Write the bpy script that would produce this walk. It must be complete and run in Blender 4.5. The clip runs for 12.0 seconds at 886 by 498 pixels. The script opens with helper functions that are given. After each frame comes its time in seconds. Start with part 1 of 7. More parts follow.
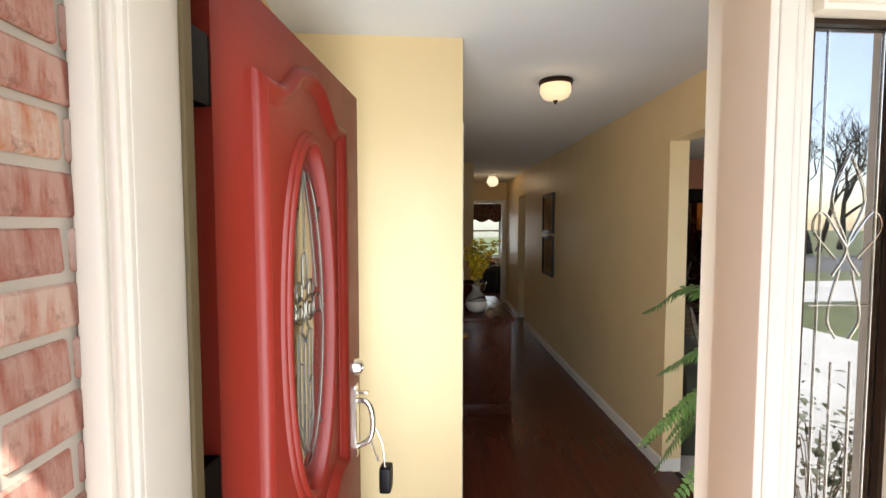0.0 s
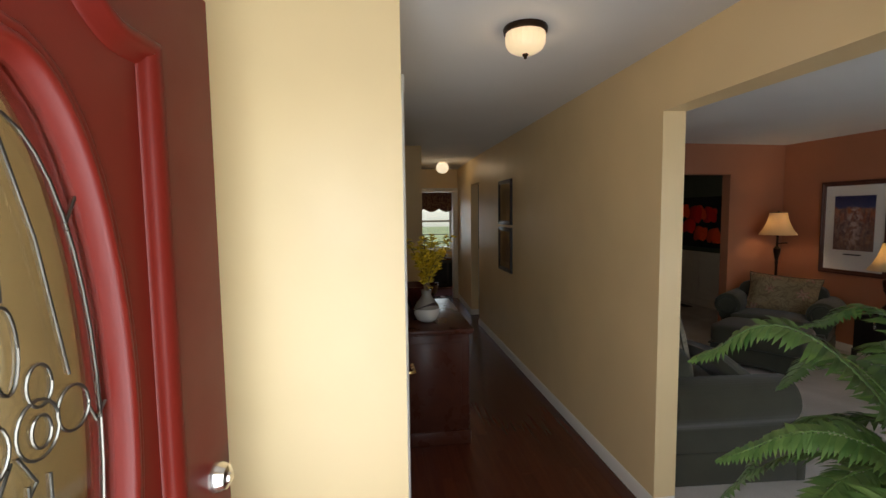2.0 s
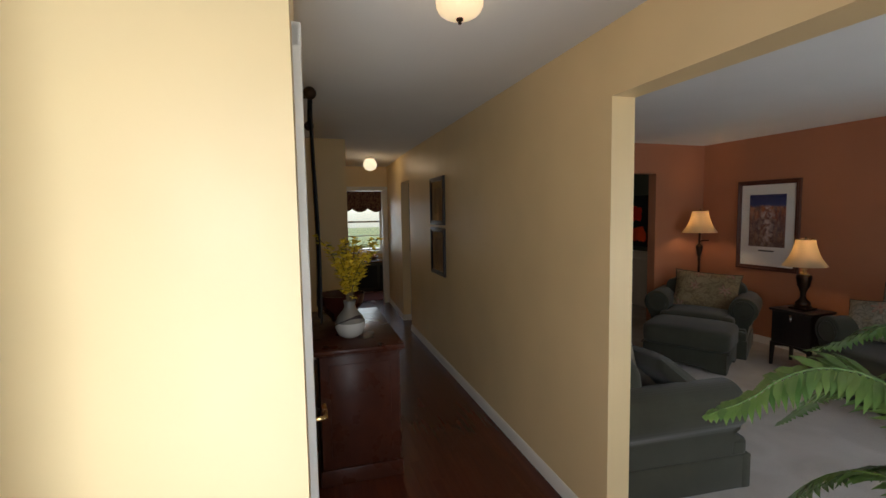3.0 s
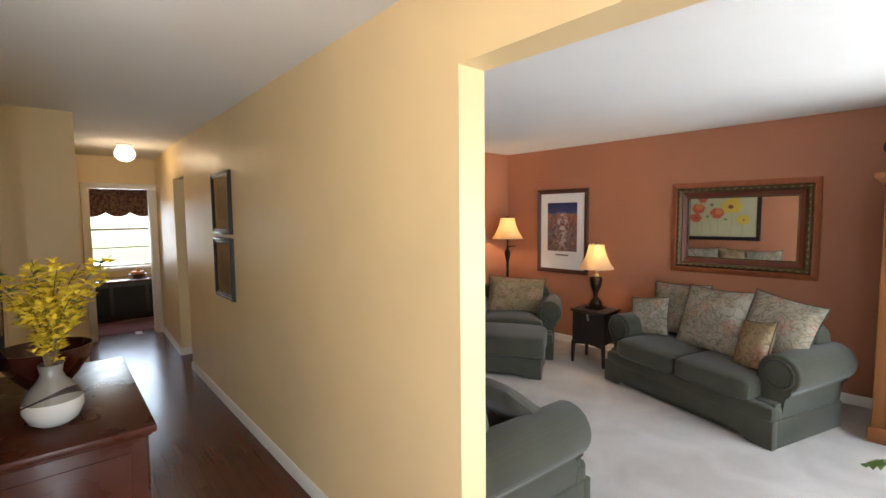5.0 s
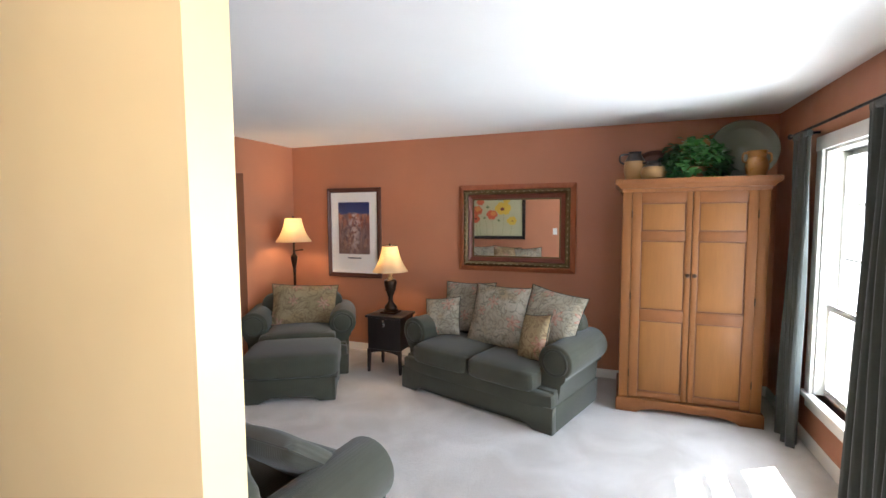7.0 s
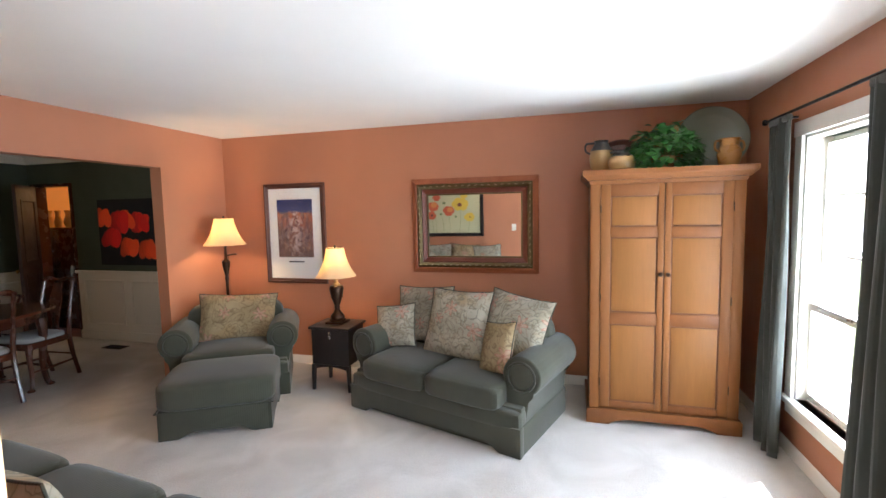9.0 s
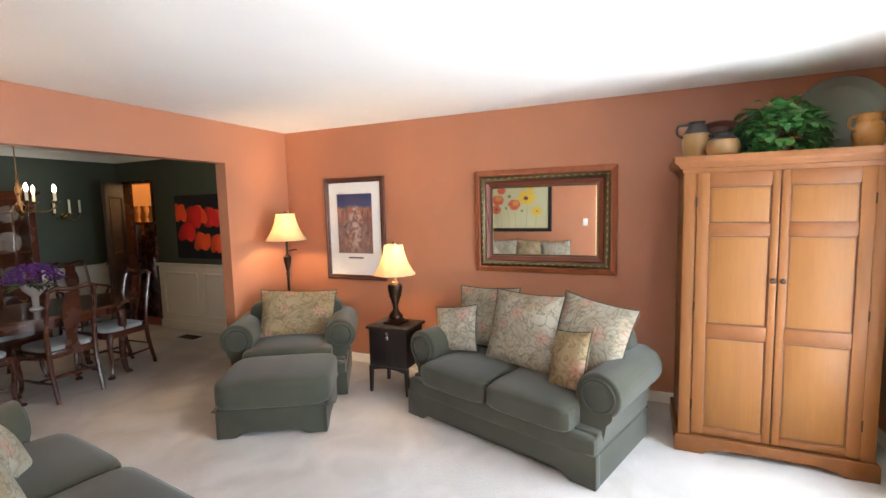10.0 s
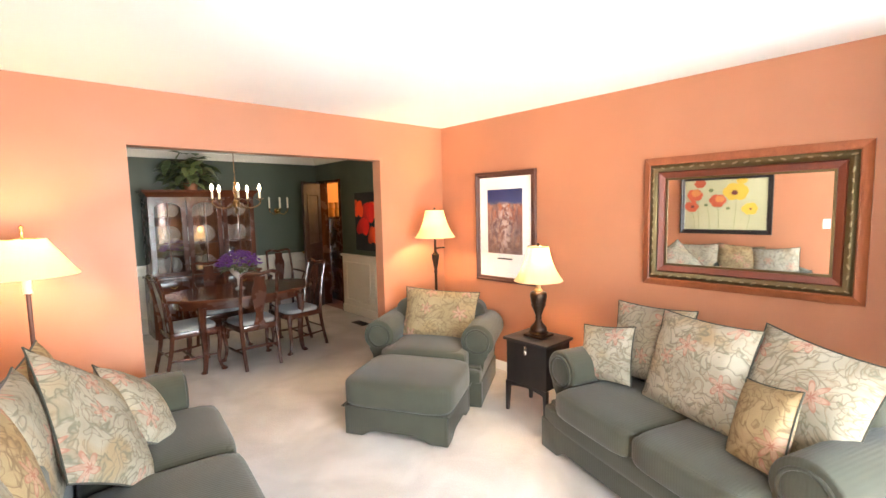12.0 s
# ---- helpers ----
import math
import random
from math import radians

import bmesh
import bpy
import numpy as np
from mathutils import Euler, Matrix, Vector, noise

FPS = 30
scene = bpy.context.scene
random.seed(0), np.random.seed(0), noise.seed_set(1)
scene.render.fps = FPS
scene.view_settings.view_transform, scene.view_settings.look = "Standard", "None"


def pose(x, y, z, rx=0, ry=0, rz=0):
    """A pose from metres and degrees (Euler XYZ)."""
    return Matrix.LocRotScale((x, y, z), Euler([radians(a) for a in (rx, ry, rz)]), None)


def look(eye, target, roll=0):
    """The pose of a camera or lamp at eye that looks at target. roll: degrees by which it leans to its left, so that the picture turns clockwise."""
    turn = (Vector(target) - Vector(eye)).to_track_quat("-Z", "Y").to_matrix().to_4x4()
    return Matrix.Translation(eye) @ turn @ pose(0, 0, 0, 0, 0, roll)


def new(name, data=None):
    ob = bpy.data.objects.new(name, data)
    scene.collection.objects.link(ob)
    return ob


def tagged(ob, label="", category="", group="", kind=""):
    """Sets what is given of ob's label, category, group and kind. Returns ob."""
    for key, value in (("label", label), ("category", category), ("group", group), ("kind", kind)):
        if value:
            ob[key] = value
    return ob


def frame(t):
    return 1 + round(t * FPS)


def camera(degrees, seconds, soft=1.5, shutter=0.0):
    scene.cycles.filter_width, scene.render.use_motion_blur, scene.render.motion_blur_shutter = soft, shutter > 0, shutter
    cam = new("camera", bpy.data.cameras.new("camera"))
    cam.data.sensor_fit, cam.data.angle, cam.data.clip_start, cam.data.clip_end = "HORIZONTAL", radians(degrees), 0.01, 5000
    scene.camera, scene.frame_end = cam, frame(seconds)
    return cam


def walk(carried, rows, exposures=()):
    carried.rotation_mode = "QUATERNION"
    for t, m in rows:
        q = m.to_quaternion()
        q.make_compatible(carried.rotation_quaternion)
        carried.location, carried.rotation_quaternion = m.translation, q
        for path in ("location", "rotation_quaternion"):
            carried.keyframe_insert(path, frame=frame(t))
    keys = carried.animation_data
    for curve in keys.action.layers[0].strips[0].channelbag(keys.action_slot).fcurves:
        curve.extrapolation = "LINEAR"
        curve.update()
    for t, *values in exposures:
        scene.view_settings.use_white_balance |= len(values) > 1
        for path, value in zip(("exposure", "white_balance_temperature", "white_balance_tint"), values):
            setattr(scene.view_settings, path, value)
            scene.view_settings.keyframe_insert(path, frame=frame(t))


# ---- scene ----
cam = camera(88.9, 12.0)
PATH = [
    (0, (-0.087, 0.018, 1.599), (0.063, 2.009, 1.49), -0.0),
    (0.5, (-0.077, 0.150, 1.599), (0.0975, 2.141, 1.482), -0.1),
    (1, (-0.063, 0.292, 1.599), (0.167, 2.275, 1.474), -0.2),
    (1.5, (-0.026, 0.484, 1.61), (0.265, 2.457, 1.461), -0.4),
    (2, (0.019, 0.686, 1.622), (0.387, 2.645, 1.464), -0.7),
    (2.5, (0.068, 0.863, 1.61), (0.564, 2.793, 1.448), -0.8),
    (4.4, (0.353, 1.531, 1.621), (1.51, 3.155, 1.471), -1.1),
    (5, (0.437, 1.663, 1.616), (1.804, 3.115, 1.468), -0.6),
    (5.5, (0.515, 1.762, 1.619), (2.06, 3.024, 1.472), -0.3),
    (6.5, (0.727, 1.868, 1.609), (2.519, 2.745, 1.462), -0.4),
    (7, (0.826, 1.898, 1.602), (2.69, 2.609, 1.453), -0.3),
    (7.6, (0.953, 1.92, 1.636), (2.872, 2.4595, 1.466), -0.7),
    (9.3, (1.334, 2.033, 1.605), (3.253, 2.573, 1.438), -1.3),
    (9.5, (1.391, 2.058, 1.608), (3.288, 2.667, 1.438), -1.3),
    (10, (1.545, 2.082, 1.613), (3.367, 2.885, 1.424), -1.4),
    (10.5, (1.714, 2.112, 1.606), (3.446, 3.093, 1.416), -1.3),
    (11, (1.822, 2.131, 1.6), (3.456, 3.268, 1.413), -1.1),
    (11.3, (1.932, 2.1, 1.599), (3.48, 3.354, 1.413), -1.1),
    (11.5, (1.958, 2.095, 1.617), (3.455, 3.408, 1.422), -1.2),
    (12, (2.126, 2.019, 1.608), (3.468, 3.491, 1.422), -1.3),
]

# ---- light and exposure are set here ----
EXPOSURES = [(0.0, 1.22, 6400, 10), (1.0, 1.0, 6400, 10), (2.0, 0.95, 6350, 10), (2.6, 0.98, 6300, 10), (4.3, 2.3, 6250, 10), (5.0, 2.78, 6150, 10), (6.0, 3.0, 5950, 10), (6.5, 3.05, 5850, 10), (7.6, 3.24, 5800, 10), (9.3, 3.52, 5850, 10), (10.5, 4.1, 6200, 10), (11.3, 4.5, 6350, 10), (12.0, 4.66, 6400, 10)]
walk(cam, [(t, look(eye, target, roll)) for t, eye, target, roll in PATH], EXPOSURES)

world = bpy.data.worlds.new("sky")
scene.world = world
world.use_nodes = True
wn = world.node_tree.nodes
sky = wn.new("ShaderNodeTexSky")
sky.sky_type, sky.sun_disc = "NISHITA", False
sky.sun_elevation, sky.sun_rotation = radians(50.9), radians(180 - 31.7)
wn["Background"].inputs["Strength"].default_value = 0.15
world.node_tree.links.new(sky.outputs["Color"], wn["Background"].inputs["Color"])


def lamp(name, kind, energy, color, m, size=0.05, size_y=None, angle=None):
    data = bpy.data.lights.new(name, kind)
    data.energy, data.color = energy, color
    if kind == "AREA":
        data.shape, data.size, data.size_y = "RECTANGLE", size, size_y
    elif kind == "SUN":
        data.angle = angle
    else:
        data.shadow_soft_size = size
    ob = new(name, data)
    ob.matrix_basis = m
    return ob


WARM = (1.0, 0.66, 0.36)
SOFT = (1.0, 0.74, 0.45)
DAY = (0.86, 0.94, 1.0)
lamp("sun", "SUN", 5.0, (1.0, 0.95, 0.87), look((0.41, -0.663, 1.0), (0, 0, 0)), angle=radians(0.5))
lamp("window_light", "AREA", 7.6, DAY, look((4.07, 0.36, 1.2), (3.95, 2.6, 1.5)), 0.86, 1.65)
lamp("window_light", "AREA", 7.6, DAY, look((2.80, 0.36, 1.2), (2.90, 2.6, 1.5)), 0.86, 1.65)
lamp("door_light", "AREA", 11.0, DAY, look((-0.06, 0.80, 1.1), (-0.02, 3, 1.1)), 0.56, 1.8)
lamp("kitchen_window_light", "AREA", 3.2, DAY, look((1.7, 10.9, 1.35), (1.6, 8, 0.6)), 0.8, 1.0)
LAMP_SPOTS = {"table": (4.986, 4.073, 1.20, 1.55), "corner": (5.06, 5.35, 1.47, 1.55), "sofa": (2.09, 5.33, 1.42, 1.25)}
for spot in LAMP_SPOTS.values():
    lamp("lamp_bulb", "POINT", spot[3], WARM, pose(*spot[:3]), 0.035)
lamp("hall_bulb", "POINT", 0.7, SOFT, pose(0.775, 2.66, 2.385), 0.03)
lamp("hall_bulb", "POINT", 0.95, SOFT, pose(1.35, 7.74, 2.31), 0.05)
lamp("chandelier_glow", "POINT", 0.40, WARM, pose(3.97, 7.70, 1.98), 0.12)
lamp("pantry_bulb", "POINT", 1.3, (1.0, 0.6, 0.25), pose(6.9, 8.9, 2.1), 0.06)


# ---- materials ----
class Nodes:
    def __init__(self, name, color=(0.5, 0.5, 0.5), rough=0.6, metal=0.0, spec=0.5):
        self.m = bpy.data.materials.new(name)
        self.m.use_nodes = True
        self.t = self.m.node_tree
        self.b = self.t.nodes["Principled BSDF"]
        self.b.inputs["Base Color"].default_value = (*color, 1)
        self.b.inputs["Roughness"].default_value = rough
        self.b.inputs["Metallic"].default_value = metal
        self.b.inputs["Specular IOR Level"].default_value = spec
        self.coord = None

    def add(self, kind, **inputs):
        n = self.t.nodes.new("ShaderNode" + kind)
        for k, v in inputs.items():
            key = k.replace("_", " ")
            if isinstance(v, bpy.types.NodeSocket):
                self.t.links.new(v, n.inputs[key])
            else:
                n.inputs[key].default_value = v
        return n

    def link(self, a, b):
        self.t.links.new(a, b)

    def co(self, scale=(1, 1, 1), kind="Object", rot=(0, 0, 0)):
        if self.coord is None:
            self.coord = self.t.nodes.new("ShaderNodeTexCoord")
        mp = self.t.nodes.new("ShaderNodeMapping")
        mp.inputs["Scale"].default_value = scale
        mp.inputs["Rotation"].default_value = rot
        self.link(self.coord.outputs[kind], mp.inputs["Vector"])
        return mp.outputs["Vector"]

    def noise(self, scale, detail=4, vec=None, rough=0.55, distort=0.0):
        n = self.add("TexNoise", Scale=scale, Detail=detail, Roughness=rough, Distortion=distort)
        self.link(vec if vec is not None else self.co(), n.inputs["Vector"])
        return n.outputs["Fac"]

    def ramp(self, fac, stops):
        r = self.t.nodes.new("ShaderNodeValToRGB")
        e = r.color_ramp.elements
        while len(e) < len(stops):
            e.new(0.5)
        for el, (p, c) in zip(e, stops):
            el.position, el.color = p, (*c, 1) if len(c) == 3 else c
        self.link(fac, r.inputs["Fac"])
        return r.outputs["Color"]

    def mix(self, fac, a, b, mode="MIX"):
        n = self.t.nodes.new("ShaderNodeMix")
        n.data_type, n.blend_type = "RGBA", mode
        for key, v in ((0, fac), (6, a), (7, b)):
            if isinstance(v, bpy.types.NodeSocket):
                self.link(v, n.inputs[key])
            else:
                n.inputs[key].default_value = v if key == 0 else (*v, 1)
        return n.outputs[2]

    def math(self, op, a, b=0.0):
        n = self.t.nodes.new("ShaderNodeMath")
        n.operation = op
        for i, v in enumerate((a, b)):
            if isinstance(v, bpy.types.NodeSocket):
                self.link(v, n.inputs[i])
            else:
                n.inputs[i].default_value = v
        return n.outputs[0]

    def color(self, c):
        self.link(c, self.b.inputs["Base Color"])
        return self

    def rough(self, r):
        self.link(r, self.b.inputs["Roughness"])
        return self

    def bump(self, h, strength=0.3, dist=0.002):
        n = self.add("Bump", Strength=strength, Distance=dist, Height=h)
        self.link(n.outputs["Normal"], self.b.inputs["Normal"])
        return self


def dark(c, k):
    return tuple(v * k for v in c)


def paint(name, c, rough=0.6, grain=260, amp=0.06):
    n = Nodes(name, c, rough)
    big = n.noise(1.3, 3)
    n.color(n.mix(n.ramp(big, [(0.3, (0, 0, 0)), (0.7, (1, 1, 1))]), dark(c, 1 - amp), dark(c, 1 + amp * 0.6)))
    n.rough(n.ramp(n.noise(5, 3), [(0.3, (rough - 0.06,) * 3), (0.7, (rough + 0.06,) * 3)]))
    n.bump(n.noise(grain, 3), 0.12, 0.001)
    return n.m


def wood(name, c1, c2, scale=1.0, axis="Z", rough=0.35, random_tint=0.0, coat=0.0, fine=0.35):
    n = Nodes(name, c1, rough)
    s = {"X": (1.2, 14, 14), "Y": (14, 1.2, 14), "Z": (14, 14, 1.2)}[axis]
    v = n.co(tuple(k * scale for k in s))
    g1 = n.noise(1.0, 6, v, 0.6, 0.25)
    g2 = n.noise(9.0, 4, v, 0.6)
    col = n.mix(n.ramp(g1, [(0.28, (0, 0, 0)), (0.72, (1, 1, 1))]), c1, c2)
    col = n.mix(n.math("MULTIPLY", n.ramp(g2, [(0.35, (0, 0, 0)), (0.75, (1, 1, 1))]), fine), col, dark(c1, 0.55))
    if random_tint:
        inf = n.t.nodes.new("ShaderNodeObjectInfo")
        col = n.mix(n.math("MULTIPLY", inf.outputs["Random"], random_tint), col, dark(c1, 0.4))
    blot = n.noise(2.2, 3)
    col = n.mix(n.math("MULTIPLY", blot, fine * 0.7), col, dark(c2, 0.7))
    n.color(col)
    n.rough(n.ramp(n.noise(7, 3), [(0.3, (rough - 0.07,) * 3), (0.7, (rough + 0.09,) * 3)]))
    n.bump(g2, 0.2 * fine, 0.001)
    n.b.inputs["Coat Weight"].default_value = coat
    n.b.inputs["Coat Roughness"].default_value = 0.15
    return n.m


def metal(name, c, rough=0.3):
    n = Nodes(name, c, rough, 1.0)
    n.rough(n.ramp(n.noise(30, 3), [(0.3, (rough - 0.08,) * 3), (0.75, (rough + 0.12,) * 3)]))
    return n.m


def fabric(name, c, rib=420.0, axis="X", amp=0.25):
    n = Nodes(name, c, 0.9, 0, 0.2)
    n.b.inputs["Sheen Weight"].default_value = 0.2
    n.b.inputs["Sheen Roughness"].default_value = 0.5
    w = n.t.nodes.new("ShaderNodeTexWave")
    w.bands_direction = axis
    w.inputs["Scale"].default_value = rib / 20
    w.inputs["Distortion"].default_value = 0.6
    n.link(n.co(), w.inputs["Vector"])
    big = n.noise(3.2, 4)
    fine = n.noise(180, 3)
    col = n.mix(n.ramp(big, [(0.3, (0, 0, 0)), (0.72, (1, 1, 1))]), dark(c, 1 - amp), dark(c, 1 + amp))
    col = n.mix(n.math("MULTIPLY", fine, 0.5), col, dark(c, 0.7))
    n.color(col)
    n.bump(n.math("ADD", w.outputs["Fac"], fine), 0.35, 0.0015)
    return n.m


def tapestry_fabric(name, ground, light, leaf_line=(0.15, 0.14, 0.098)):
    """Cream woven cloth with leaf scrolls and dusty-pink star blossoms."""
    n = Nodes(name, ground, 0.9, 0, 0.15)
    inf = n.t.nodes.new("ShaderNodeObjectInfo")
    v0 = n.co((1, 1, 1), rot=(math.pi / 2, 0, 0))
    sep = n.add("SeparateXYZ", Vector=v0)
    wob = n.add("TexNoise", Scale=7.0, Detail=1.0)
    n.link(v0, wob.inputs["Vector"])

    def vec(op, a, b, c=None):
        k = n.t.nodes.new("ShaderNodeVectorMath")
        k.operation = op
        for q, val in enumerate((a, b, c)):
            if val is None:
                continue
            if isinstance(val, bpy.types.NodeSocket):
                n.link(val, k.inputs[q])
            else:
                k.inputs[q].default_value = val
        return k.outputs[0]

    shift = n.add("CombineXYZ", X=n.math("MULTIPLY", inf.outputs["Random"], 7.0), Y=n.math("MULTIPLY", inf.outputs["Random"], 13.0), Z=0.0)
    flat_v = n.add("CombineXYZ", X=sep.outputs["X"], Y=sep.outputs["Y"], Z=0.0)
    v = vec("ADD", flat_v.outputs[0], shift.outputs[0])
    v = vec("MULTIPLY_ADD", wob.outputs["Color"], (0.05, 0.05, 0.0), v)

    def cells(scale, randomness):
        """Radius and angle round the middle of each cell, and a number of its own."""
        vor = n.add("TexVoronoi", Scale=scale, Randomness=randomness)
        vor.voronoi_dimensions = "2D"
        n.link(v, vor.inputs["Vector"])
        d = n.add("SeparateXYZ", Vector=vec("SUBTRACT", v, vor.outputs["Position"]))
        x, y = d.outputs["X"], d.outputs["Y"]
        r = n.math("SQRT", n.math("ADD", n.math("MULTIPLY", x, x), n.math("MULTIPLY", y, y)))
        own = n.add("SeparateColor", Color=vor.outputs["Color"])
        return r, n.math("ARCTAN2", y, x), own.outputs[0]

    def scroll(scale, twist, at, width):
        """Curling contour: a thin stem line and the shaded side of its leaf."""
        f = n.noise(scale, 1.5, vec("ADD", v, at), 0.5, twist)
        stem = n.ramp(n.math("ABSOLUTE", n.math("SUBTRACT", f, 0.5)), [(width * 0.4, (1, 1, 1)), (width, (0, 0, 0))])
        side = n.ramp(f, [(0.495, (0, 0, 0)), (0.505, (1, 1, 1)), (0.58, (0, 0, 0))])
        return stem, side

    base = n.mix(n.ramp(n.noise(4.5, 3, v), [(0.35, (0, 0, 0)), (0.65, (1, 1, 1))]), ground, light)
    tan = n.ramp(n.noise(4.0, 1, vec("ADD", v, (3.1, 1.7, 0.0))), [(0.54, (0, 0, 0)), (0.66, (1, 1, 1))])
    base = n.mix(n.math("MULTIPLY", tan, 0.75), base, (0.33, 0.22, 0.105))
    line, side = scroll(6.5, 2.4, (0.0, 0.0, 0.0), 0.026)
    line_2, side_2 = scroll(9.0, 1.8, (5.3, 2.2, 0.0), 0.020)
    base = n.mix(n.math("MULTIPLY", side, 0.55), base, dark(leaf_line, 1.15))
    base = n.mix(n.math("MULTIPLY", side_2, 0.55), base, (0.22, 0.15, 0.085))
    base = n.mix(n.math("MULTIPLY", line, 0.62), base, dark(leaf_line, 0.85))
    base = n.mix(n.math("MULTIPLY", line_2, 0.5), base, leaf_line)
    r, a, own = cells(4.2, 0.8)
    lobe = n.math("ADD", 0.66, n.math("MULTIPLY", n.math("COSINE", n.math("ADD", n.math("MULTIPLY", a, 6.0), n.math("MULTIPLY", own, 6.28))), 0.34))
    t = n.math("DIVIDE", r, n.math("MULTIPLY", lobe, n.math("ADD", 0.046, n.math("MULTIPLY", own, 0.030))))
    petal = n.ramp(n.math("MULTIPLY", t, 0.5), [(0.44, (1, 1, 1)), (0.50, (0, 0, 0))])
    rim = n.ramp(n.math("MULTIPLY", t, 0.5), [(0.10, (1, 1, 1)), (0.16, (0, 0, 0)), (0.36, (0, 0, 0)), (0.44, (1, 1, 1)), (0.50, (0, 0, 0))])
    pink = n.mix(n.noise(50, 2, v), (0.42, 0.20, 0.14), (0.54, 0.34, 0.26))
    base = n.mix(n.math("MULTIPLY", petal, 0.62), base, pink)
    base = n.mix(n.math("MULTIPLY", rim, 0.75), base, (0.30, 0.095, 0.065))
    base = n.mix(n.math("MULTIPLY", n.noise(280, 2, v), 0.45), base, dark(ground, 0.6))
    n.color(base)
    n.bump(n.math("ADD", n.noise(240, 2, v), n.math("SUBTRACT", n.math("MULTIPLY", petal, 0.5), n.math("MULTIPLY", line, 0.5))), 0.4, 0.002)
    return n.m


def glass(name, tint=(1, 1, 1), rough=0.0, mirror_part=0.05):
    n = Nodes(name)
    t = n.t
    tr = t.nodes.new("ShaderNodeBsdfTransparent")
    tr.inputs["Color"].default_value = (*tint, 1)
    gl = t.nodes.new("ShaderNodeBsdfGlossy")
    gl.inputs["Roughness"].default_value = rough
    mx = t.nodes.new("ShaderNodeMixShader")
    lw = n.add("LayerWeight", Blend=0.5)
    f = n.math("ADD", n.math("MULTIPLY", n.math("POWER", lw.outputs["Facing"], 5.0), 0.9), mirror_part)
    n.link(f, mx.inputs[0])
    n.link(tr.outputs[0], mx.inputs[1])
    n.link(gl.outputs[0], mx.inputs[2])
    n.link(mx.outputs[0], t.nodes["Material Output"].inputs["Surface"])
    return n.m


def glow(name, c, strength):
    n = Nodes(name, c, 0.4)
    n.b.inputs["Emission Color"].default_value = (*c, 1)
    n.b.inputs["Emission Strength"].default_value = strength
    return n.m


def shade_cloth(name, c=(0.80, 0.66, 0.44)):
    n = Nodes(name, c, 0.8)
    t = n.t
    df = t.nodes.new("ShaderNodeBsdfDiffuse")
    tl = t.nodes.new("ShaderNodeBsdfTranslucent")
    weave = n.noise(260, 3)
    col = n.mix(weave, dark(c, 0.9), c)
    n.link(col, df.inputs["Color"])
    n.link(col, tl.inputs["Color"])
    mx = t.nodes.new("ShaderNodeMixShader")
    mx.inputs[0].default_value = 0.55
    n.link(df.outputs[0], mx.inputs[1])
    n.link(tl.outputs[0], mx.inputs[2])
    n.link(mx.outputs[0], t.nodes["Material Output"].inputs["Surface"])
    return n.m


def leaf_mat(name, c1, c2, rough=0.45):
    n = Nodes(name, c1, rough)
    g = n.t.nodes.new("ShaderNodeNewGeometry")
    inf = n.t.nodes.new("ShaderNodeObjectInfo")
    k = n.math("FRACT", n.math("ADD", g.outputs["Random Per Island"], inf.outputs["Random"]))
    n.color(n.mix(k, c1, c2))
    n.b.inputs["Subsurface Weight"].default_value = 0.0
    n.bump(n.noise(90, 2), 0.2, 0.001)
    return n.m


def brick_mat(name):
    n = Nodes(name, (0.4, 0.13, 0.08), 0.85)
    inf = n.t.nodes.new("ShaderNodeObjectInfo")
    base = n.ramp(inf.outputs["Random"], [(0.0, (0.30, 0.085, 0.055)), (0.4, (0.40, 0.14, 0.09)), (0.75, (0.46, 0.21, 0.14)), (1.0, (0.50, 0.19, 0.08))])
    v = n.co((1, 1, 1))
    wash = n.ramp(n.noise(1.0, 5, n.co((20, 45, 9)), 0.65), [(0.38, (0, 0, 0)), (0.58, (1, 1, 1))])
    col = n.mix(n.math("MULTIPLY", wash, n.math("ADD", 0.40, n.math("MULTIPLY", inf.outputs["Random"], 0.50))), base, (0.60, 0.46, 0.38))
    pits = n.ramp(n.noise(60, 3, v), [(0.3, (1, 1, 1)), (0.42, (0, 0, 0))])
    col = n.mix(n.math("MULTIPLY", pits, 0.5), col, (0.18, 0.05, 0.03))
    n.color(col)
    n.bump(n.noise(70, 4, v), 0.5, 0.004)
    return n.m


def carpet_mat():
    n = Nodes("carpet", (0.62, 0.58, 0.53), 0.95, 0, 0.1)
    v = n.co()
    tread = n.ramp(n.noise(2.6, 3, v, 0.5, 0.6), [(0.35, (0, 0, 0)), (0.65, (1, 1, 1))])
    tuft = n.noise(170, 4, v, 0.7)
    col = n.mix(tread, (0.53, 0.495, 0.45), (0.68, 0.645, 0.60))
    col = n.mix(n.math("MULTIPLY", n.ramp(tuft, [(0.3, (1, 1, 1)), (0.62, (0, 0, 0))]), 0.7), col, (0.42, 0.38, 0.33))
    n.color(col)
    n.bump(n.math("ADD", tuft, n.noise(38, 3, v)), 0.7, 0.008)
    return n.m


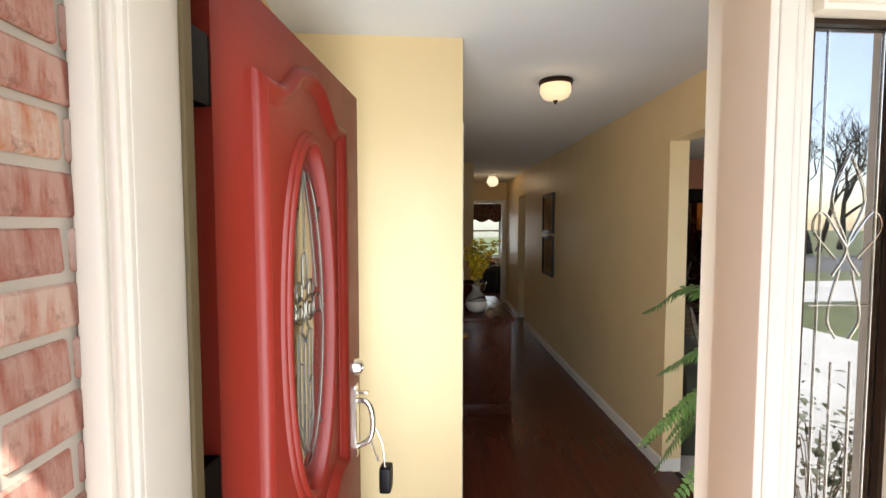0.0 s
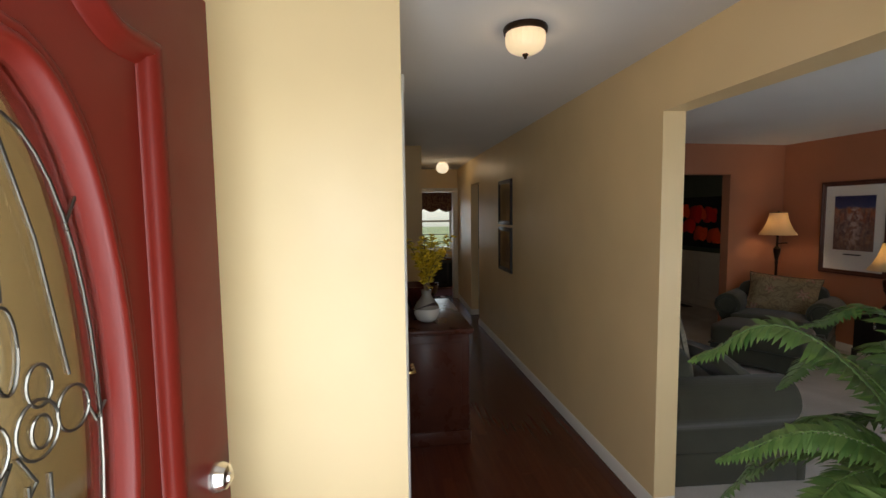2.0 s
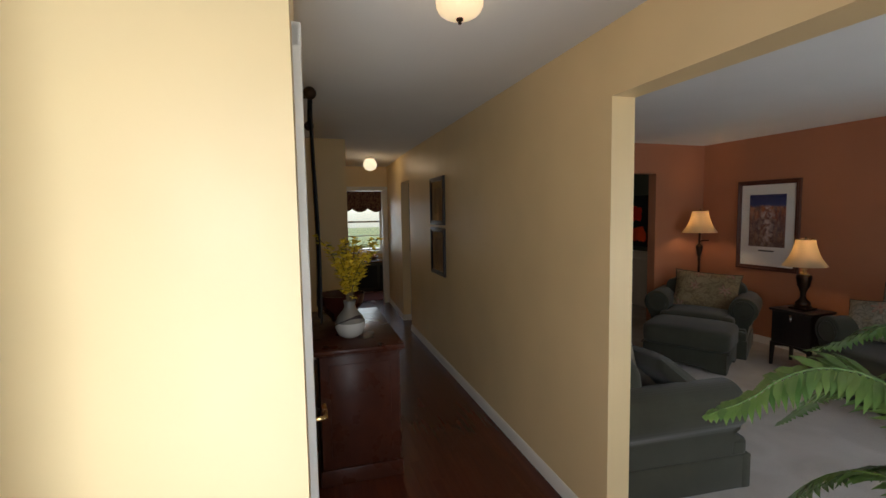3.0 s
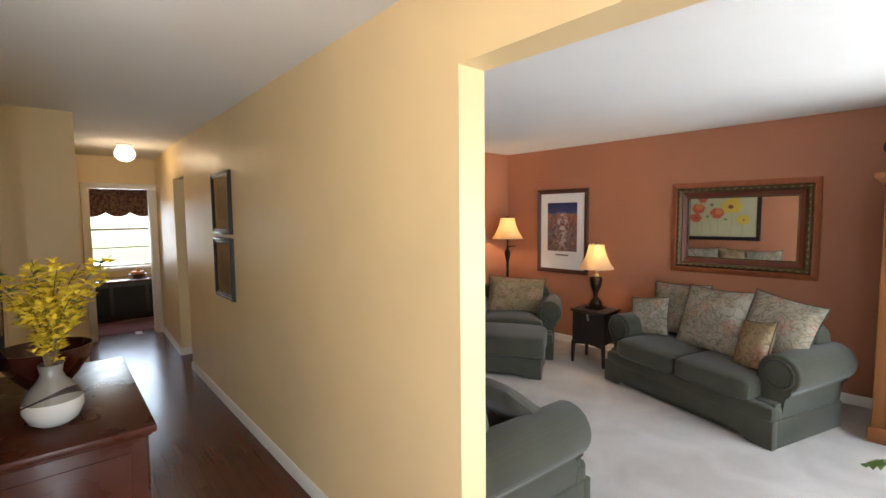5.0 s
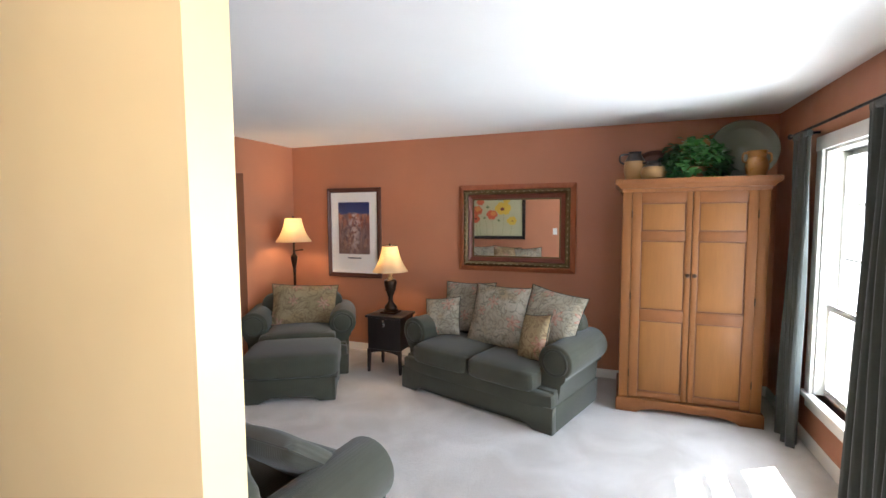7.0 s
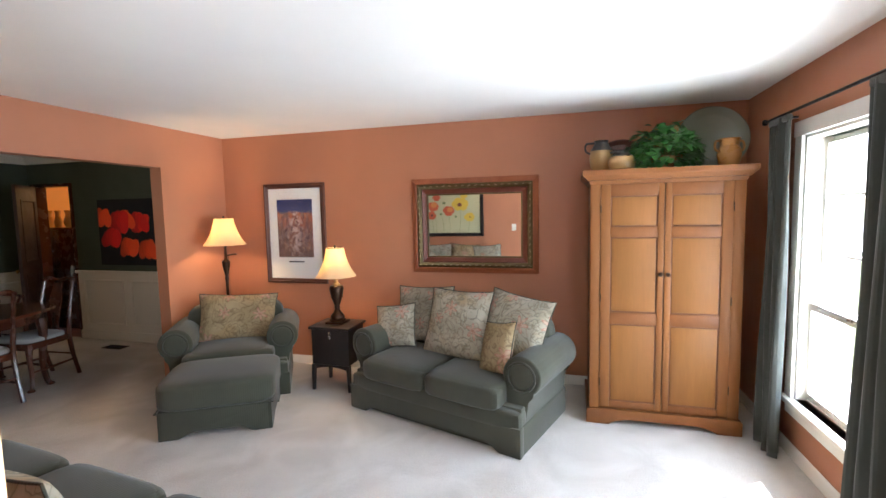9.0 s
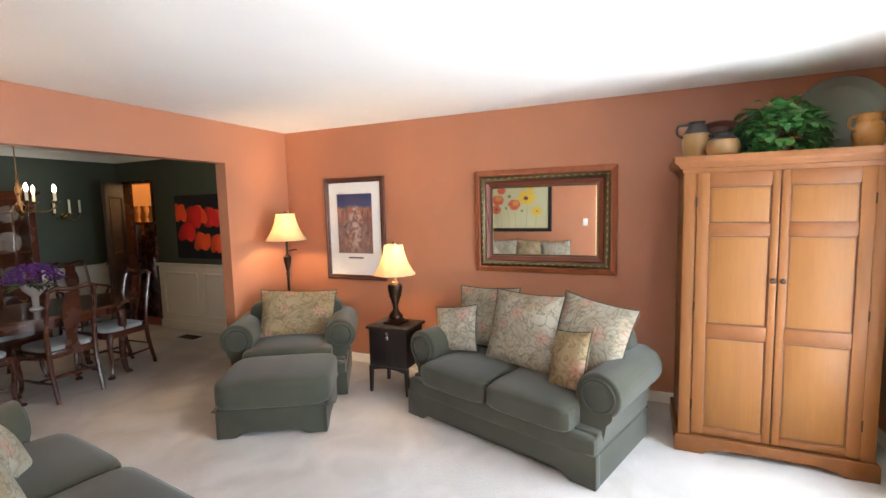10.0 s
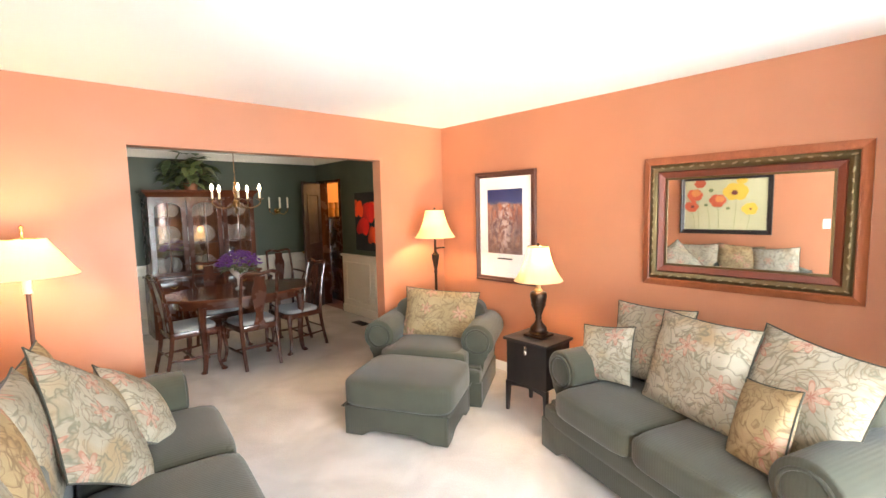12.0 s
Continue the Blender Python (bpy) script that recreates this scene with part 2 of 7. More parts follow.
def floorboard_mat():
    """Dark cherry strip floor under a smooth satin varnish."""
    n = Nodes("dark_cherry_floorboard", (0.07, 0.02, 0.01), 0.24, 0, 0.4)
    inf = n.t.nodes.new("ShaderNodeObjectInfo")
    off = n.add("CombineXYZ", X=0.0, Y=n.math("MULTIPLY", inf.outputs["Random"], 30.0), Z=n.math("MULTIPLY", inf.outputs["Random"], 9.0))
    sh = n.t.nodes.new("ShaderNodeVectorMath")
    n.link(n.co((30, 1.6, 30)), sh.inputs[0])
    n.link(off.outputs[0], sh.inputs[1])
    grain = n.noise(1.0, 4, sh.outputs[0], 0.6, 0.3)
    col = n.mix(n.ramp(grain, [(0.3, (0, 0, 0)), (0.7, (1, 1, 1))]), (0.080, 0.018, 0.008), (0.110, 0.028, 0.012))
    col = n.mix(n.math("MULTIPLY", inf.outputs["Random"], 0.35), col, (0.045, 0.012, 0.007))
    n.color(col)
    n.rough(n.ramp(n.noise(1.5, 2), [(0.3, (0.21,) * 3), (0.7, (0.27,) * 3)]))
    return n.m


M = {}
PEACH = (0.43, 0.179, 0.093)
M["peach"] = paint("peach_paint", PEACH, 0.5)
M["yellow"] = paint("yellow_paint", (0.80, 0.615, 0.33), 0.42)
M["green"] = paint("green_paint", (0.055, 0.072, 0.05), 0.55)
M["orange"] = paint("orange_paint", (0.75, 0.40, 0.12), 0.6)
M["ceiling"] = paint("ceiling_paint", (0.80, 0.795, 0.77), 0.9, 90, 0.03)
M["white"] = paint("white_trim_paint", (0.80, 0.77, 0.70), 0.4, 120, 0.04)
M["cream"] = paint("cream_exterior_paint", (0.82, 0.755, 0.64), 0.5, 120, 0.06)
M["wainscot"] = paint("wainscot_paint", (0.74, 0.69, 0.60), 0.45, 120, 0.04)
M["carpet"] = carpet_mat()
M["plank"] = floorboard_mat()
M["subfloor"] = wood("floor_joint", (0.02, 0.008, 0.005), (0.03, 0.012, 0.008), 1.0, "Y", 0.6)
M["kitchen_floor"] = wood("kitchen_floor", (0.16, 0.05, 0.035), (0.2, 0.07, 0.045), 1.0, "X", 0.4)
M["red_door"] = paint("red_door_paint", (0.118, 0.0085, 0.004), 0.42, 160, 0.04)
M["red_door"].node_tree.nodes["Principled BSDF"].inputs["Specular IOR Level"].default_value = 0.3
M["honey"] = wood("honey_wood", (0.180, 0.066, 0.015), (0.230, 0.088, 0.021), 0.7, "Z", 0.46, fine=0.2)
M["honey_panel"] = wood("honey_panel_wood", (0.205, 0.080, 0.017), (0.252, 0.104, 0.024), 0.6, "Z", 0.5, fine=0.2)
M["honey_x"] = wood("honey_cross_wood", (0.165, 0.057, 0.014), (0.210, 0.077, 0.020), 0.7, "Y", 0.46, fine=0.2)
M["groove"] = wood("dark_groove_wood", (0.125, 0.042, 0.013), (0.165, 0.058, 0.018), 1.0, "Z", 0.5)
for k in ("honey", "honey_panel", "honey_x"):
    M[k].node_tree.nodes["Principled BSDF"].inputs["Specular IOR Level"].default_value = 0.3
M["mahogany"] = wood("mahogany", (0.050, 0.014, 0.008), (0.095, 0.030, 0.015), 1.0, "Z", 0.24, 0.0, 0.3)
M["mahogany_x"] = wood("mahogany_top", (0.075, 0.022, 0.011), (0.14, 0.045, 0.02), 1.0, "X", 0.16, 0.0, 0.5)
M["console"] = wood("console_wood", (0.046, 0.012, 0.0065), (0.070, 0.021, 0.011), 1.0, "Y", 0.30, 0.0, 0.0)
M["console"].node_tree.nodes["Principled BSDF"].inputs["Specular IOR Level"].default_value = 0.18
M["closet_door"] = wood("closet_door_wood", (0.22, 0.075, 0.030), (0.29, 0.11, 0.045), 0.6, "Z", 0.45, 0.0, 0.0, 0.2)
M["black_wood"] = wood("black_wood", (0.010, 0.008, 0.008), (0.022, 0.016, 0.014), 1.0, "Z", 0.35)
M["dark_door"] = wood("dark_door_wood", (0.022, 0.010, 0.007), (0.035, 0.015, 0.010), 1.0, "Z", 0.6)
M["frame_brown"] = wood("brown_frame", (0.075, 0.025, 0.015), (0.13, 0.045, 0.025), 1.5, "Z", 0.4)
M["frame_red"] = wood("red_brown_frame", (0.28, 0.075, 0.028), (0.40, 0.125, 0.048), 1.2, "Y", 0.36)
M["frame_dark_red"] = wood("dark_red_frame", (0.13, 0.028, 0.014), (0.19, 0.045, 0.02), 1.2, "Y", 0.36)
M["olive_gilt"] = metal("olive_gilt", (0.16, 0.12, 0.06), 0.5)
M["rubbed_gilt"] = metal("rubbed_gilt", (0.30, 0.24, 0.14), 0.5)
M["sofa"] = fabric("sage_corduroy", (0.058, 0.057, 0.038), 420, "X", 0.2)
M["sofa_piping"] = fabric("sage_piping", (0.045, 0.044, 0.030), 420, "X", 0.1)
M["tapestry"] = tapestry_fabric("floral_tapestry", (0.29, 0.26, 0.195), (0.40, 0.36, 0.28))
M["tapestry_tan"] = tapestry_fabric("tan_floral_tapestry", (0.27, 0.20, 0.105), (0.36, 0.275, 0.155), (0.15, 0.095, 0.05))
M["curtain"] = fabric("grey_green_velvet", (0.056, 0.059, 0.051), 700, "X", 0.12)
M["seat_fabric"] = fabric("pale_seat_stripe", (0.34, 0.34, 0.32), 240, "X", 0.1)
M["shade"] = shade_cloth("lampshade_cloth")
M["shade_plain"] = shade_cloth("plain_lampshade", (0.85, 0.76, 0.58))
M["bronze"] = metal("dark_bronze", (0.055, 0.035, 0.024), 0.4)
M["black_metal"] = metal("black_metal", (0.02, 0.02, 0.022), 0.42)
M["chrome"] = metal("satin_nickel", (0.72, 0.68, 0.62), 0.2)
M["brass"] = metal("brass", (0.72, 0.48, 0.18), 0.22)
M["aged_brass"] = metal("aged_brass", (0.26, 0.15, 0.07), 0.3)
M["lead"] = metal("lead_came", (0.17, 0.155, 0.13), 0.35)
M["glass"] = glass("window_glass")
M["cabinet_glass"] = glass("cabinet_glass", (0.97, 0.97, 0.95), 0.0, 0.36)
M["door_glass"] = glass("textured_door_glass", (0.90, 0.87, 0.76), 0.06, 0.30)
M["side_glass"] = glass("sidelight_glass", (0.45, 0.45, 0.43), 0.0, 0.48)
M["mirror"] = Nodes("mirror_silver", (0.93, 0.94, 0.93), 0.02, 1.0).m
M["picture_glass"] = glass("picture_glass", (1, 1, 1), 0.02, 0.02)
M["bulb"] = glow("lit_bulb", (1.0, 0.80, 0.5), 2.5)
M["hall_glass"] = glow("lit_ribbed_glass", (1.0, 0.76, 0.45), 0.30)
M["globe_glass"] = glow("lit_globe_glass", (1.0, 0.82, 0.55), 0.45)
M["candle"] = paint("candle_sleeve", (0.8, 0.74, 0.6), 0.5)
M["fern"] = leaf_mat("fern_leaf", (0.060, 0.135, 0.030), (0.12, 0.21, 0.05))
M["ivy"] = leaf_mat("ivy_leaf", (0.022, 0.095, 0.018), (0.08, 0.23, 0.05), 0.3)
M["silk_leaf"] = leaf_mat("silk_plant_leaf", (0.03, 0.065, 0.025), (0.16, 0.20, 0.08))
M["petal_yellow"] = leaf_mat("yellow_blossom", (0.72, 0.50, 0.02), (0.88, 0.70, 0.06), 0.6)
M["petal_purple"] = leaf_mat("purple_blossom", (0.13, 0.03, 0.28), (0.28, 0.08, 0.40), 0.6)
M["stem"] = paint("brown_stem", (0.14, 0.09, 0.04), 0.8)
M["terracotta"] = paint("terracotta", (0.36, 0.15, 0.08), 0.8)
M["stoneware"] = paint("stoneware_glaze", (0.40, 0.235, 0.085), 0.35, 40, 0.25)
M["stoneware_gold"] = paint("golden_glaze", (0.50, 0.25, 0.07), 0.3, 40, 0.25)
M["dark_glaze"] = paint("dark_glaze", (0.035, 0.026, 0.02), 0.3, 40, 0.3)
M["grey_plate"] = paint("grey_green_glaze", (0.20, 0.225, 0.18), 0.35, 50, 0.25)
M["vase_white"] = paint("vase_white_glaze", (0.52, 0.50, 0.46), 0.2, 50, 0.08)
M["vase_grey"] = paint("vase_grey_glaze", (0.20, 0.185, 0.165), 0.25, 50, 0.2)
M["vase_dark"] = paint("vase_brown_glaze", (0.035, 0.025, 0.03), 0.15, 50, 0.2)
M["bowl_red"] = paint("red_brown_lacquer", (0.055, 0.012, 0.008), 0.14, 50, 0.2)
M["china"] = paint("china", (0.72, 0.70, 0.66), 0.12, 50, 0.05)
M["plastic_white"] = paint("white_plastic", (0.8, 0.78, 0.72), 0.35, 100, 0.02)
M["mat_board"] = paint("mat_board", (0.86, 0.84, 0.78), 0.8, 300, 0.02)
M["brick"] = brick_mat("red_brick")
M["mortar"] = paint("mortar", (0.52, 0.46, 0.38), 0.95, 120, 0.15)
M["bark"] = paint("bark", (0.13, 0.10, 0.08), 0.9, 30, 0.3)
M["grass"] = paint("lawn_grass", (0.11, 0.13, 0.045), 0.95, 30, 0.35)
M["concrete"] = paint("concrete", (0.56, 0.545, 0.51), 0.85, 60, 0.12)
M["asphalt"] = paint("asphalt", (0.09, 0.09, 0.09), 0.9, 120, 0.15)
M["shrub"] = leaf_mat("shrub_leaf", (0.04, 0.06, 0.02), (0.09, 0.10, 0.035), 0.6)
M["tissue"] = paint("black_cloth", (0.012, 0.012, 0.014), 0.9, 200, 0.3)


def flat(name, c, rough=0.7):
    return paint(name, c, rough, 200, 0.12)


# ---- mesh helpers ----
def link_mesh(name, bm, mat, parent=None, label="", sharp=38, m=None):
    me = bpy.data.meshes.new(name)
    bmesh.ops.recalc_face_normals(bm, faces=bm.faces)
    bm.to_mesh(me)
    bm.free()
    for k in (mat if isinstance(mat, (list, tuple)) else [mat]):
        me.materials.append(k)
    me.polygons.foreach_set("use_smooth", [True] * len(me.polygons))
    me.set_sharp_from_angle(angle=radians(sharp))
    ob = new(name, me)
    if parent is not None:
        ob.parent = parent
    if m is not None:
        ob.matrix_basis = m
    if label:
        tagged(ob, label)
    return ob


def part(name, bm, mat, parent, label="", m=None, sharp=38):
    return link_mesh(name, bm, mat, parent, label, sharp, m)


def base(name, m, label, category, group=""):
    ob = new(name)
    ob.empty_display_size = 0.1
    ob.matrix_basis = m
    return tagged(ob, label, category, group)


def structure(name, bm, mat, label, category, sharp=38):
    return tagged(link_mesh(name, bm, mat, None, "", sharp), label, category, kind="structure")


def box(x0, x1, y0, y1, z0, z1, bevel=0.0, seg=2, bm=None):
    out = bmesh.new() if bm is None else bm
    tmp = bmesh.new()
    bmesh.ops.create_cube(tmp, size=1, matrix=Matrix.LocRotScale(((x0 + x1) / 2, (y0 + y1) / 2, (z0 + z1) / 2), None, (x1 - x0, y1 - y0, z1 - z0)))
    if bevel:
        bmesh.ops.bevel(tmp, geom=tmp.edges[:], offset=bevel, segments=seg, affect="EDGES", profile=0.5)
    merge(out, tmp)
    return out


def merge(out, tmp, m=None):
    tmp.verts.index_update()
    vs = [out.verts.new(m @ v.co if m is not None else v.co) for v in tmp.verts]
    for f in tmp.faces:
        try:
            nf = out.faces.new([vs[v.index] for v in f.verts])
            nf.material_index = f.material_index
        except ValueError:
            pass
    tmp.free()
    return out


def prism(poly, z0, z1, bevel=0.0, bm=None):
    """A polygon in x, y raised from z0 to z1."""
    tmp = bmesh.new()
    a = [tmp.verts.new((x, y, z0)) for x, y in poly]
    b = [tmp.verts.new((x, y, z1)) for x, y in poly]
    tmp.faces.new(a[::-1])
    tmp.faces.new(b)
    for i in range(len(poly)):
        j = (i + 1) % len(poly)
        tmp.faces.new((a[i], a[j], b[j], b[i]))
    if bevel:
        bmesh.ops.bevel(tmp, geom=tmp.edges[:], offset=bevel, segments=2, affect="EDGES", profile=0.5)
    return merge(bmesh.new() if bm is None else bm, tmp)


def upright(bm, m):
    bm.transform(m)
    return bm


XZ = Matrix(((1, 0, 0, 0), (0, 0, 1, 0), (0, 1, 0, 0), (0, 0, 0, 1)))   # polygon (x, z) raised along y
YZ = Matrix(((0, 0, 1, 0), (1, 0, 0, 0), (0, 1, 0, 0), (0, 0, 0, 1)))   # polygon (y, z) raised along x


def lathe(profile, n=24, bm=None, at=(0, 0, 0), squash=1.0):
    out = bmesh.new() if bm is None else bm
    rings = []
    for r, z in profile:
        if r < 1e-5:
            rings.append([out.verts.new((at[0], at[1], at[2] + z))])
        else:
            rings.append([out.verts.new((at[0] + r * math.cos(2 * math.pi * i / n), at[1] + squash * r * math.sin(2 * math.pi * i / n), at[2] + z)) for i in range(n)])
    for a, b in zip(rings, rings[1:]):
        for i in range(n):
            j = (i + 1) % n
            if len(a) == 1 and len(b) > 1:
                out.faces.new((a[0], b[j], b[i]))
            elif len(b) == 1 and len(a) > 1:
                out.faces.new((a[i], a[j], b[0]))
            elif len(a) > 1:
                out.faces.new((a[i], a[j], b[j], b[i]))
    return out


def tube(points, radius, n=8, bm=None, caps=True):
    out = bmesh.new() if bm is None else bm
    pts = [Vector(p) for p in points]
    rad = radius if isinstance(radius, (list, tuple)) else [radius] * len(pts)
    rings, side = [], None
    for i, p in enumerate(pts):
        d = (pts[min(i + 1, len(pts) - 1)] - pts[max(i - 1, 0)]).normalized()
        if side is None:
            side = d.orthogonal().normalized()
        side = (side - d * side.dot(d)).normalized()
        up = d.cross(side)
        rings.append([out.verts.new(p + rad[i] * (side * math.cos(2 * math.pi * k / n) + up * math.sin(2 * math.pi * k / n))) for k in range(n)])
    for a, b in zip(rings, rings[1:]):
        for k in range(n):
            j = (k + 1) % n
            out.faces.new((a[k], a[j], b[j], b[k]))
    if caps:
        out.faces.new(rings[0][::-1])
        out.faces.new(rings[-1])
    return out


def sweep(path, profile, bm=None):
    """A moulding round a closed path (u, v), counter-clockwise, lying in u, v; profile: (outward, height)."""
    out = bmesh.new() if bm is None else bm
    n = len(path)
    P = [Vector((u, v)) for u, v in path]
    rings = []
    for i in range(n):
        a, b = (P[i] - P[i - 1]).normalized(), (P[(i + 1) % n] - P[i]).normalized()
        na, nb = Vector((a.y, -a.x)), Vector((b.y, -b.x))
        q = (na + nb)
        q = q / max(0.35, q.length_squared / 2)
        rings.append([out.verts.new((P[i].x + q.x * o, P[i].y + q.y * o, h)) for o, h in profile])
    for i in range(n):
        a, b = rings[i], rings[(i + 1) % n]
        for k in range(len(profile) - 1):
            out.faces.new((a[k], b[k], b[k + 1], a[k + 1]))
    return out


def rect(u0, u1, v0, v1):
    return [(u0, v0), (u1, v0), (u1, v1), (u0, v1)]


def oval(cu, cv, a, b, n=56):
    return [(cu + a * math.cos(2 * math.pi * i / n), cv + b * math.sin(2 * math.pi * i / n)) for i in range(n)]


def puffy(sx, sy, sz, k=6.0, n=10, crown=0.0, at=(0, 0, 0), bm=None):
    """A stuffed, rounded block."""
    tmp = bmesh.new()
    bmesh.ops.create_cube(tmp, size=2)
    bmesh.ops.subdivide_edges(tmp, edges=tmp.edges[:], cuts=n - 1, use_grid_fill=True)
    for v in tmp.verts:
        p = v.co
        r = (abs(p.x) ** k + abs(p.y) ** k + abs(p.z) ** k) ** (1 / k)
        q = p / r
        lift = crown * (1 - min(1, q.x * q.x)) * (1 - min(1, q.y * q.y)) * (1 if q.z > 0 else 0)
        v.co = Vector((at[0] + q.x * sx / 2, at[1] + q.y * sy / 2, at[2] + q.z * sz / 2 + lift))
    return merge(bmesh.new() if bm is None else bm, tmp)


def pillow_mesh(w, h, t, seed, n=14):
    """A scatter cushion: knife edges, pulled-out corners, soft dents. Lies in x, z; thick along y."""
    rnd = random.Random(seed)
    dents = [(rnd.uniform(-0.6, 0.6), rnd.uniform(-0.6, 0.6), rnd.uniform(0.2, 0.4), rnd.uniform(-0.22, 0.12)) for _ in range(5)]
    bm = bmesh.new()
    grids = []
    rim = []
    for side in (-1, 1):
        g = []
        for i in range(n + 1):
            row = []
            for j in range(n + 1):
                x, z = 2 * i / n - 1, 2 * j / n - 1
                if side == 1 and (i in (0, n) or j in (0, n)):
                    row.append(grids[0][i][j])
                    continue
                px = x * (1 - 0.07 * (1 - z * z)) * w / 2
                pz = z * (1 - 0.07 * (1 - x * x)) * h / 2
                fat = ((1 - x * x) * (1 - z * z)) ** 0.38
                d = sum(a * math.exp(-((x - u) ** 2 + (z - v) ** 2) / s ** 2) for u, v, s, a in dents)
                row.append(bm.verts.new((px, side * t / 2 * fat * (1 + d), pz)))
            g.append(row)
        grids.append(g)
    for side, g in zip((-1, 1), grids):
        for i in range(n):
            for j in range(n):
                q = [g[i][j], g[i + 1][j], g[i + 1][j + 1], g[i][j + 1]]
                bm.faces.new(q if side < 0 else q[::-1])
    g = grids[0]
    ring = [g[i][0] for i in range(n)] + [g[n][j] for j in range(n)] + [g[i][n] for i in range(n, 0, -1)] + [g[0][j] for j in range(n, 0, -1)]
    rim = [v.co.copy() for v in ring]
    return bm, rim


def pillow(w, h, t, m, mat, label, seed, group="cushions on the sofas"):
    bm, rim = pillow_mesh(w, h, t, seed)
    ob = tagged(link_mesh("cushion", bm, mat, None, "", 60), label, "cushion", group)
    ob.matrix_basis = m
    part("piping", tube(rim + [rim[0]], 0.0042, 6, caps=False), M["sofa_piping"], ob, "dark sage corded edge")
    return ob


def smooth_path(pts, steps=6):
    """A Catmull-Rom line through pts."""
    P = [Vector(p) for p in pts]
    P = [2 * P[0] - P[1], *P, 2 * P[-1] - P[-2]]
    out = []
    for a, b, c, d in zip(P, P[1:], P[2:], P[3:]):
        for i in range(steps):
            t = i / steps
            out.append(0.5 * (2 * b + (c - a) * t + (2 * a - 5 * b + 4 * c - d) * t * t + (3 * b - a - 3 * c + d) * t ** 3))
    out.append(P[-2])
    return out


# ---- structure ----
HALL_SKEW = 0.045
CEIL = 2.44


def hall_x(y):
    """The face of the hall's east wall."""
    return 1.54 + HALL_SKEW * (y - 2.75)


def hall_west_x(y):
    return 0.16 + HALL_SKEW * (y - 2.096)


HANG = math.degrees(math.atan(HALL_SKEW))
# ground outside and floors
structure("ground", box(-120, 120, -150, 60, -0.45, -0.16), M["grass"], "dormant lawn around the house", "lawn")
# Carried on past the door, unseen, as bright ground for the front windows.
structure("pavement", box(-1.6, 6.5, -6.5, 0.37, -0.159, -0.12, 0.01), M["concrete"], "pale concrete walk to the front door, stretched unseen to brighten the windows", "walkway")
# No patio is known; this pale slab is added to whiten the kitchen window.
structure("patio", box(-4, 8, 11.3, 24, -0.159, -0.12, 0.01), M["concrete"], "pale slab added unseen behind the kitchen to whiten its window view", "patio")
structure("road", box(-60, 60, -22, -14, -0.159, -0.15), M["asphalt"], "grey street beyond the lawn", "road")
structure("driveway", box(-60, 60, -11.5, -8, -0.159, -0.145), M["concrete"], "pale concrete drive across the lawn", "driveway")
structure("subfloor", box(-0.75, 2.1, 0.66, 9.18, -0.12, -0.006), M["subfloor"], "dark base under the hall floorboards", "floor")
structure("carpet", prism([(1.655, 0.62), (5.452, 0.62), (5.452, 5.6), (5.73, 5.6), (5.73, 9.1), (1.97, 9.1), (1.88, 7.6), (1.86, 6.98), (1.80, 5.6), (1.655, 2.75)], -0.1, 0.0), M["carpet"], "pale beige cut-pile carpet with footprints", "carpet")
structure("kitchen_floor", box(-0.4, 3.4, 9.18, 11.2, -0.1, -0.002), M["kitchen_floor"], "dark red kitchen floor", "floor")
structure("pantry_floor", box(5.73, 7.6, 7.6, 9.9, -0.1, -0.002), M["kitchen_floor"], "dark wooden floor of the side room", "floor")
structure("ceiling", box(-0.9, 7.8, 0.37, 11.4, CEIL, CEIL + 0.12), M["ceiling"], "white matt ceiling", "ceiling")
structure("eave", box(-3.0, 1.5, -0.22, -0.11, 2.45, 2.58, 0.01, 2, box(-3.0, 8.5, -0.11, 0.62, 2.45, 2.58, 0.01)), M["cream"], "cream soffit of the eave over the entrance", "eave")


def wall(name, polys, mat, label):
    """polys: (footprint, z0, z1)."""
    bm = bmesh.new()
    for poly, z0, z1 in polys:
        prism(poly, z0, z1, 0, bm)
    return structure(name, bm, mat, label, "wall")


def r4(x0, x1, y0, y1):
    return [(x0, y0), (x1, y0), (x1, y1), (x0, y1)]


wall("wall_east", [(r4(5.452, 5.60, 0.30, 5.655), -0.1, CEIL)], M["peach"], "salmon-painted living room wall with mirror and poster")
wall("wall_north", [(r4(1.80, 2.637, 5.655, 5.78), -0.1, CEIL), (r4(4.648, 5.86, 5.655, 5.78), -0.1, CEIL), (r4(2.637, 4.648, 5.655, 5.78), 2.064, CEIL)], M["peach"], "salmon-painted wall with a wide opening to the dining room")
WINDOWS = [(3.62, 4.52), (2.36, 3.22)]
SILL, HEAD = 0.38, 2.03
segs = [(r4(4.52, 5.60, 0.50, 0.62), -0.1, CEIL), (r4(3.22, 3.62, 0.50, 0.62), -0.1, CEIL), (r4(1.54, 2.36, 0.50, 0.62), -0.1, CEIL)]
for a, b in WINDOWS:
    segs += [(r4(a, b, 0.50, 0.62), -0.1, SILL), (r4(a, b, 0.50, 0.62), HEAD, CEIL)]
wall("wall_south", segs, M["peach"], "salmon-painted front wall with two tall windows")
wall("wall_south_outside", [(([(p[0], p[1] - 0.13 if p[1] < 0.55 else 0.497) for p in poly]), z0, z1) for poly, z0, z1 in segs], M["brick"], "brick outside of the front wall")
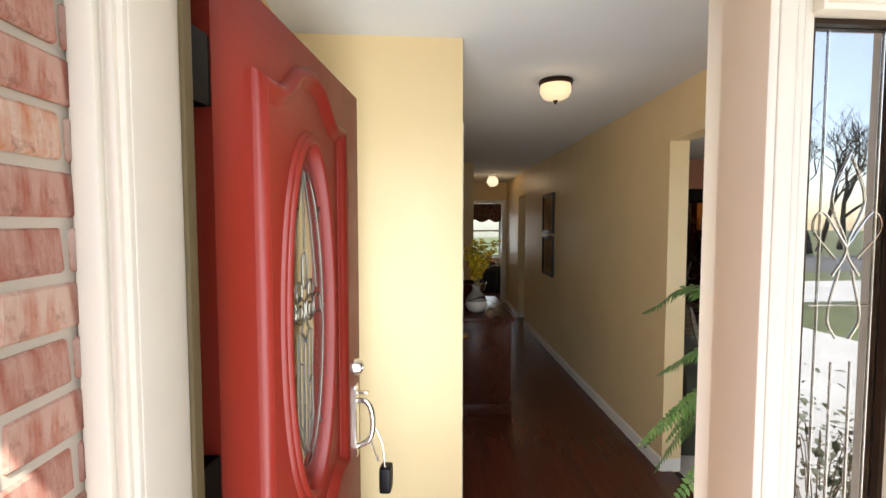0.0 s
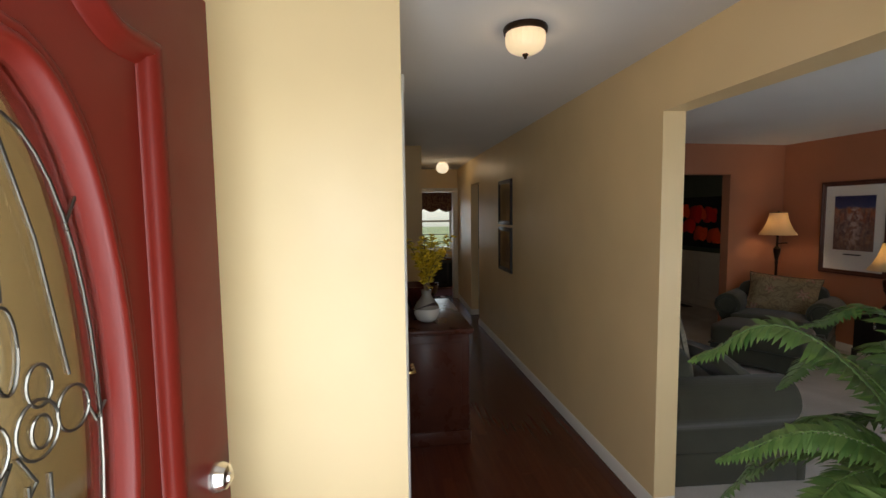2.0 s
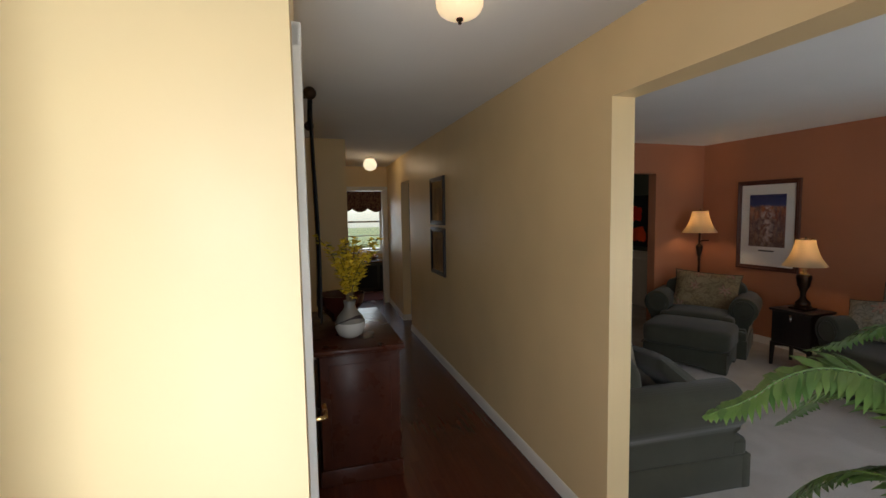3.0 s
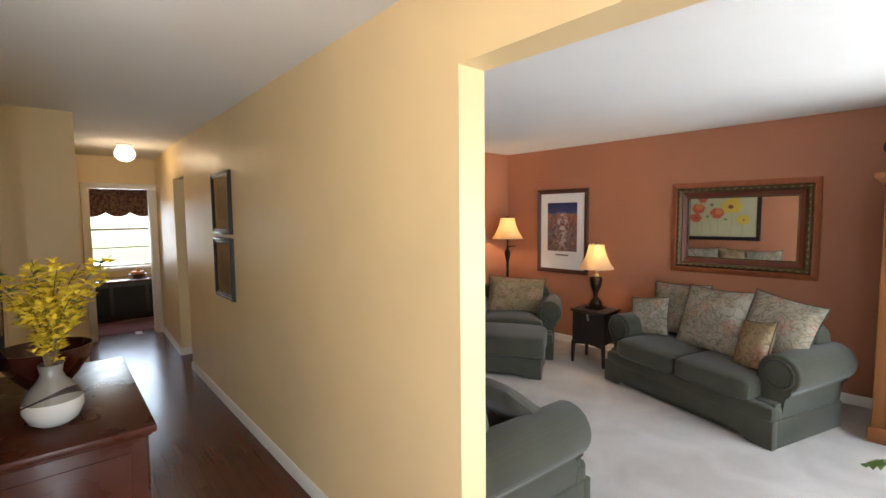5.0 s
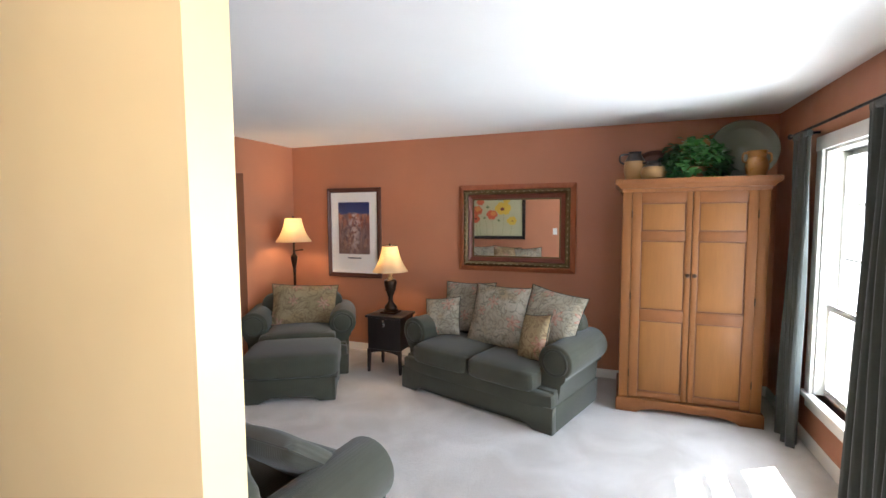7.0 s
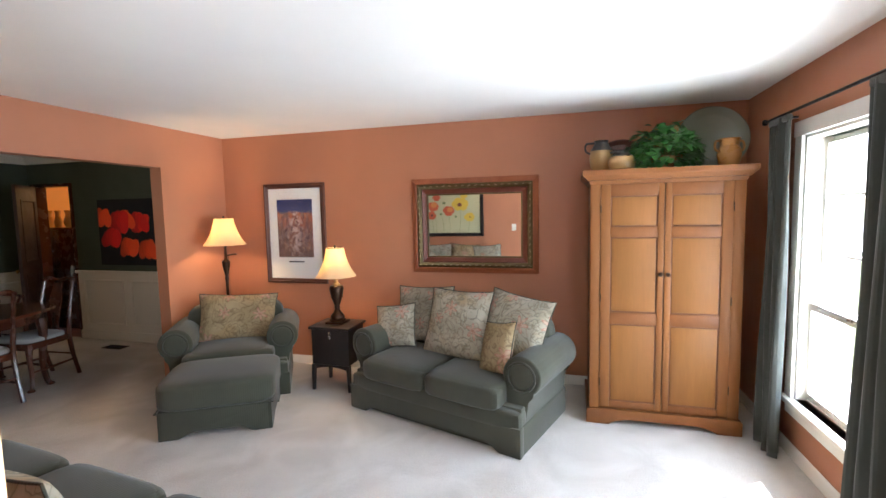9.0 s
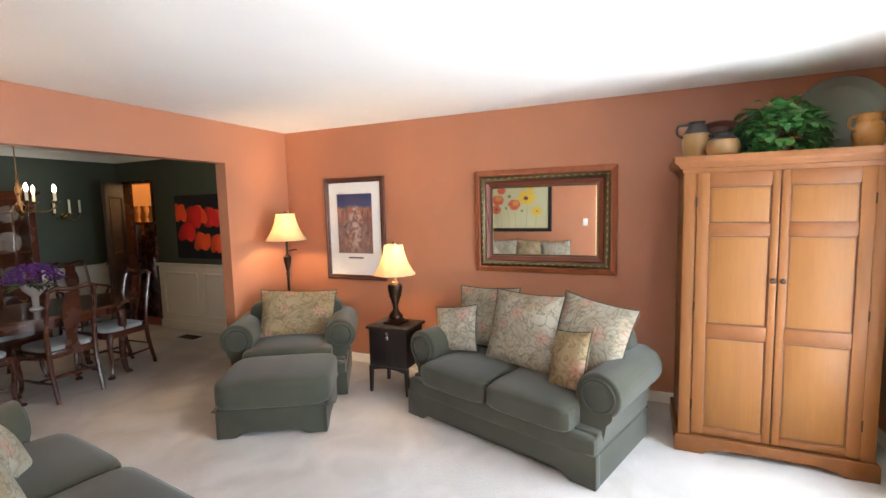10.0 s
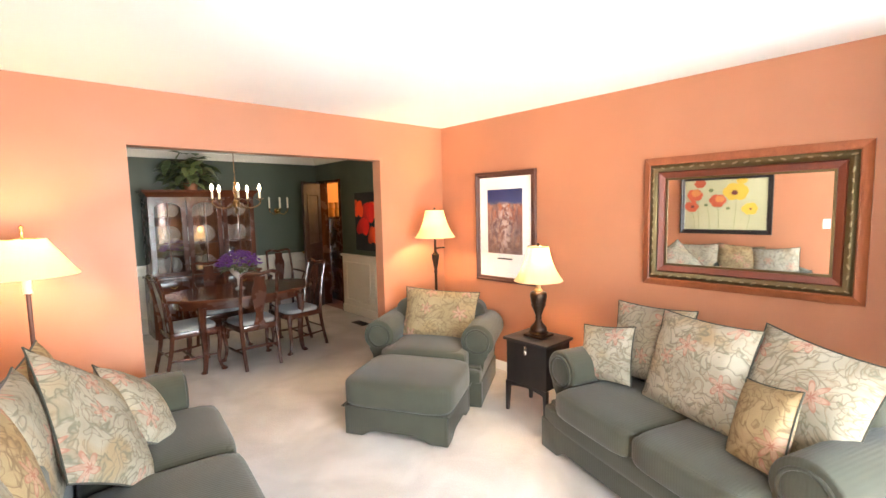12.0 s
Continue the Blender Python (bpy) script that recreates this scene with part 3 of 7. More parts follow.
wall("wall_hall", [([(hall_x(2.75), 2.75), (1.664, 2.745), (hall_x(6.98) + 0.124, 6.98), (hall_x(6.98), 6.98)], -0.1, CEIL),
                   ([(hall_x(1.0), 1.0), (1.664, 1.0), (1.664, 2.745), (hall_x(2.75), 2.75)], 2.12, CEIL),
                   ([(hall_x(0.62), 0.62), (1.664, 0.62), (1.664, 1.0), (hall_x(1.0), 1.0)], -0.1, CEIL),
                   ([(1.77, 7.60), (1.89, 7.60), (2.00, 9.06), (1.885, 9.06)], -0.1, CEIL), ([(hall_x(6.98), 6.98), (hall_x(6.98) + 0.124, 6.98), (1.89, 7.60), (1.77, 7.60)], 2.06, CEIL)],
     M["yellow"], "warm yellow hall wall with a wide opening to the living room")
wall("wall_west", [([(1.665, 2.757), (1.671, 2.757), (1.671 + 0.135, 5.655), (1.665 + 0.131, 5.655)], 0, CEIL),
                   (r4(1.665, 1.671, 1.0, 2.757), 2.125, CEIL), (r4(1.665, 1.671, 0.62, 1.0), 0, CEIL)], M["peach"], "salmon-painted living room side of the hall wall")
wall("wall_foyer_front", [(r4(-0.75, -0.47, 0.70, 0.86), -0.1, CEIL), (r4(-0.47, 0.80, 0.70, 0.86), 2.10, CEIL), (r4(0.80, 1.54, 0.70, 0.86), -0.1, CEIL)], M["yellow"], "yellow wall round the front door")
wall("wall_foyer_west", [(r4(-0.75, -0.62, 0.86, 2.2), -0.1, CEIL)], M["yellow"], "warm yellow foyer wall behind the open door")
cl0, cl1 = 2.39, 3.09
wall("wall_closet", [([(-0.62, 2.096), (0.16, 2.096), (hall_west_x(2.39), 2.39), (0.05, 2.39), (0.05, 2.2), (-0.62, 2.2)], -0.1, CEIL),
                     ([(hall_west_x(cl1), cl1), (hall_west_x(6.2), 6.2), (hall_west_x(6.2) - 0.12, 6.2), (hall_west_x(cl1) - 0.12, cl1)], -0.1, CEIL),
                     ([(hall_west_x(cl0), cl0), (hall_west_x(cl1), cl1), (hall_west_x(cl1) - 0.12, cl1), (0.05, cl0)], 2.05, CEIL),
                     (r4(0.2, 0.80, 6.2, 6.32), -0.1, CEIL), (r4(0.68, 0.80, 6.32, 9.06), -0.1, CEIL)],
     M["yellow"], "warm yellow hall wall with a closet door")
wall("wall_hall_end", [(r4(0.68, 1.13, 9.06, 9.18), -0.1, CEIL), (r4(1.80, 2.09, 9.06, 9.18), -0.1, CEIL), (r4(1.13, 1.80, 9.06, 9.18), 2.02, CEIL)], M["yellow"], "yellow wall at the end of the hall with a kitchen doorway")
wall("wall_dining_north", [(r4(2.09, 5.86, 9.1, 9.22), 0.9, CEIL)], M["green"], "dark green dining room wall above white wainscot")
wall("wall_dining_east", [(r4(5.73, 5.86, 5.78, 8.33), 0.9, CEIL), (r4(5.73, 5.86, 8.33, 9.0), 2.05, CEIL), (r4(5.73, 5.86, 9.0, 9.1), 0.9, CEIL)], M["green"], "dark green dining room wall with a doorway")
wall("wall_kitchen", [(r4(-0.5, 1.22, 11.0, 11.14), -0.1, CEIL), (r4(2.16, 3.5, 11.0, 11.14), -0.1, CEIL), (r4(1.22, 2.16, 11.0, 11.14), -0.1, 0.80), (r4(1.22, 2.16, 11.0, 11.14), 2.08, CEIL),
                      (r4(-0.5, -0.38, 9.18, 11.0), -0.1, CEIL), (r4(3.38, 3.5, 9.22, 11.0), -0.1, CEIL), (r4(2.09, 3.5, 9.221, 9.26), -0.1, CEIL), (r4(-0.5, 0.68, 9.06, 9.18), -0.1, CEIL)], M["yellow"], "yellow kitchen walls with a window")
wall("wall_pantry", [(r4(7.5, 7.6, 7.6, 9.9), -0.1, CEIL), (r4(5.86, 7.5, 9.8, 9.9), -0.1, CEIL), (r4(5.86, 7.5, 7.6, 7.7), -0.1, CEIL), (r4(5.74, 5.855, 9.225, 9.8), -0.1, CEIL)], M["orange"], "lamp-lit orange wall of the side room")
wall("wall_closet_back", [(r4(-0.75, -0.62, 2.2, 6.4), -0.1, CEIL), (r4(-0.62, 0.2, 6.25, 6.4), -0.1, CEIL)], M["yellow"], "plain yellow wall of the closet")

# wainscot with framed panels, chair rail and crown
bm = box(2.09, 5.73, 9.085, 9.22, -0.1, 0.88)
box(2.09, 5.73, 9.06, 9.10, 0.88, 0.92, 0.008, 2, bm)
box(2.09, 5.73, 9.07, 9.10, 0.0, 0.12, 0.006, 2, bm)
for i in range(5):
    u0 = 2.2 + i * 0.7
    merge(bm, upright(sweep(rect(u0, u0 + 0.56, 0.2, 0.8), [(0, 0), (0, 0.014), (-0.012, 0.018), (-0.025, 0.008), (-0.025, 0)]), Matrix.Translation((0, 9.085, 0)) @ pose(0, 0, 0, 90)))
structure("wainscot_north", bm, M["wainscot"], "cream wainscot with framed panels along the dining room", "wainscot")
bm = box(5.715, 5.86, 5.78, 8.33, -0.1, 0.88)
box(5.69, 5.74, 5.78, 8.33, 0.88, 0.92, 0.008, 2, bm)
box(5.70, 5.74, 5.78, 8.33, 0.0, 0.12, 0.006, 2, bm)
for u0, u1 in ((5.95, 6.62), (6.74, 7.41), (7.53, 8.2)):
    merge(bm, upright(sweep(rect(-u1, -u0, 0.2, 0.8), [(0, 0), (0, 0.014), (-0.012, 0.018), (-0.025, 0.008), (-0.025, 0)]), Matrix.Translation((5.715, 0, 0)) @ pose(0, 0, 0, 90, 0, -90)))
structure("wainscot_east", bm, M["wainscot"], "cream wainscot with a framed panel beside the doorway", "wainscot")
crown = [(0, 0), (0.0, -0.095), (-0.012, -0.095), (-0.02, -0.08), (-0.05, -0.05), (-0.075, -0.02), (-0.09, -0.012), (-0.09, 0)]
bm = sweep([(2.09, 5.79), (5.73, 5.79), (5.73, 9.1), (2.09, 9.1)], crown)
bmesh.ops.translate(bm, verts=bm.verts, vec=(0, 0, CEIL - 0.002))
structure("crown_moulding", bm, M["white"], "white crown moulding round the dining room", "moulding")


def baseboard(name, p, q, mat, h=0.085, t=0.014):
    """A board from p to q, standing on the floor; its face is on the left of the way."""
    d = Vector((q[0] - p[0], q[1] - p[1], 0))
    ln = d.length
    prof = [(0, 0), (t, 0), (t, h - 0.02), (t * 0.6, h - 0.008), (t * 0.35, h), (0, h)]
    bm = upright(prism([(-a, b) for a, b in prof], 0, ln), YZ)
    return tagged(link_mesh(name, bm, mat, m=Matrix.Translation((p[0], p[1], 0)) @ pose(0, 0, 0, 0, 0, math.degrees(math.atan2(d.y, d.x)))), "painted baseboard along the wall", "baseboard", kind="structure")


baseboard("baseboard", (hall_x(6.98), 6.98), (hall_x(2.75), 2.75), M["white"])
baseboard("baseboard", (5.452, 5.655), (5.452, 0.62), M["white"])
baseboard("baseboard", (5.452, 0.62), (1.67, 0.62), M["white"])
baseboard("baseboard", (4.648, 5.655), (5.452, 5.655), M["white"])
baseboard("baseboard", (1.80, 5.655), (2.637, 5.655), M["white"])
baseboard("baseboard", (1.664, 2.745), (1.54, 2.745), M["white"])
baseboard("baseboard", (hall_west_x(3.06), 3.06), (hall_west_x(6.2), 6.2), M["white"])
baseboard("baseboard", (1.885, 9.06), (1.77, 7.6), M["white"])
baseboard("baseboard", (1.77, 7.6), (1.89, 7.6), M["white"])
baseboard("baseboard", (0.36, 6.2), (0.80, 6.2), M["white"])
baseboard("baseboard", (-0.62, 2.096), (0.16, 2.096), M["white"])


# ---- windows ----
def window(name, x0, x1):
    w = tagged(base(name, pose((x0 + x1) / 2, 0.62, SILL), "white double-hung window with glazing bars, bright daylight outside", "window"), kind="structure")
    hw, h = (x1 - x0) / 2, HEAD - SILL
    bm = bmesh.new()
    for a, b in ((-hw - 0.075, -hw + 0.012), (hw - 0.012, hw + 0.075)):
        box(a, b, 0.0, 0.022, -0.02, h + 0.075, 0.005, 2, bm)
    box(-hw - 0.085, hw + 0.085, 0.0, 0.026, h - 0.012, h + 0.08, 0.005, 2, bm)
    part("window_frame", bm, M["white"], w)
    bm = box(-hw - 0.09, hw + 0.09, -0.06, 0.05, -0.035, 0.0, 0.008)
    box(-hw - 0.07, hw + 0.07, 0.0, 0.018, -0.11, -0.035, 0.004, 2, bm)
    part("window_sill", bm, M["white"], w)
    bm = bmesh.new()
    for a, b in ((-hw, -hw + 0.03), (hw - 0.03, hw)):
        box(a, b, -0.25, 0.0, 0, h, 0.003, 2, bm)
    box(-hw, hw, -0.25, 0.0, h - 0.03, h, 0.003, 2, bm)
    box(-hw, hw, -0.25, -0.06, -0.02, 0.012, 0.003, 2, bm)
    part("window_lining", bm, M["white"], w)
    rail = 0.60
    for k, (z0, z1, y) in enumerate(((0.012, rail + 0.02, -0.09), (rail - 0.02, h - 0.03, -0.135))):
        s = upright(sweep(rect(-hw + 0.055, hw - 0.055, z0 + 0.045, z1 - 0.04), [(0, 0), (0, 0.03), (0.008, 0.038), (0.04, 0.038), (0.04, 0)]), Matrix.Translation((0, y + 0.04, 0)) @ pose(0, 0, 0, 90))
        sash = part("sash", s, M["white"], w)
        bm = bmesh.new()
        if k:
            for i in (1, 2):
                zz = z0 + (z1 - z0) * i / 3
                box(-hw + 0.07, hw - 0.07, y - 0.01, y + 0.03, zz - 0.009, zz + 0.009, 0.003, 1, bm)
            box(-0.009, 0.009, y - 0.009, y + 0.029, z0 + 0.04, z1 - 0.03, 0.003, 1, bm)
            part("glazing_bars", bm, M["white"], sash)
        else:
            box(-0.03, 0.03, y + 0.02, y + 0.045, rail + 0.0, rail + 0.02, 0.004, 1, bm)
            part("sash_lock", bm, M["chrome"], sash)
        g = part("pane", box(-hw + 0.05, hw - 0.05, y + 0.008, y + 0.012, z0 + 0.02, z1 - 0.02), M["glass"], sash)
        g.visible_shadow = False
    return w


window("window_1", *WINDOWS[0])
window("window_2", *WINDOWS[1])


def curtain(x0, x1, y, z0, z1, folds, seed, spread=1.0):
    """A pleated panel that fans out a little towards its hem."""
    rnd = random.Random(seed)
    c = base("curtain", pose((x0 + x1) / 2, y, 0), "heavy grey-green curtain hanging in deep folds to the carpet", "curtain", "curtains at the windows")
    bm = bmesh.new()
    nu, nv = folds * 12, 26
    ph = [rnd.uniform(-0.5, 0.5) for _ in range(folds + 2)]
    am = [rnd.uniform(0.6, 1.25) for _ in range(folds + 2)]
    rows = []
    for j in range(nv + 1):
        t = j / nv
        z = z0 + (z1 - z0) * t
        row = []
        for i in range(nu + 1):
            u = i / nu
            f = u * folds
            k = int(f)
            a = am[k] * (1 - (f - k)) + am[k + 1] * (f - k)
            amp = (0.014 + 0.030 * (1 - t) ** 0.7) * a
            y_off = amp * math.sin(2 * math.pi * f + ph[k] * (1 - t) * 0.8) + 0.008 * math.sin(5 * t + 9 * u)
            fan = 1 + spread * 0.16 * (1 - t) ** 1.5
            x = (u - 0.5) * (x1 - x0) * fan + 0.012 * math.sin(6 * t + f * 2) * (1 - t)
            row.append(bm.verts.new((x, y_off, z)))
        rows.append(row)
    for a, b in zip(rows, rows[1:]):
        for i in range(nu):
            bm.faces.new((a[i], a[i + 1], b[i + 1], b[i]))
    cl = part("cloth", bm, M["curtain"], c, sharp=80)
    so = cl.modifiers.new("thickness", "SOLIDIFY")
    so.thickness = 0.004
    part("heading", box(-(x1 - x0) / 2, (x1 - x0) / 2, -0.018, 0.018, z1 - 0.03, z1 + 0.012, 0.01), M["curtain"], c)
    return c


curtain(4.44, 4.70, 0.735, 0.012, 2.13, 4, 3, 0.6)
curtain(3.22, 3.68, 0.735, 0.012, 2.13, 6, 8, 1.4)
curtain(2.0, 2.34, 0.735, 0.012, 2.13, 5, 5, 0.8)
rod = base("curtain_rod", pose(0, 0.735, 2.15), "thin black curtain rod with small finials", "curtain rod")
part("pole", upright(tube([(1.9, 0, 0), (4.80, 0, 0)], 0.009, 10), Matrix.Identity(4)), M["black_metal"], rod)
for x in (1.9, 4.80):
    part("finial", lathe([(0, -0.022), (0.014, -0.015), (0.018, 0), (0.014, 0.015), (0, 0.022)], 12, at=(x, 0, 0)), M["black_metal"], rod)
for x in (2.1, 3.42, 4.62):
    part("bracket", box(x - 0.008, x + 0.008, -0.115, 0.0, -0.012, 0.004, 0.002), M["black_metal"], rod)


# ---- upholstery ----
def arm_profile(r, h, t):
    """Section of a rolled arm: x outwards from the seat side, z up."""
    cx, cz = t * 0.66, h - r
    pts = [(0.03, 0.10), (0.03, cz - r * 0.55)]
    a0, a1 = 205, -58
    for i in range(19):
        a = radians(a0 + (a1 - a0) * i / 18)
        pts.append((cx + r * math.cos(a), cz + r * math.sin(a)))
    pts += [(t - 0.03, cz - r * 1.15), (t - 0.035, 0.10)]
    return pts


def couch(name, m, width, depth, seats, label, category, seat_h=0.46, arm_h=0.64, back_h=0.80, arm_t=0.20, seat_out=0.03, r=0.138):
    """Origin: middle of the front at the floor; x along the front, y to the back."""
    c = base(name, m, label, category)
    hw = width / 2
    arch = [(-hw, 0.0), (-hw + 0.16, 0.0), (-hw + 0.18, 0.012), (-hw + 0.22, 0.05), (-hw + 0.27, 0.065), (hw - 0.27, 0.065), (hw - 0.22, 0.05), (hw - 0.18, 0.012), (hw - 0.16, 0.0), (hw, 0.0), (hw, 0.20), (-hw, 0.20)]
    bm = upright(prism(arch, 0.0, 0.06, 0.006), XZ)
    part("front_skirt", bm, M["sofa"], c)
    bm = box(-hw, hw, 0.05, depth, 0.0, 0.20, 0.012)
    part("base", bm, M["sofa"], c)
    part("front_rail", puffy(width - 0.02, 0.16, 0.13, 8, 8, at=(0, 0.075, 0.235)), M["sofa"], c)
    part("deck", box(-hw + 0.02, hw - 0.02, 0.06, depth, 0.19, 0.31, 0.01), M["sofa"], c)
    inner = width - 2 * arm_t + 0.10
    sw = inner / seats
    for i in range(seats):
        x = -inner / 2 + sw * (i + 0.5)
        cu = puffy(sw - 0.006, depth * 0.74, 0.17, 7, 12, 0.018, at=(x, depth * 0.37 - seat_out, seat_h - 0.095))
        bm = cu
        if seats > 1 or seat_out > 0:
            lo = puffy(sw - 0.006 + (0.10 if seats == 1 else 0.0), 0.20, 0.165, 6, 8, at=(x, 0.10 - seat_out - 0.004, seat_h - 0.10))
            merge(bm, lo)
        part("seat_cushion", bm, M["sofa"], c)
    part("backrest", puffy(width - 0.12, 0.24, back_h - 0.22, 6, 12, 0.01, at=(0, depth - 0.13, 0.22 + (back_h - 0.22) / 2)), M["sofa"], c)
    for s in (-1, 1):
        prof = arm_profile(r, arm_h, arm_t)
        poly = [((hw - arm_t + 0.02 + px) * s, pz) for px, pz in prof]
        if s < 0:
            poly = poly[::-1]
        bm = upright(prism(poly, 0.12, depth - 0.02, 0.014), XZ)
        arm = part("arm", bm, M["sofa"], c, sharp=50)
        cx, cz = (hw - arm_t + 0.02 + arm_t * 0.66) * s, arm_h - r
        disc = lathe([(0, 0.014), (r * 0.45, 0.012), (r * 0.58, 0.007), (r * 0.66, 0.0)], 28)
        disc.transform(Matrix.Translation((cx, 0.118, cz)) @ pose(0, 0, 0, 90))
        part("front_panel", disc, M["sofa"], arm)
        ring = [(cx + r * 0.70 * math.cos(2 * math.pi * i / 32), 0.117, cz + r * 0.70 * math.sin(2 * math.pi * i / 32)) for i in range(33)]
        part("piping", tube(ring, 0.010, 8, caps=False), M["sofa_piping"], arm, "dark sage cord round the rolled arm")
    return c


SOFA_1 = pose(4.303, 3.015, 0, 0, 0, -108.9)
couch("loveseat", SOFA_1, 1.53, 0.86, 2, "sage green corduroy loveseat with rolled arms below the mirror", "sofa")
CHAIR = pose(4.415, 4.815, 0, 0, 0, -58)
couch("armchair", CHAIR, 0.98, 0.74, 1, "wide sage green corduroy armchair with rolled arms in the corner", "armchair", seat_h=0.46, arm_h=0.64, back_h=0.76, arm_t=0.22, r=0.138)
SOFA_2 = pose(2.745, 3.99, 0, 0, 0, 90 - 6.5)
couch("sofa", SOFA_2, 2.34, 0.88, 3, "long sage green corduroy sofa heaped with cushions", "sofa")

OTT = pose(3.878, 4.480, 0, 0, 0, -60.0)
o = base("ottoman", OTT, "sage green corduroy ottoman before the armchair", "ottoman")
hw = 0.385
for y0, y1 in ((0.0, 0.05), (0.55, 0.60)):
    arch = [(-hw, 0.0), (-hw + 0.13, 0.0), (-hw + 0.15, 0.012), (-hw + 0.19, 0.045), (-hw + 0.24, 0.055), (hw - 0.24, 0.055), (hw - 0.19, 0.045), (hw - 0.15, 0.012), (hw - 0.13, 0.0), (hw, 0.0), (hw, 0.215), (-hw, 0.215)]
    part("skirt", upright(prism(arch, y0, y1, 0.008), XZ), M["sofa"], o)
part("body", box(-hw, hw, 0.035, 0.565, 0.045, 0.215, 0.01), M["sofa"], o)
for s in (-1, 1):
    arch = [(0.0, 0.0), (0.11, 0.0), (0.15, 0.04), (0.20, 0.055), (0.40, 0.055), (0.45, 0.04), (0.49, 0.0), (0.60, 0.0), (0.60, 0.215), (0.0, 0.215)]
    part("skirt", upright(prism(arch, s * hw - (0.03 if s > 0 else 0), s * hw + (0.03 if s < 0 else 0), 0.006), YZ), M["sofa"], o)
part("cushion_top", puffy(0.82, 0.64, 0.215, 7, 14, 0.014, at=(0, 0.30, 0.305)), M["sofa"], o)
part("piping", tube([(hw + 0.012, -0.012, 0.212), (-hw - 0.012, -0.012, 0.212), (-hw - 0.012, 0.612, 0.212), (hw + 0.012, 0.612, 0.212), (hw + 0.012, -0.012, 0.212)], 0.006, 6), M["sofa_piping"], o)

P1 = "cream floral tapestry cushion with corded edge on the loveseat"
# loveseat: x runs from the end table to the armoire
pillow(0.58, 0.50, 0.17, SOFA_1 @ pose(-0.43, 0.60, 0.70, -14, -3, 4), M["tapestry"], P1, 11)
pillow(0.38, 0.37, 0.14, SOFA_1 @ pose(-0.58, 0.38, 0.625, -20, -8, 14), M["tapestry"], "small cream floral tapestry cushion on the loveseat", 12)
pillow(0.60, 0.56, 0.18, SOFA_1 @ pose(0.0, 0.46, 0.70, -20, -1, -3), M["tapestry"], P1, 13)
pillow(0.54, 0.54, 0.18, SOFA_1 @ pose(0.49, 0.50, 0.71, -20, 7, -6), M["tapestry"], "cream floral tapestry cushion tipped on its corner", 14)
pillow(0.29, 0.38, 0.13, SOFA_1 @ pose(0.46, 0.28, 0.62, -24, -9, -14), M["tapestry_tan"], "small tan floral tapestry cushion on the loveseat", 15)
pillow(0.70, 0.45, 0.17, CHAIR @ pose(0.03, 0.45, 0.64, -18, 3, 0), M["tapestry_tan"], "golden floral tapestry cushion in the armchair", 16, "cushions in the armchair")
# sofa: x runs from the foyer end to the dining end
P2 = "cream floral tapestry cushion leaning on the long sofa"
for k, (x, y, z, rx, ry, rz, s) in enumerate([(0.58, 0.70, 0.73, -16, -6, -8, 0.54), (0.38, 0.52, 0.70, -36, 36, -34, 0.62), (0.72, 0.36, 0.60, -40, 34, -36, 0.46), (0.11, 0.71, 0.775, -12, 3, 0, 0.52), (-0.33, 0.70, 0.775, -12, -4, 0, 0.52), (-0.73, 0.66, 0.765, -12, 4, 0, 0.50)]):
    pillow(s, s, 0.17, SOFA_2 @ pose(x, y, z, rx, ry, rz), M["tapestry_tan"] if k in (0, 4) else M["tapestry"], P2, 30 + k)
pillow(0.50, 0.46, 0.16, SOFA_2 @ pose(-0.88, 0.34, 0.60, -50, 6, -8), M["sofa"], "plain sage cushion against the sofa arm", 42)


# ---- front door, its surround and the sidelight ----
TOP = 2.045
DOOR = pose(-0.418, 0.82, 0.025, 0, 0, 81.1)
door = tagged(base("door_1", DOOR, "red panelled front door standing open, oval leaded glass", "door"), kind="structure")
DW, DH, DT = 0.915, 2.035, 0.044
CU, CV, OA, OB = 0.437, 1.315, 0.156, 0.470


def slab_with_oval(w, h, cu, cv, a, b, y0, y1, n=72):
    bm = bmesh.new()
    corners = [math.atan2(v - cv, u - cu) for u, v in ((w, 0), (w, h), (0, h), (0, 0))]
    angles = sorted([2 * math.pi * i / n - math.pi for i in range(n)] + corners)
    loops = []
    for y in (y0, y1):
        inner, outer = [], []
        for t in angles:
            dx, dz = math.cos(t), math.sin(t)
            k = min(((w - cu) if dx > 0 else cu) / max(abs(dx), 1e-6), ((h - cv) if dz > 0 else cv) / max(abs(dz), 1e-6))
            outer.append(bm.verts.new((cu + dx * k, y, cv + dz * k)))
            e = 1 / math.sqrt((dx / a) ** 2 + (dz / b) ** 2)
            inner.append(bm.verts.new((cu + dx * e, y, cv + dz * e)))
        loops.append((inner, outer))
    m = len(angles)
    (i0, o0), (i1, o1) = loops
    for i in range(m):
        j = (i + 1) % m
        bm.faces.new((i0[i], i0[j], o0[j], o0[i]))
        bm.faces.new((i1[i], o1[i], o1[j], i1[j]))
        bm.faces.new((o0[i], o0[j], o1[j], o1[i]))
        bm.faces.new((i0[i], i1[i], i1[j], i0[j]))
    return bm


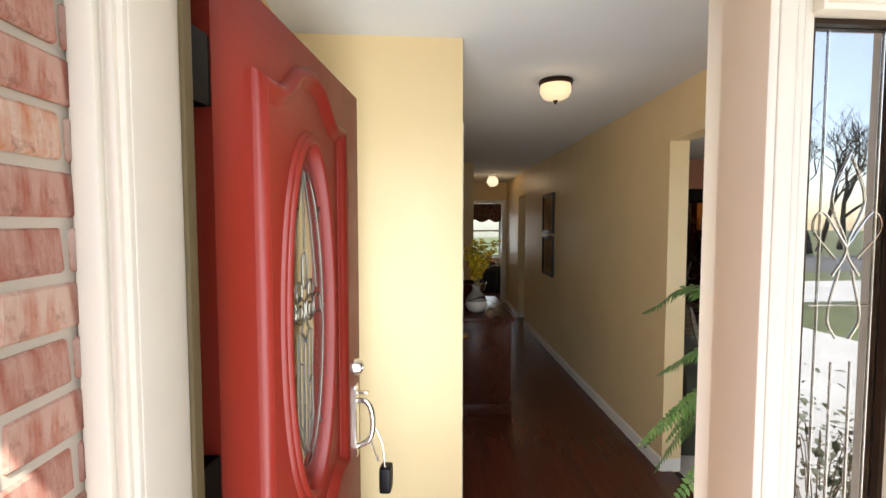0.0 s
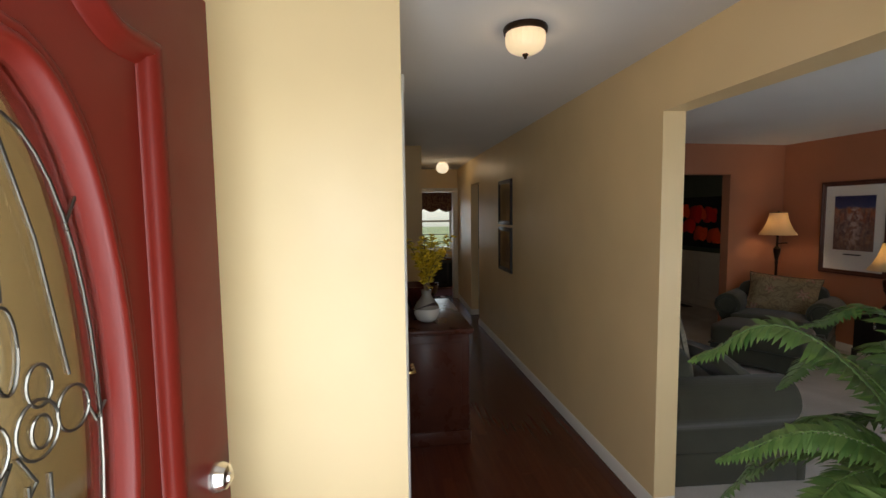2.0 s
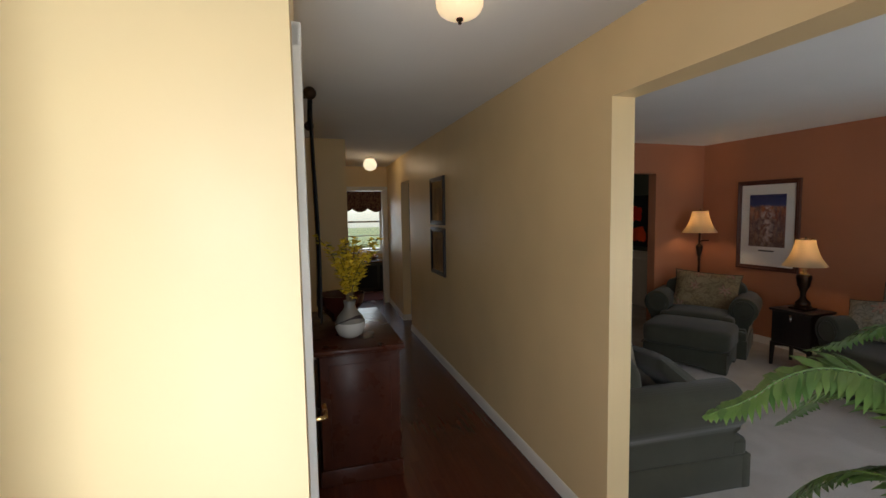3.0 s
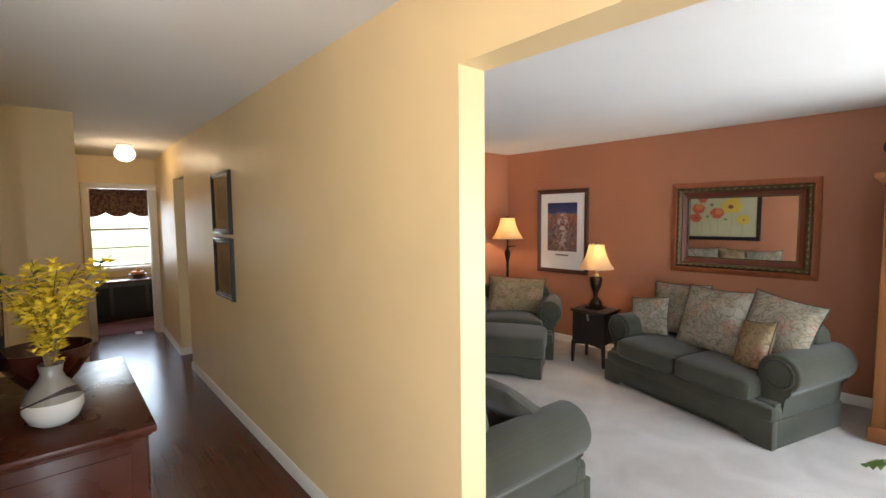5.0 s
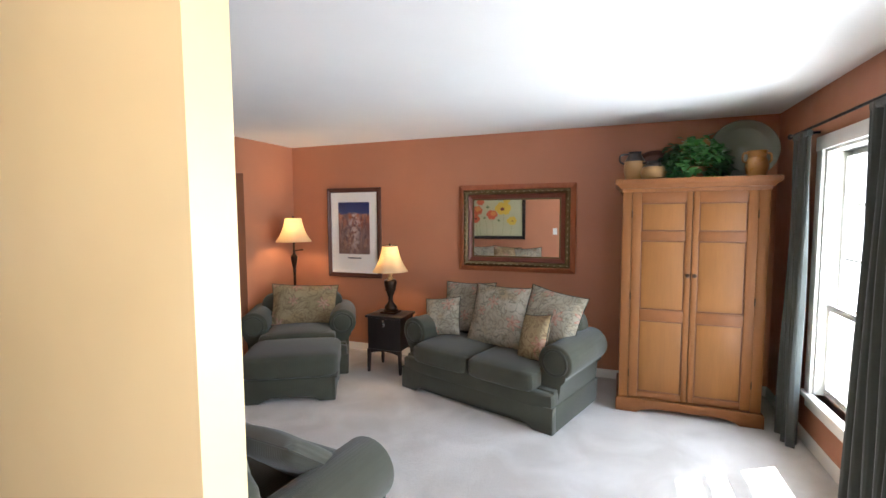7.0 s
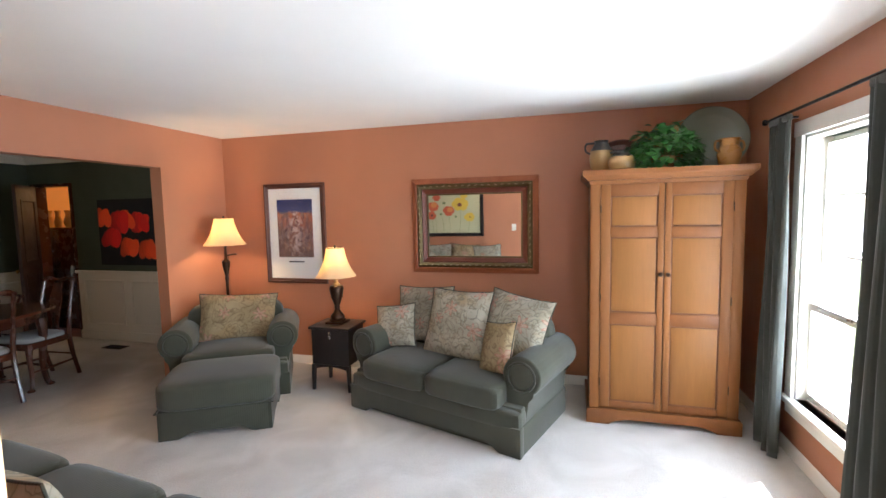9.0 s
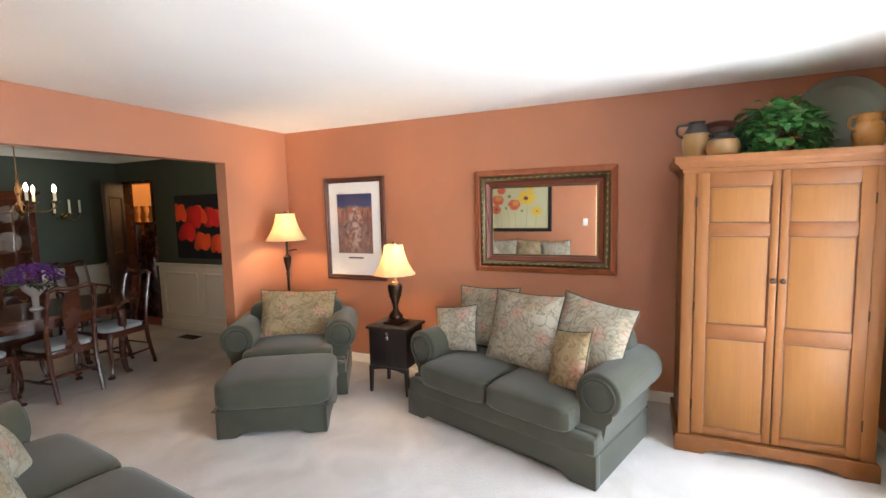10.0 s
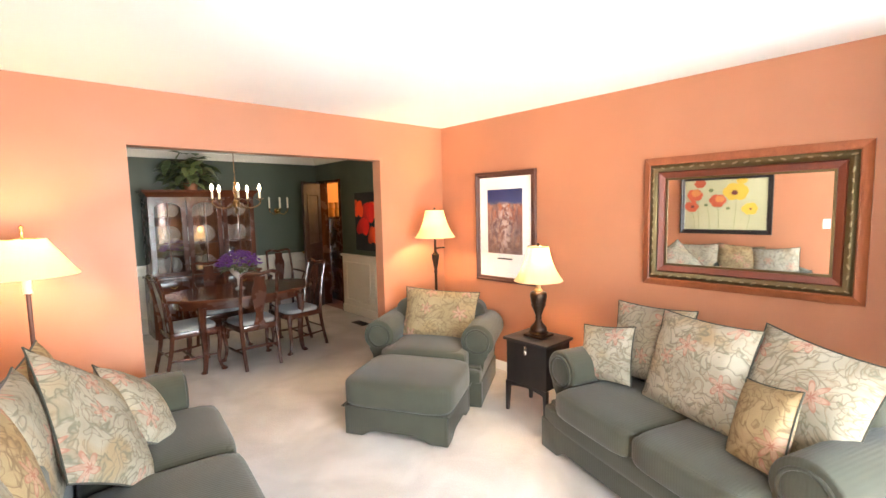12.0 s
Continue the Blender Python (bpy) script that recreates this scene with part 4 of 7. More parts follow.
part("leaf", slab_with_oval(DW, DH, CU, CV, OA, OB, 0.0, DT), M["red_door"], door, sharp=30)
FACE = pose(0, 0, 0, 90)            # u, v, height -> x, z, towards the outside
ring = sweep(oval(CU, CV, OA - 0.006, OB - 0.006), [(0, -0.012), (0.003, 0.010), (0.010, 0.017), (0.018, 0.015), (0.023, 0.008), (0.030, 0.010), (0.036, 0.007), (0.040, 0.0)])
part("oval_moulding", upright(ring, FACE), M["red_door"], door, sharp=60)
back = sweep(oval(CU, CV, OA - 0.006, OB - 0.006), [(0, -0.012), (0.004, 0.012), (0.02, 0.02), (0.04, 0.012), (0.05, 0.0)])
back.transform(Matrix.Translation((0, DT, 0)) @ Matrix.Scale(-1, 4, (0, 1, 0)) @ FACE)
part("oval_moulding", back, M["red_door"], door, sharp=60)
PU0, PU1, PV0, PV1 = 0.155, 0.705, 0.78, 1.868


def arch_v(u, v, up):
    s = abs(u - CU) / 0.195
    k = 0.0 if s > 1 else (0.5 + 0.5 * math.cos(math.pi * min(1, max(0, (s - 0.25) / 0.75)))) if s > 0.25 else 1.0
    return v + up * 0.085 * k * (1.0 if s > 0.25 else 1 + 0.10 * (1 - (s / 0.25) ** 2))


us = [PU0 + (PU1 - PU0) * i / 40 for i in range(41)]
panel_path = [(u, arch_v(u, PV0, -1)) for u in us] + [(u, arch_v(u, PV1, 1)) for u in us[::-1]]
mould = sweep(panel_path, [(-0.034, 0.0), (-0.030, 0.006), (-0.018, 0.009), (-0.012, 0.020), (0.0, 0.024), (0.010, 0.017), (0.016, 0.006), (0.018, 0.0)])
part("panel_moulding", upright(mould, FACE), M["red_door"], door, sharp=60)


def oval_disc(cu, cv, a, b, y, t):
    return upright(prism(oval(cu, cv, a, b), -t / 2, t / 2), Matrix.Translation((0, y, 0)) @ FACE)


pane = part("pane", oval_disc(CU, CV, OA + 0.004, OB + 0.004, DT / 2, 0.006), M["door_glass"], door, "bevelled leaded glass oval")
pane.visible_shadow = False
# lead lines of the oval
came = []
for k in (0.86,):
    came.append([(CU + OA * k * math.cos(2 * math.pi * i / 40), CV + OB * k * math.sin(2 * math.pi * i / 40)) for i in range(41)])
for du in (-0.045, -0.015, 0.015, 0.045):
    came.append([(CU + du, CV - 0.40 + abs(du) * 2.0), (CU + du, CV - 0.03)])
ring_at = [2 * math.pi * i / 20 for i in range(21)]
for s in (-1, 1):
    for du, dv, ra, rb in ((0.034, 0.030, 0.030, 0.036), (0.038, 0.026, 0.014, 0.020), (0.088, 0.034, 0.026, 0.030), (0.040, 0.082, 0.018, 0.026)):
        came.append([(CU + s * (du + ra * math.cos(a)), CV + dv + rb * math.sin(a)) for a in ring_at])
    came.append([(CU + s * 0.112, CV + 0.03), (CU + s * 0.125, CV + 0.0), (CU + s * 0.145, CV + 0.02)])
    came.append([(CU, CV + 0.42), (CU + s * 0.05, CV + 0.26), (CU + s * 0.085, CV + 0.08)])
    came.append([(CU, CV - 0.06), (CU + s * 0.026, CV - 0.03), (CU + s * 0.004, CV + 0.01)])
    came.append([(CU + s * 0.015, CV - 0.15 - 0.03 * s), (CU + s * 0.045, CV - 0.135 - 0.03 * s)])
    came.append([(CU + s * 0.01, CV - 0.31), (CU + s * 0.05, CV - 0.27), (CU + s * 0.03, CV - 0.34), (CU, CV - 0.37)])
    came.append([(CU + s * OA * 0.86 * math.cos(0.75), CV + OB * 0.86 * math.sin(0.75)), (CU + s * OA * math.cos(0.72), CV + OB * math.sin(0.72))])
    came.append([(CU + s * OA * 0.86 * math.cos(-0.8), CV + OB * 0.86 * math.sin(-0.8)), (CU + s * OA * math.cos(-0.78), CV + OB * math.sin(-0.78))])
came.append([(CU, CV + 0.42), (CU, CV + 0.19)])
came.append([(CU + 0.016 * math.cos(a), CV + 0.135 + 0.05 * math.sin(a)) for a in ring_at])
for line in came:
    pts = [(u, DT / 2 - 0.005, v) for u, v in line]
    part("lead_line", tube(pts, 0.0021, 6), M["lead"], door)
# deadbolt, grip handle, lock box on its shackle
part("deadbolt", upright(lathe([(0, 0.034), (0.012, 0.034), (0.014, 0.030), (0.024, 0.026), (0.030, 0.012), (0.032, 0.0)], 20), Matrix.Translation((0.85, 0, 1.055)) @ FACE), M["chrome"], door, "satin nickel deadbolt")
h = part("handle_plate", upright(puffy(0.045, 0.27, 0.012, 7, 6), Matrix.Translation((0.85, -0.004, 0.855)) @ FACE), M["chrome"], door, "satin nickel grip handle plate")
part("grip", tube(smooth_path([(0.85, -0.004, 0.93), (0.85, -0.045, 0.925), (0.85, -0.065, 0.87), (0.85, -0.055, 0.79), (0.85, -0.004, 0.755)]), 0.010, 10), M["chrome"], h)
part("thumb_latch", box(0.838, 0.862, -0.05, -0.004, 0.958, 0.966, 0.003), M["chrome"], h)
part("inside_knob", upright(lathe([(0, 0.06), (0.022, 0.058), (0.028, 0.045), (0.022, 0.03), (0.010, 0.02), (0.012, 0.008), (0.03, 0.0)], 18), Matrix.Translation((0.85, DT, 0.93)) @ pose(0, 0, 0, -90)), M["chrome"], door)
part("latch_plate", box(DW, DW + 0.002, 0.010, 0.034, 1.0, 1.11), M["chrome"], door)
for z in (0.35, 1.11, 1.83):
    hg = part("hinge", upright(tube([(0, 0, -0.055), (0, 0, 0.055)], 0.009, 10), Matrix.Translation((-0.010, DT + 0.004, z))), M["black_metal"], door, "black butt hinge")
    part("hinge_leaf", box(-0.0025, 0.0, 0.002, DT + 0.002, z - 0.058, z + 0.058), M["black_metal"], hg)
    part("hinge_leaf", box(-0.055, -0.008, 0.0, 0.004, z - 0.058, z + 0.058), M["black_metal"], hg)
part("edge_strip", box(-0.004, 0.0, DT - 0.006, DT + 0.003, 0.0, 2.03, 0.001), M["plastic_white"], door, "white weatherstrip on the hinge edge")
lb = base("lock_box", DOOR @ pose(0.86, -0.075, 0.60), "black key lock box hanging by its shackle from the door handle", "lock box")
part("body", puffy(0.06, 0.045, 0.10, 8, 6, at=(0.03, -0.03, 0.02)), M["black_metal"], lb)
part("shackle", tube(smooth_path([(0.015, -0.03, 0.06), (0.010, -0.02, 0.16), (0.0, 0.005, 0.225), (-0.012, 0.02, 0.20), (-0.005, -0.01, 0.10)]), 0.004, 8), M["chrome"], lb)

structure("weatherstrip", box(-0.432, -0.424, 0.74, 0.768, 0.0, TOP, 0.002), flat("olive_weatherstrip", (0.14, 0.10, 0.045)), "olive brown weatherstrip along the door jamb", "weatherstrip")
# jambs, mouldings, threshold
bm = bmesh.new()
box(-0.465, -0.432, 0.62, 0.752, -0.02, TOP + 0.02, 0.004, 2, bm)
box(0.485, 0.515, 0.69, 0.865, -0.02, TOP + 0.02, 0.004, 2, bm)
box(-0.465, 0.515, 0.69, 0.865, TOP + 0.005, TOP + 0.045, 0.004, 2, bm)
structure("door_jamb", bm, M["cream"], "cream door jambs of the front entrance", "door frame")
bm = bmesh.new()
box(0.468, 0.484, 0.69, 0.80, -0.02, TOP, 0.003, 2, bm)
box(-0.43, 0.484, 0.69, 0.80, TOP - 0.012, TOP + 0.004, 0.003, 2, bm)
structure("door_stop", bm, M["cream"], "cream stop moulding inside the door frame", "door frame")
bm = bmesh.new()
for x0, x1, yf in ((-0.505, -0.434, 0.60), (0.484, 0.548, 0.70), (0.765, 0.86, 0.68)):
    box(x0, x1, yf + 0.012, yf + 0.05, -0.1, 2.12, 0.006, 2, bm)
    box(x0 + 0.010, x1 - 0.028, yf, yf + 0.02, -0.1, 2.12, 0.006, 2, bm)
    box(x1 - 0.022, x1 - 0.008, yf + 0.004, yf + 0.02, -0.1, 2.12, 0.005, 2, bm)
box(-0.505, 0.86, 0.655, 0.70, 2.05, 2.14, 0.006, 2, bm)
structure("brick_mould", bm, M["cream"], "cream fluted moulding round the entrance", "moulding")
structure("threshold", box(-0.465, 0.515, 0.66, 0.88, -0.03, 0.018, 0.006), M["bronze"], "bronze door threshold", "threshold")
sl = tagged(base("window_3", pose(0.66, 0.735, 0.0), "narrow leaded sidelight beside the front door, reflecting bare trees", "window"), kind="structure")
bm = bmesh.new()
box(-0.112, -0.095, -0.02, 0.12, 0.0, 2.06, 0.003, 2, bm)
box(0.075, 0.14, -0.04, 0.12, 0.0, 2.06, 0.003, 2, bm)
box(-0.10, 0.14, -0.04, 0.12, 1.935, 2.06, 0.003, 2, bm)
box(-0.10, 0.14, -0.04, 0.12, 0.0, 0.45, 0.003, 2, bm)
box(-0.095, 0.075, -0.045, -0.02, 1.945, 1.97, 0.004, 2, bm)
part("window_frame", bm, M["cream"], sl)
part("glazing_bead", upright(sweep(rect(-0.086, 0.066, 0.46, 1.925), [(0, 0), (0, 0.012), (0.009, 0.012), (0.009, 0)]), FACE), M["bronze"], sl)
g = part("pane", box(-0.095, 0.075, 0.002, 0.007, 0.45, 1.935), M["side_glass"], sl)
lines = [[(-0.05, 0.47), (-0.05, 1.92)], [(0.05, 0.47), (0.05, 1.92)]]
for dz in (0.0,):
    c = 1.56 + dz
    for s in (-1, 1):
        lines.append([(0, c + 0.16), (s * 0.03, c + 0.08), (0, c), (s * 0.025, c - 0.05)])
        lines.append([(0, c), (s * 0.045, c + 0.06), (s * 0.062, c + 0.03), (s * 0.02, c - 0.02)])
        lines.append([(s * 0.012, c - 0.04), (s * 0.03, c - 0.12), (s * 0.012, c - 0.16)])
        lines.append([(s * 0.018, c - 0.2), (s * 0.018, 0.48)])
    lines.append([(-0.066, c - 0.10), (0.066, c - 0.10)])
for ln in lines:
    part("lead_line", tube(smooth_path([(u, 0.0, v) for u, v in ln], 5), 0.0012, 6), M["chrome"], sl)


# ---- ceiling lights ----
def bowl_light(x, y):
    c = base("ceiling_light", pose(x, y, CEIL), "flush ceiling light with bronze rim and ribbed glass bowl, lit", "ceiling light")
    part("rim", lathe([(0, 0), (0.096, 0), (0.0992, -0.008), (0.096, -0.024), (0.08832, -0.0272), (0.08576, -0.016), (0, -0.012)], 36), M["bronze"], c)
    bm = lathe([(0.08448, -0.0224), (0.08768, -0.04), (0.0864, -0.068), (0.07552, -0.092), (0.0512, -0.108), (0.0192, -0.1136), (0, -0.1144)], 72)
    for v in bm.verts:
        r = math.hypot(v.co.x, v.co.y)
        if r > 0.03:
            a = math.atan2(v.co.y, v.co.x)
            k = 1 + 0.02 * math.cos(24 * a)
            v.co.x *= k
            v.co.y *= k
    gl = part("bowl", bm, M["hall_glass"], c)
    gl.visible_shadow = False
    part("finial", lathe([(0, -0.112), (0.0128, -0.1136), (0.01408, -0.12), (0.0064, -0.1264), (0.00768, -0.1328), (0, -0.1376)], 16), M["bronze"], c)
    return c


bowl_light(0.775, 2.66)
c = base("ceiling_light", pose(1.35, 7.74, CEIL), "small white globe ceiling light, lit, at the end of the hall", "ceiling light")
part("rim", lathe([(0, 0), (0.075, 0), (0.075, -0.02), (0.06, -0.03), (0, -0.03)], 24), M["plastic_white"], c)
gl = part("globe", lathe([(0.05, -0.028), (0.075, -0.045), (0.095, -0.08), (0.10, -0.115), (0.087, -0.155), (0.05, -0.185), (0, -0.196)], 28), M["globe_glass"], c)
gl.visible_shadow = False


# ---- pictures ----
def on_wall_east(y, z):
    """u runs to the right as one faces the east wall, v up, height into the room."""
    return Matrix.Translation((5.452, y, z)) @ pose(0, 0, 0, 90, 0, -90)


def framed(name, m, w, h, fw, mat, label, category, depth=0.03, group=""):
    c = base(name, m, label, category, group)
    prof = [(0, 0.006), (0, depth * 0.55), (fw * 0.14, depth * 0.8), (fw * 0.45, depth * 0.72), (fw * 0.6, depth), (fw * 0.9, depth * 0.9), (fw, depth * 0.6), (fw, 0.0)]
    part("frame", sweep(rect(-w / 2 + fw, w / 2 - fw, -h / 2 + fw, h / 2 - fw), prof), mat, c, sharp=25)
    return c


pw, ph = 0.725, 1.055
p = framed("poster", on_wall_east(4.783, 1.400), pw, ph, 0.052, M["frame_brown"], "framed desert night print with white mat in brown frame", "picture")
part("mat_board", box(-pw / 2 + 0.05, pw / 2 - 0.05, -ph / 2 + 0.05, ph / 2 - 0.05, 0.002, 0.010), M["mat_board"], p)
n = Nodes("desert_print", (0.3, 0.15, 0.1), 0.5)
sep = n.add("SeparateXYZ", Vector=n.co())
height = n.math("ADD", sep.outputs["Y"], n.math("MULTIPLY", n.math("SUBTRACT", n.noise(9, 3), 0.5), 0.12))
band = n.ramp(n.math("ADD", n.math("MULTIPLY", height, 1.45), 0.5), [(0.05, (0.20, 0.12, 0.10)), (0.30, (0.33, 0.17, 0.11)), (0.55, (0.26, 0.12, 0.09)), (0.72, (0.40, 0.11, 0.05)), (0.80, (0.45, 0.16, 0.07)), (0.83, (0.05, 0.07, 0.19)), (1.0, (0.02, 0.03, 0.12))])
speck = n.ramp(n.noise(24, 4), [(0.44, (0, 0, 0)), (0.58, (1, 1, 1))])
mid = n.ramp(n.math("ADD", n.math("ABSOLUTE", n.math("ADD", sep.outputs["X"], 0.0)), n.math("MULTIPLY", n.math("SUBTRACT", n.noise(14, 3), 0.5), 0.16)), [(0.02, (1, 1, 1)), (0.10, (0.22, 0.22, 0.22))])
low = n.ramp(n.math("ADD", n.math("MULTIPLY", sep.outputs["Y"], 1.45), 0.5), [(0.10, (0.5, 0.5, 0.5)), (0.45, (1, 1, 1)), (0.80, (1, 1, 1)), (0.86, (0, 0, 0))])
shade = n.ramp(n.noise(10, 4, n.co((2.2, 0.8, 1))), [(0.40, (0, 0, 0)), (0.60, (1, 1, 1))])
col = n.mix(n.math("MULTIPLY", n.math("MULTIPLY", shade, low), 0.75), band, (0.075, 0.05, 0.07))
n.color(n.mix(n.math("MULTIPLY", n.math("MULTIPLY", speck, low), mid), col, (0.58, 0.46, 0.40)))
part("print", box(-0.21, 0.21, -0.25, 0.36, 0.010, 0.013), n.m, p)
part("caption_bar", box(-0.09, 0.09, -0.305, -0.292, 0.010, 0.013), M["tissue"], p)
g = part("glass", box(-pw / 2 + 0.045, pw / 2 - 0.045, -ph / 2 + 0.045, ph / 2 - 0.045, 0.016, 0.018), M["picture_glass"], p)
g.visible_shadow = False

mw, mh = 1.205, 0.90
p = base("wall_mirror", on_wall_east(2.86, 1.466), "large rectangular mirror in a carved red-brown frame", "mirror")
W2, H2 = mw / 2, mh / 2
ins = 0.158
inner = rect(-W2 + ins, W2 - ins, -H2 + ins, H2 - ins)
part("outer_frame", sweep(inner, [(0.105, 0.0), (0.105, 0.040), (0.112, 0.046), (0.150, 0.030), (ins, 0.022), (ins, 0.0)]), M["frame_red"], p, sharp=25)
part("carved_band", sweep(inner, [(0.058, 0.03), (0.060, 0.045), (0.082, 0.058), (0.104, 0.045), (0.106, 0.03)]), M["olive_gilt"], p, sharp=60)
part("inner_frame", sweep(inner, [(0.0, 0.006), (0.0, 0.014), (0.012, 0.018), (0.016, 0.026), (0.050, 0.040), (0.058, 0.030), (0.058, 0.0)]), M["frame_dark_red"], p, sharp=25)
part("inner_bead", sweep(inner, [(-0.002, 0.010), (-0.002, 0.018), (0.005, 0.022), (0.012, 0.018), (0.012, 0.010)]), M["olive_gilt"], p, sharp=60)
rnd = random.Random(4)
per = [(-W2 + ins - 0.082 + t * (mw - 2 * ins + 0.164), s * (H2 - ins + 0.082), 0) for t in [i / 17 for i in range(18)] for s in (-1, 1)] + [(s * (W2 - ins + 0.082), -H2 + ins + t * (mh - 2 * ins), 90) for t in [i / 10 for i in range(11)] for s in (-1, 1)]
carve = link_mesh("carving", puffy(0.030, 0.011, 0.007, 2.2, 4), M["rubbed_gilt"], p, m=Matrix.Translation((*per[0][:2], 0.057)))
for u, v, a in per[1:]:
    q = new("carving", carve.data)
    q.parent = p
    q.matrix_basis = Matrix.Translation((u, v, 0.057)) @ pose(0, 0, 0, 0, 0, a + rnd.uniform(-25, 25)) @ Matrix.Scale(rnd.uniform(0.8, 1.2), 4)
part("mirror_glass", box(-W2 + ins - 0.006, W2 - ins + 0.006, -H2 + ins - 0.006, H2 - ins + 0.006, 0.004, 0.010), M["mirror"], p)


def petals(bm, u, v, r, z, n, rnd, squeeze=0.8):
    for i in range(n):
        a = 2 * math.pi * i / n + rnd.uniform(-0.2, 0.2)
        pts = oval(u + 0.5 * r * math.cos(a), v + squeeze * 0.5 * r * math.sin(a), r * rnd.uniform(0.42, 0.55), r * rnd.uniform(0.36, 0.5), 12)
        prism(pts, z, z + 0.0016 + 0.0003 * i, 0, bm)


def wall_west_at(y, z):
    x = 1.671 + 0.135 * (y - 2.757) / 2.898
    return Matrix.Translation((x, y, z)) @ pose(0, 0, 0, 90, 0, 90 - 2.67)


p = framed("flower_painting", wall_west_at(4.0, 1.55), 1.10, 0.80, 0.06, M["black_wood"], "black-framed painting of red and yellow poppies", "painting")
part("canvas", box(-0.49, 0.49, -0.345, 0.345, 0.002, 0.012), flat("pale_olive_canvas", (0.46, 0.44, 0.27)), p)
rnd = random.Random(7)
for col, spots in ((flat("poppy_red", (0.50, 0.10, 0.04)), [(-0.36, 0.14, 0.085), (-0.40, -0.02, 0.075), (-0.08, 0.06, 0.085), (-0.30, 0.30, 0.06)]),
                   (flat("poppy_yellow", (0.62, 0.42, 0.05)), [(0.14, 0.17, 0.12), (0.30, -0.06, 0.075), (0.20, 0.32, 0.05)]),
                   (flat("poppy_orange", (0.60, 0.22, 0.06)), [(-0.35, 0.17, 0.05), (-0.05, 0.08, 0.045)]),
                   (flat("poppy_heart", (0.16, 0.04, 0.03)), [(0.12, 0.16, 0.032), (-0.39, -0.02, 0.02), (0.31, -0.06, 0.012)]),
                   (flat("poppy_bud", (0.16, 0.19, 0.08)), [(-0.16, 0.20, 0.025), (-0.22, 0.0, 0.02), (0.05, -0.05, 0.02)])):
    for u, v, r in spots:
        bm = bmesh.new()
        petals(bm, -u, v, r * 1.3, 0.012 + 0.002 * (r < 0.06), 6, rnd)
        part("painted_flower", bm, col, p)
for u0, u1, v0 in ((-0.35, -0.30, 0.1), (-0.08, -0.06, 0.0), (0.14, 0.12, 0.1), (0.30, 0.27, -0.1), (-0.40, -0.36, -0.06), (-0.2, -0.17, -0.05)):
    part("painted_stem", tube([(-u0, v0, 0.012), (-(u0 + u1) / 2 - 0.01, v0 * 0.5 - 0.15, 0.012), (-u1, -0.34, 0.012)], 0.003, 5), flat("stem_paint", (0.27, 0.30, 0.14)), p)

p = base("tulip_picture", Matrix.Translation((5.729, 7.38, 1.42)) @ pose(0, 0, 0, 90, 0, -90), "dark canvas print of glowing red tulips", "picture")
part("canvas", box(-0.47, 0.47, -0.42, 0.42, 0.0, 0.035, 0.003), M["tissue"], p)
rnd = random.Random(21)
for k in range(9):
    u, v = rnd.uniform(-0.36, 0.36), rnd.uniform(-0.28, 0.26)
    if k < 4:
        u, v = -0.40 + 0.14 * k, (0.18, -0.08, 0.10, -0.2)[k]
    hue = rnd.choice([(0.66, 0.012, 0.008), (0.74, 0.025, 0.008), (0.78, 0.07, 0.012)])
    for j in range(5):
        a = rnd.uniform(-0.7, 0.7)
        pts = [(u + 0.075 * rnd.uniform(0.8, 1.1) * math.cos(q) * math.cos(a) - 0.12 * math.sin(q) * math.sin(a), v + 0.075 * math.cos(q) * math.sin(a) + 0.12 * math.sin(q) * math.cos(a)) for q in [2 * math.pi * i / 14 for i in range(14)]]
        du = 0.05 * (j - 2) * 0.8
        pts = [(max(-0.46, min(0.46, x + du)), max(-0.41, min(0.41, y + 0.02 * (j % 2)))) for x, y in pts]
        part("petal", prism(pts, 0.035, 0.037 + 0.0012 * j + 0.0004 * k), flat("tulip_red", tuple(min(1, c * (0.75 + 0.15 * j)) for c in hue)), p)


def hall_picture(y, z):
    x = hall_x(y)
    q = framed("hall_picture", Matrix.Translation((x, y, z)) @ pose(0, 0, 0, 90, 0, -90 - HANG), 0.50, 0.50, 0.045, M["black_wood"], "black-framed brown print on the yellow hall wall", "picture", 0.028, "pictures in the hall")
    part("mat_board", box(-0.21, 0.21, -0.21, 0.21, 0.002, 0.008), flat("brown_mat", (0.22, 0.15, 0.08)), q)
    part("print", box(-0.12, 0.12, -0.14, 0.14, 0.008, 0.010), flat("dark_print", (0.07, 0.05, 0.035)), q)
    gg = part("glass", box(-0.215, 0.215, -0.215, 0.215, 0.014, 0.016), M["picture_glass"], q)
    gg.visible_shadow = False


hall_picture(5.58, 1.735)
hall_picture(5.58, 1.205)


def switch(m):
    s = base("light_switch", m, "white plastic light switch on the salmon wall", "switch")
    part("plate", box(-0.036, 0.036, -0.058, 0.058, 0, 0.006, 0.002), M["plastic_white"], s)
    part("toggle", box(-0.006, 0.006, -0.012, 0.012, 0.006, 0.014, 0.002), M["plastic_white"], s)


switch(wall_west_at(2.917, 1.30))


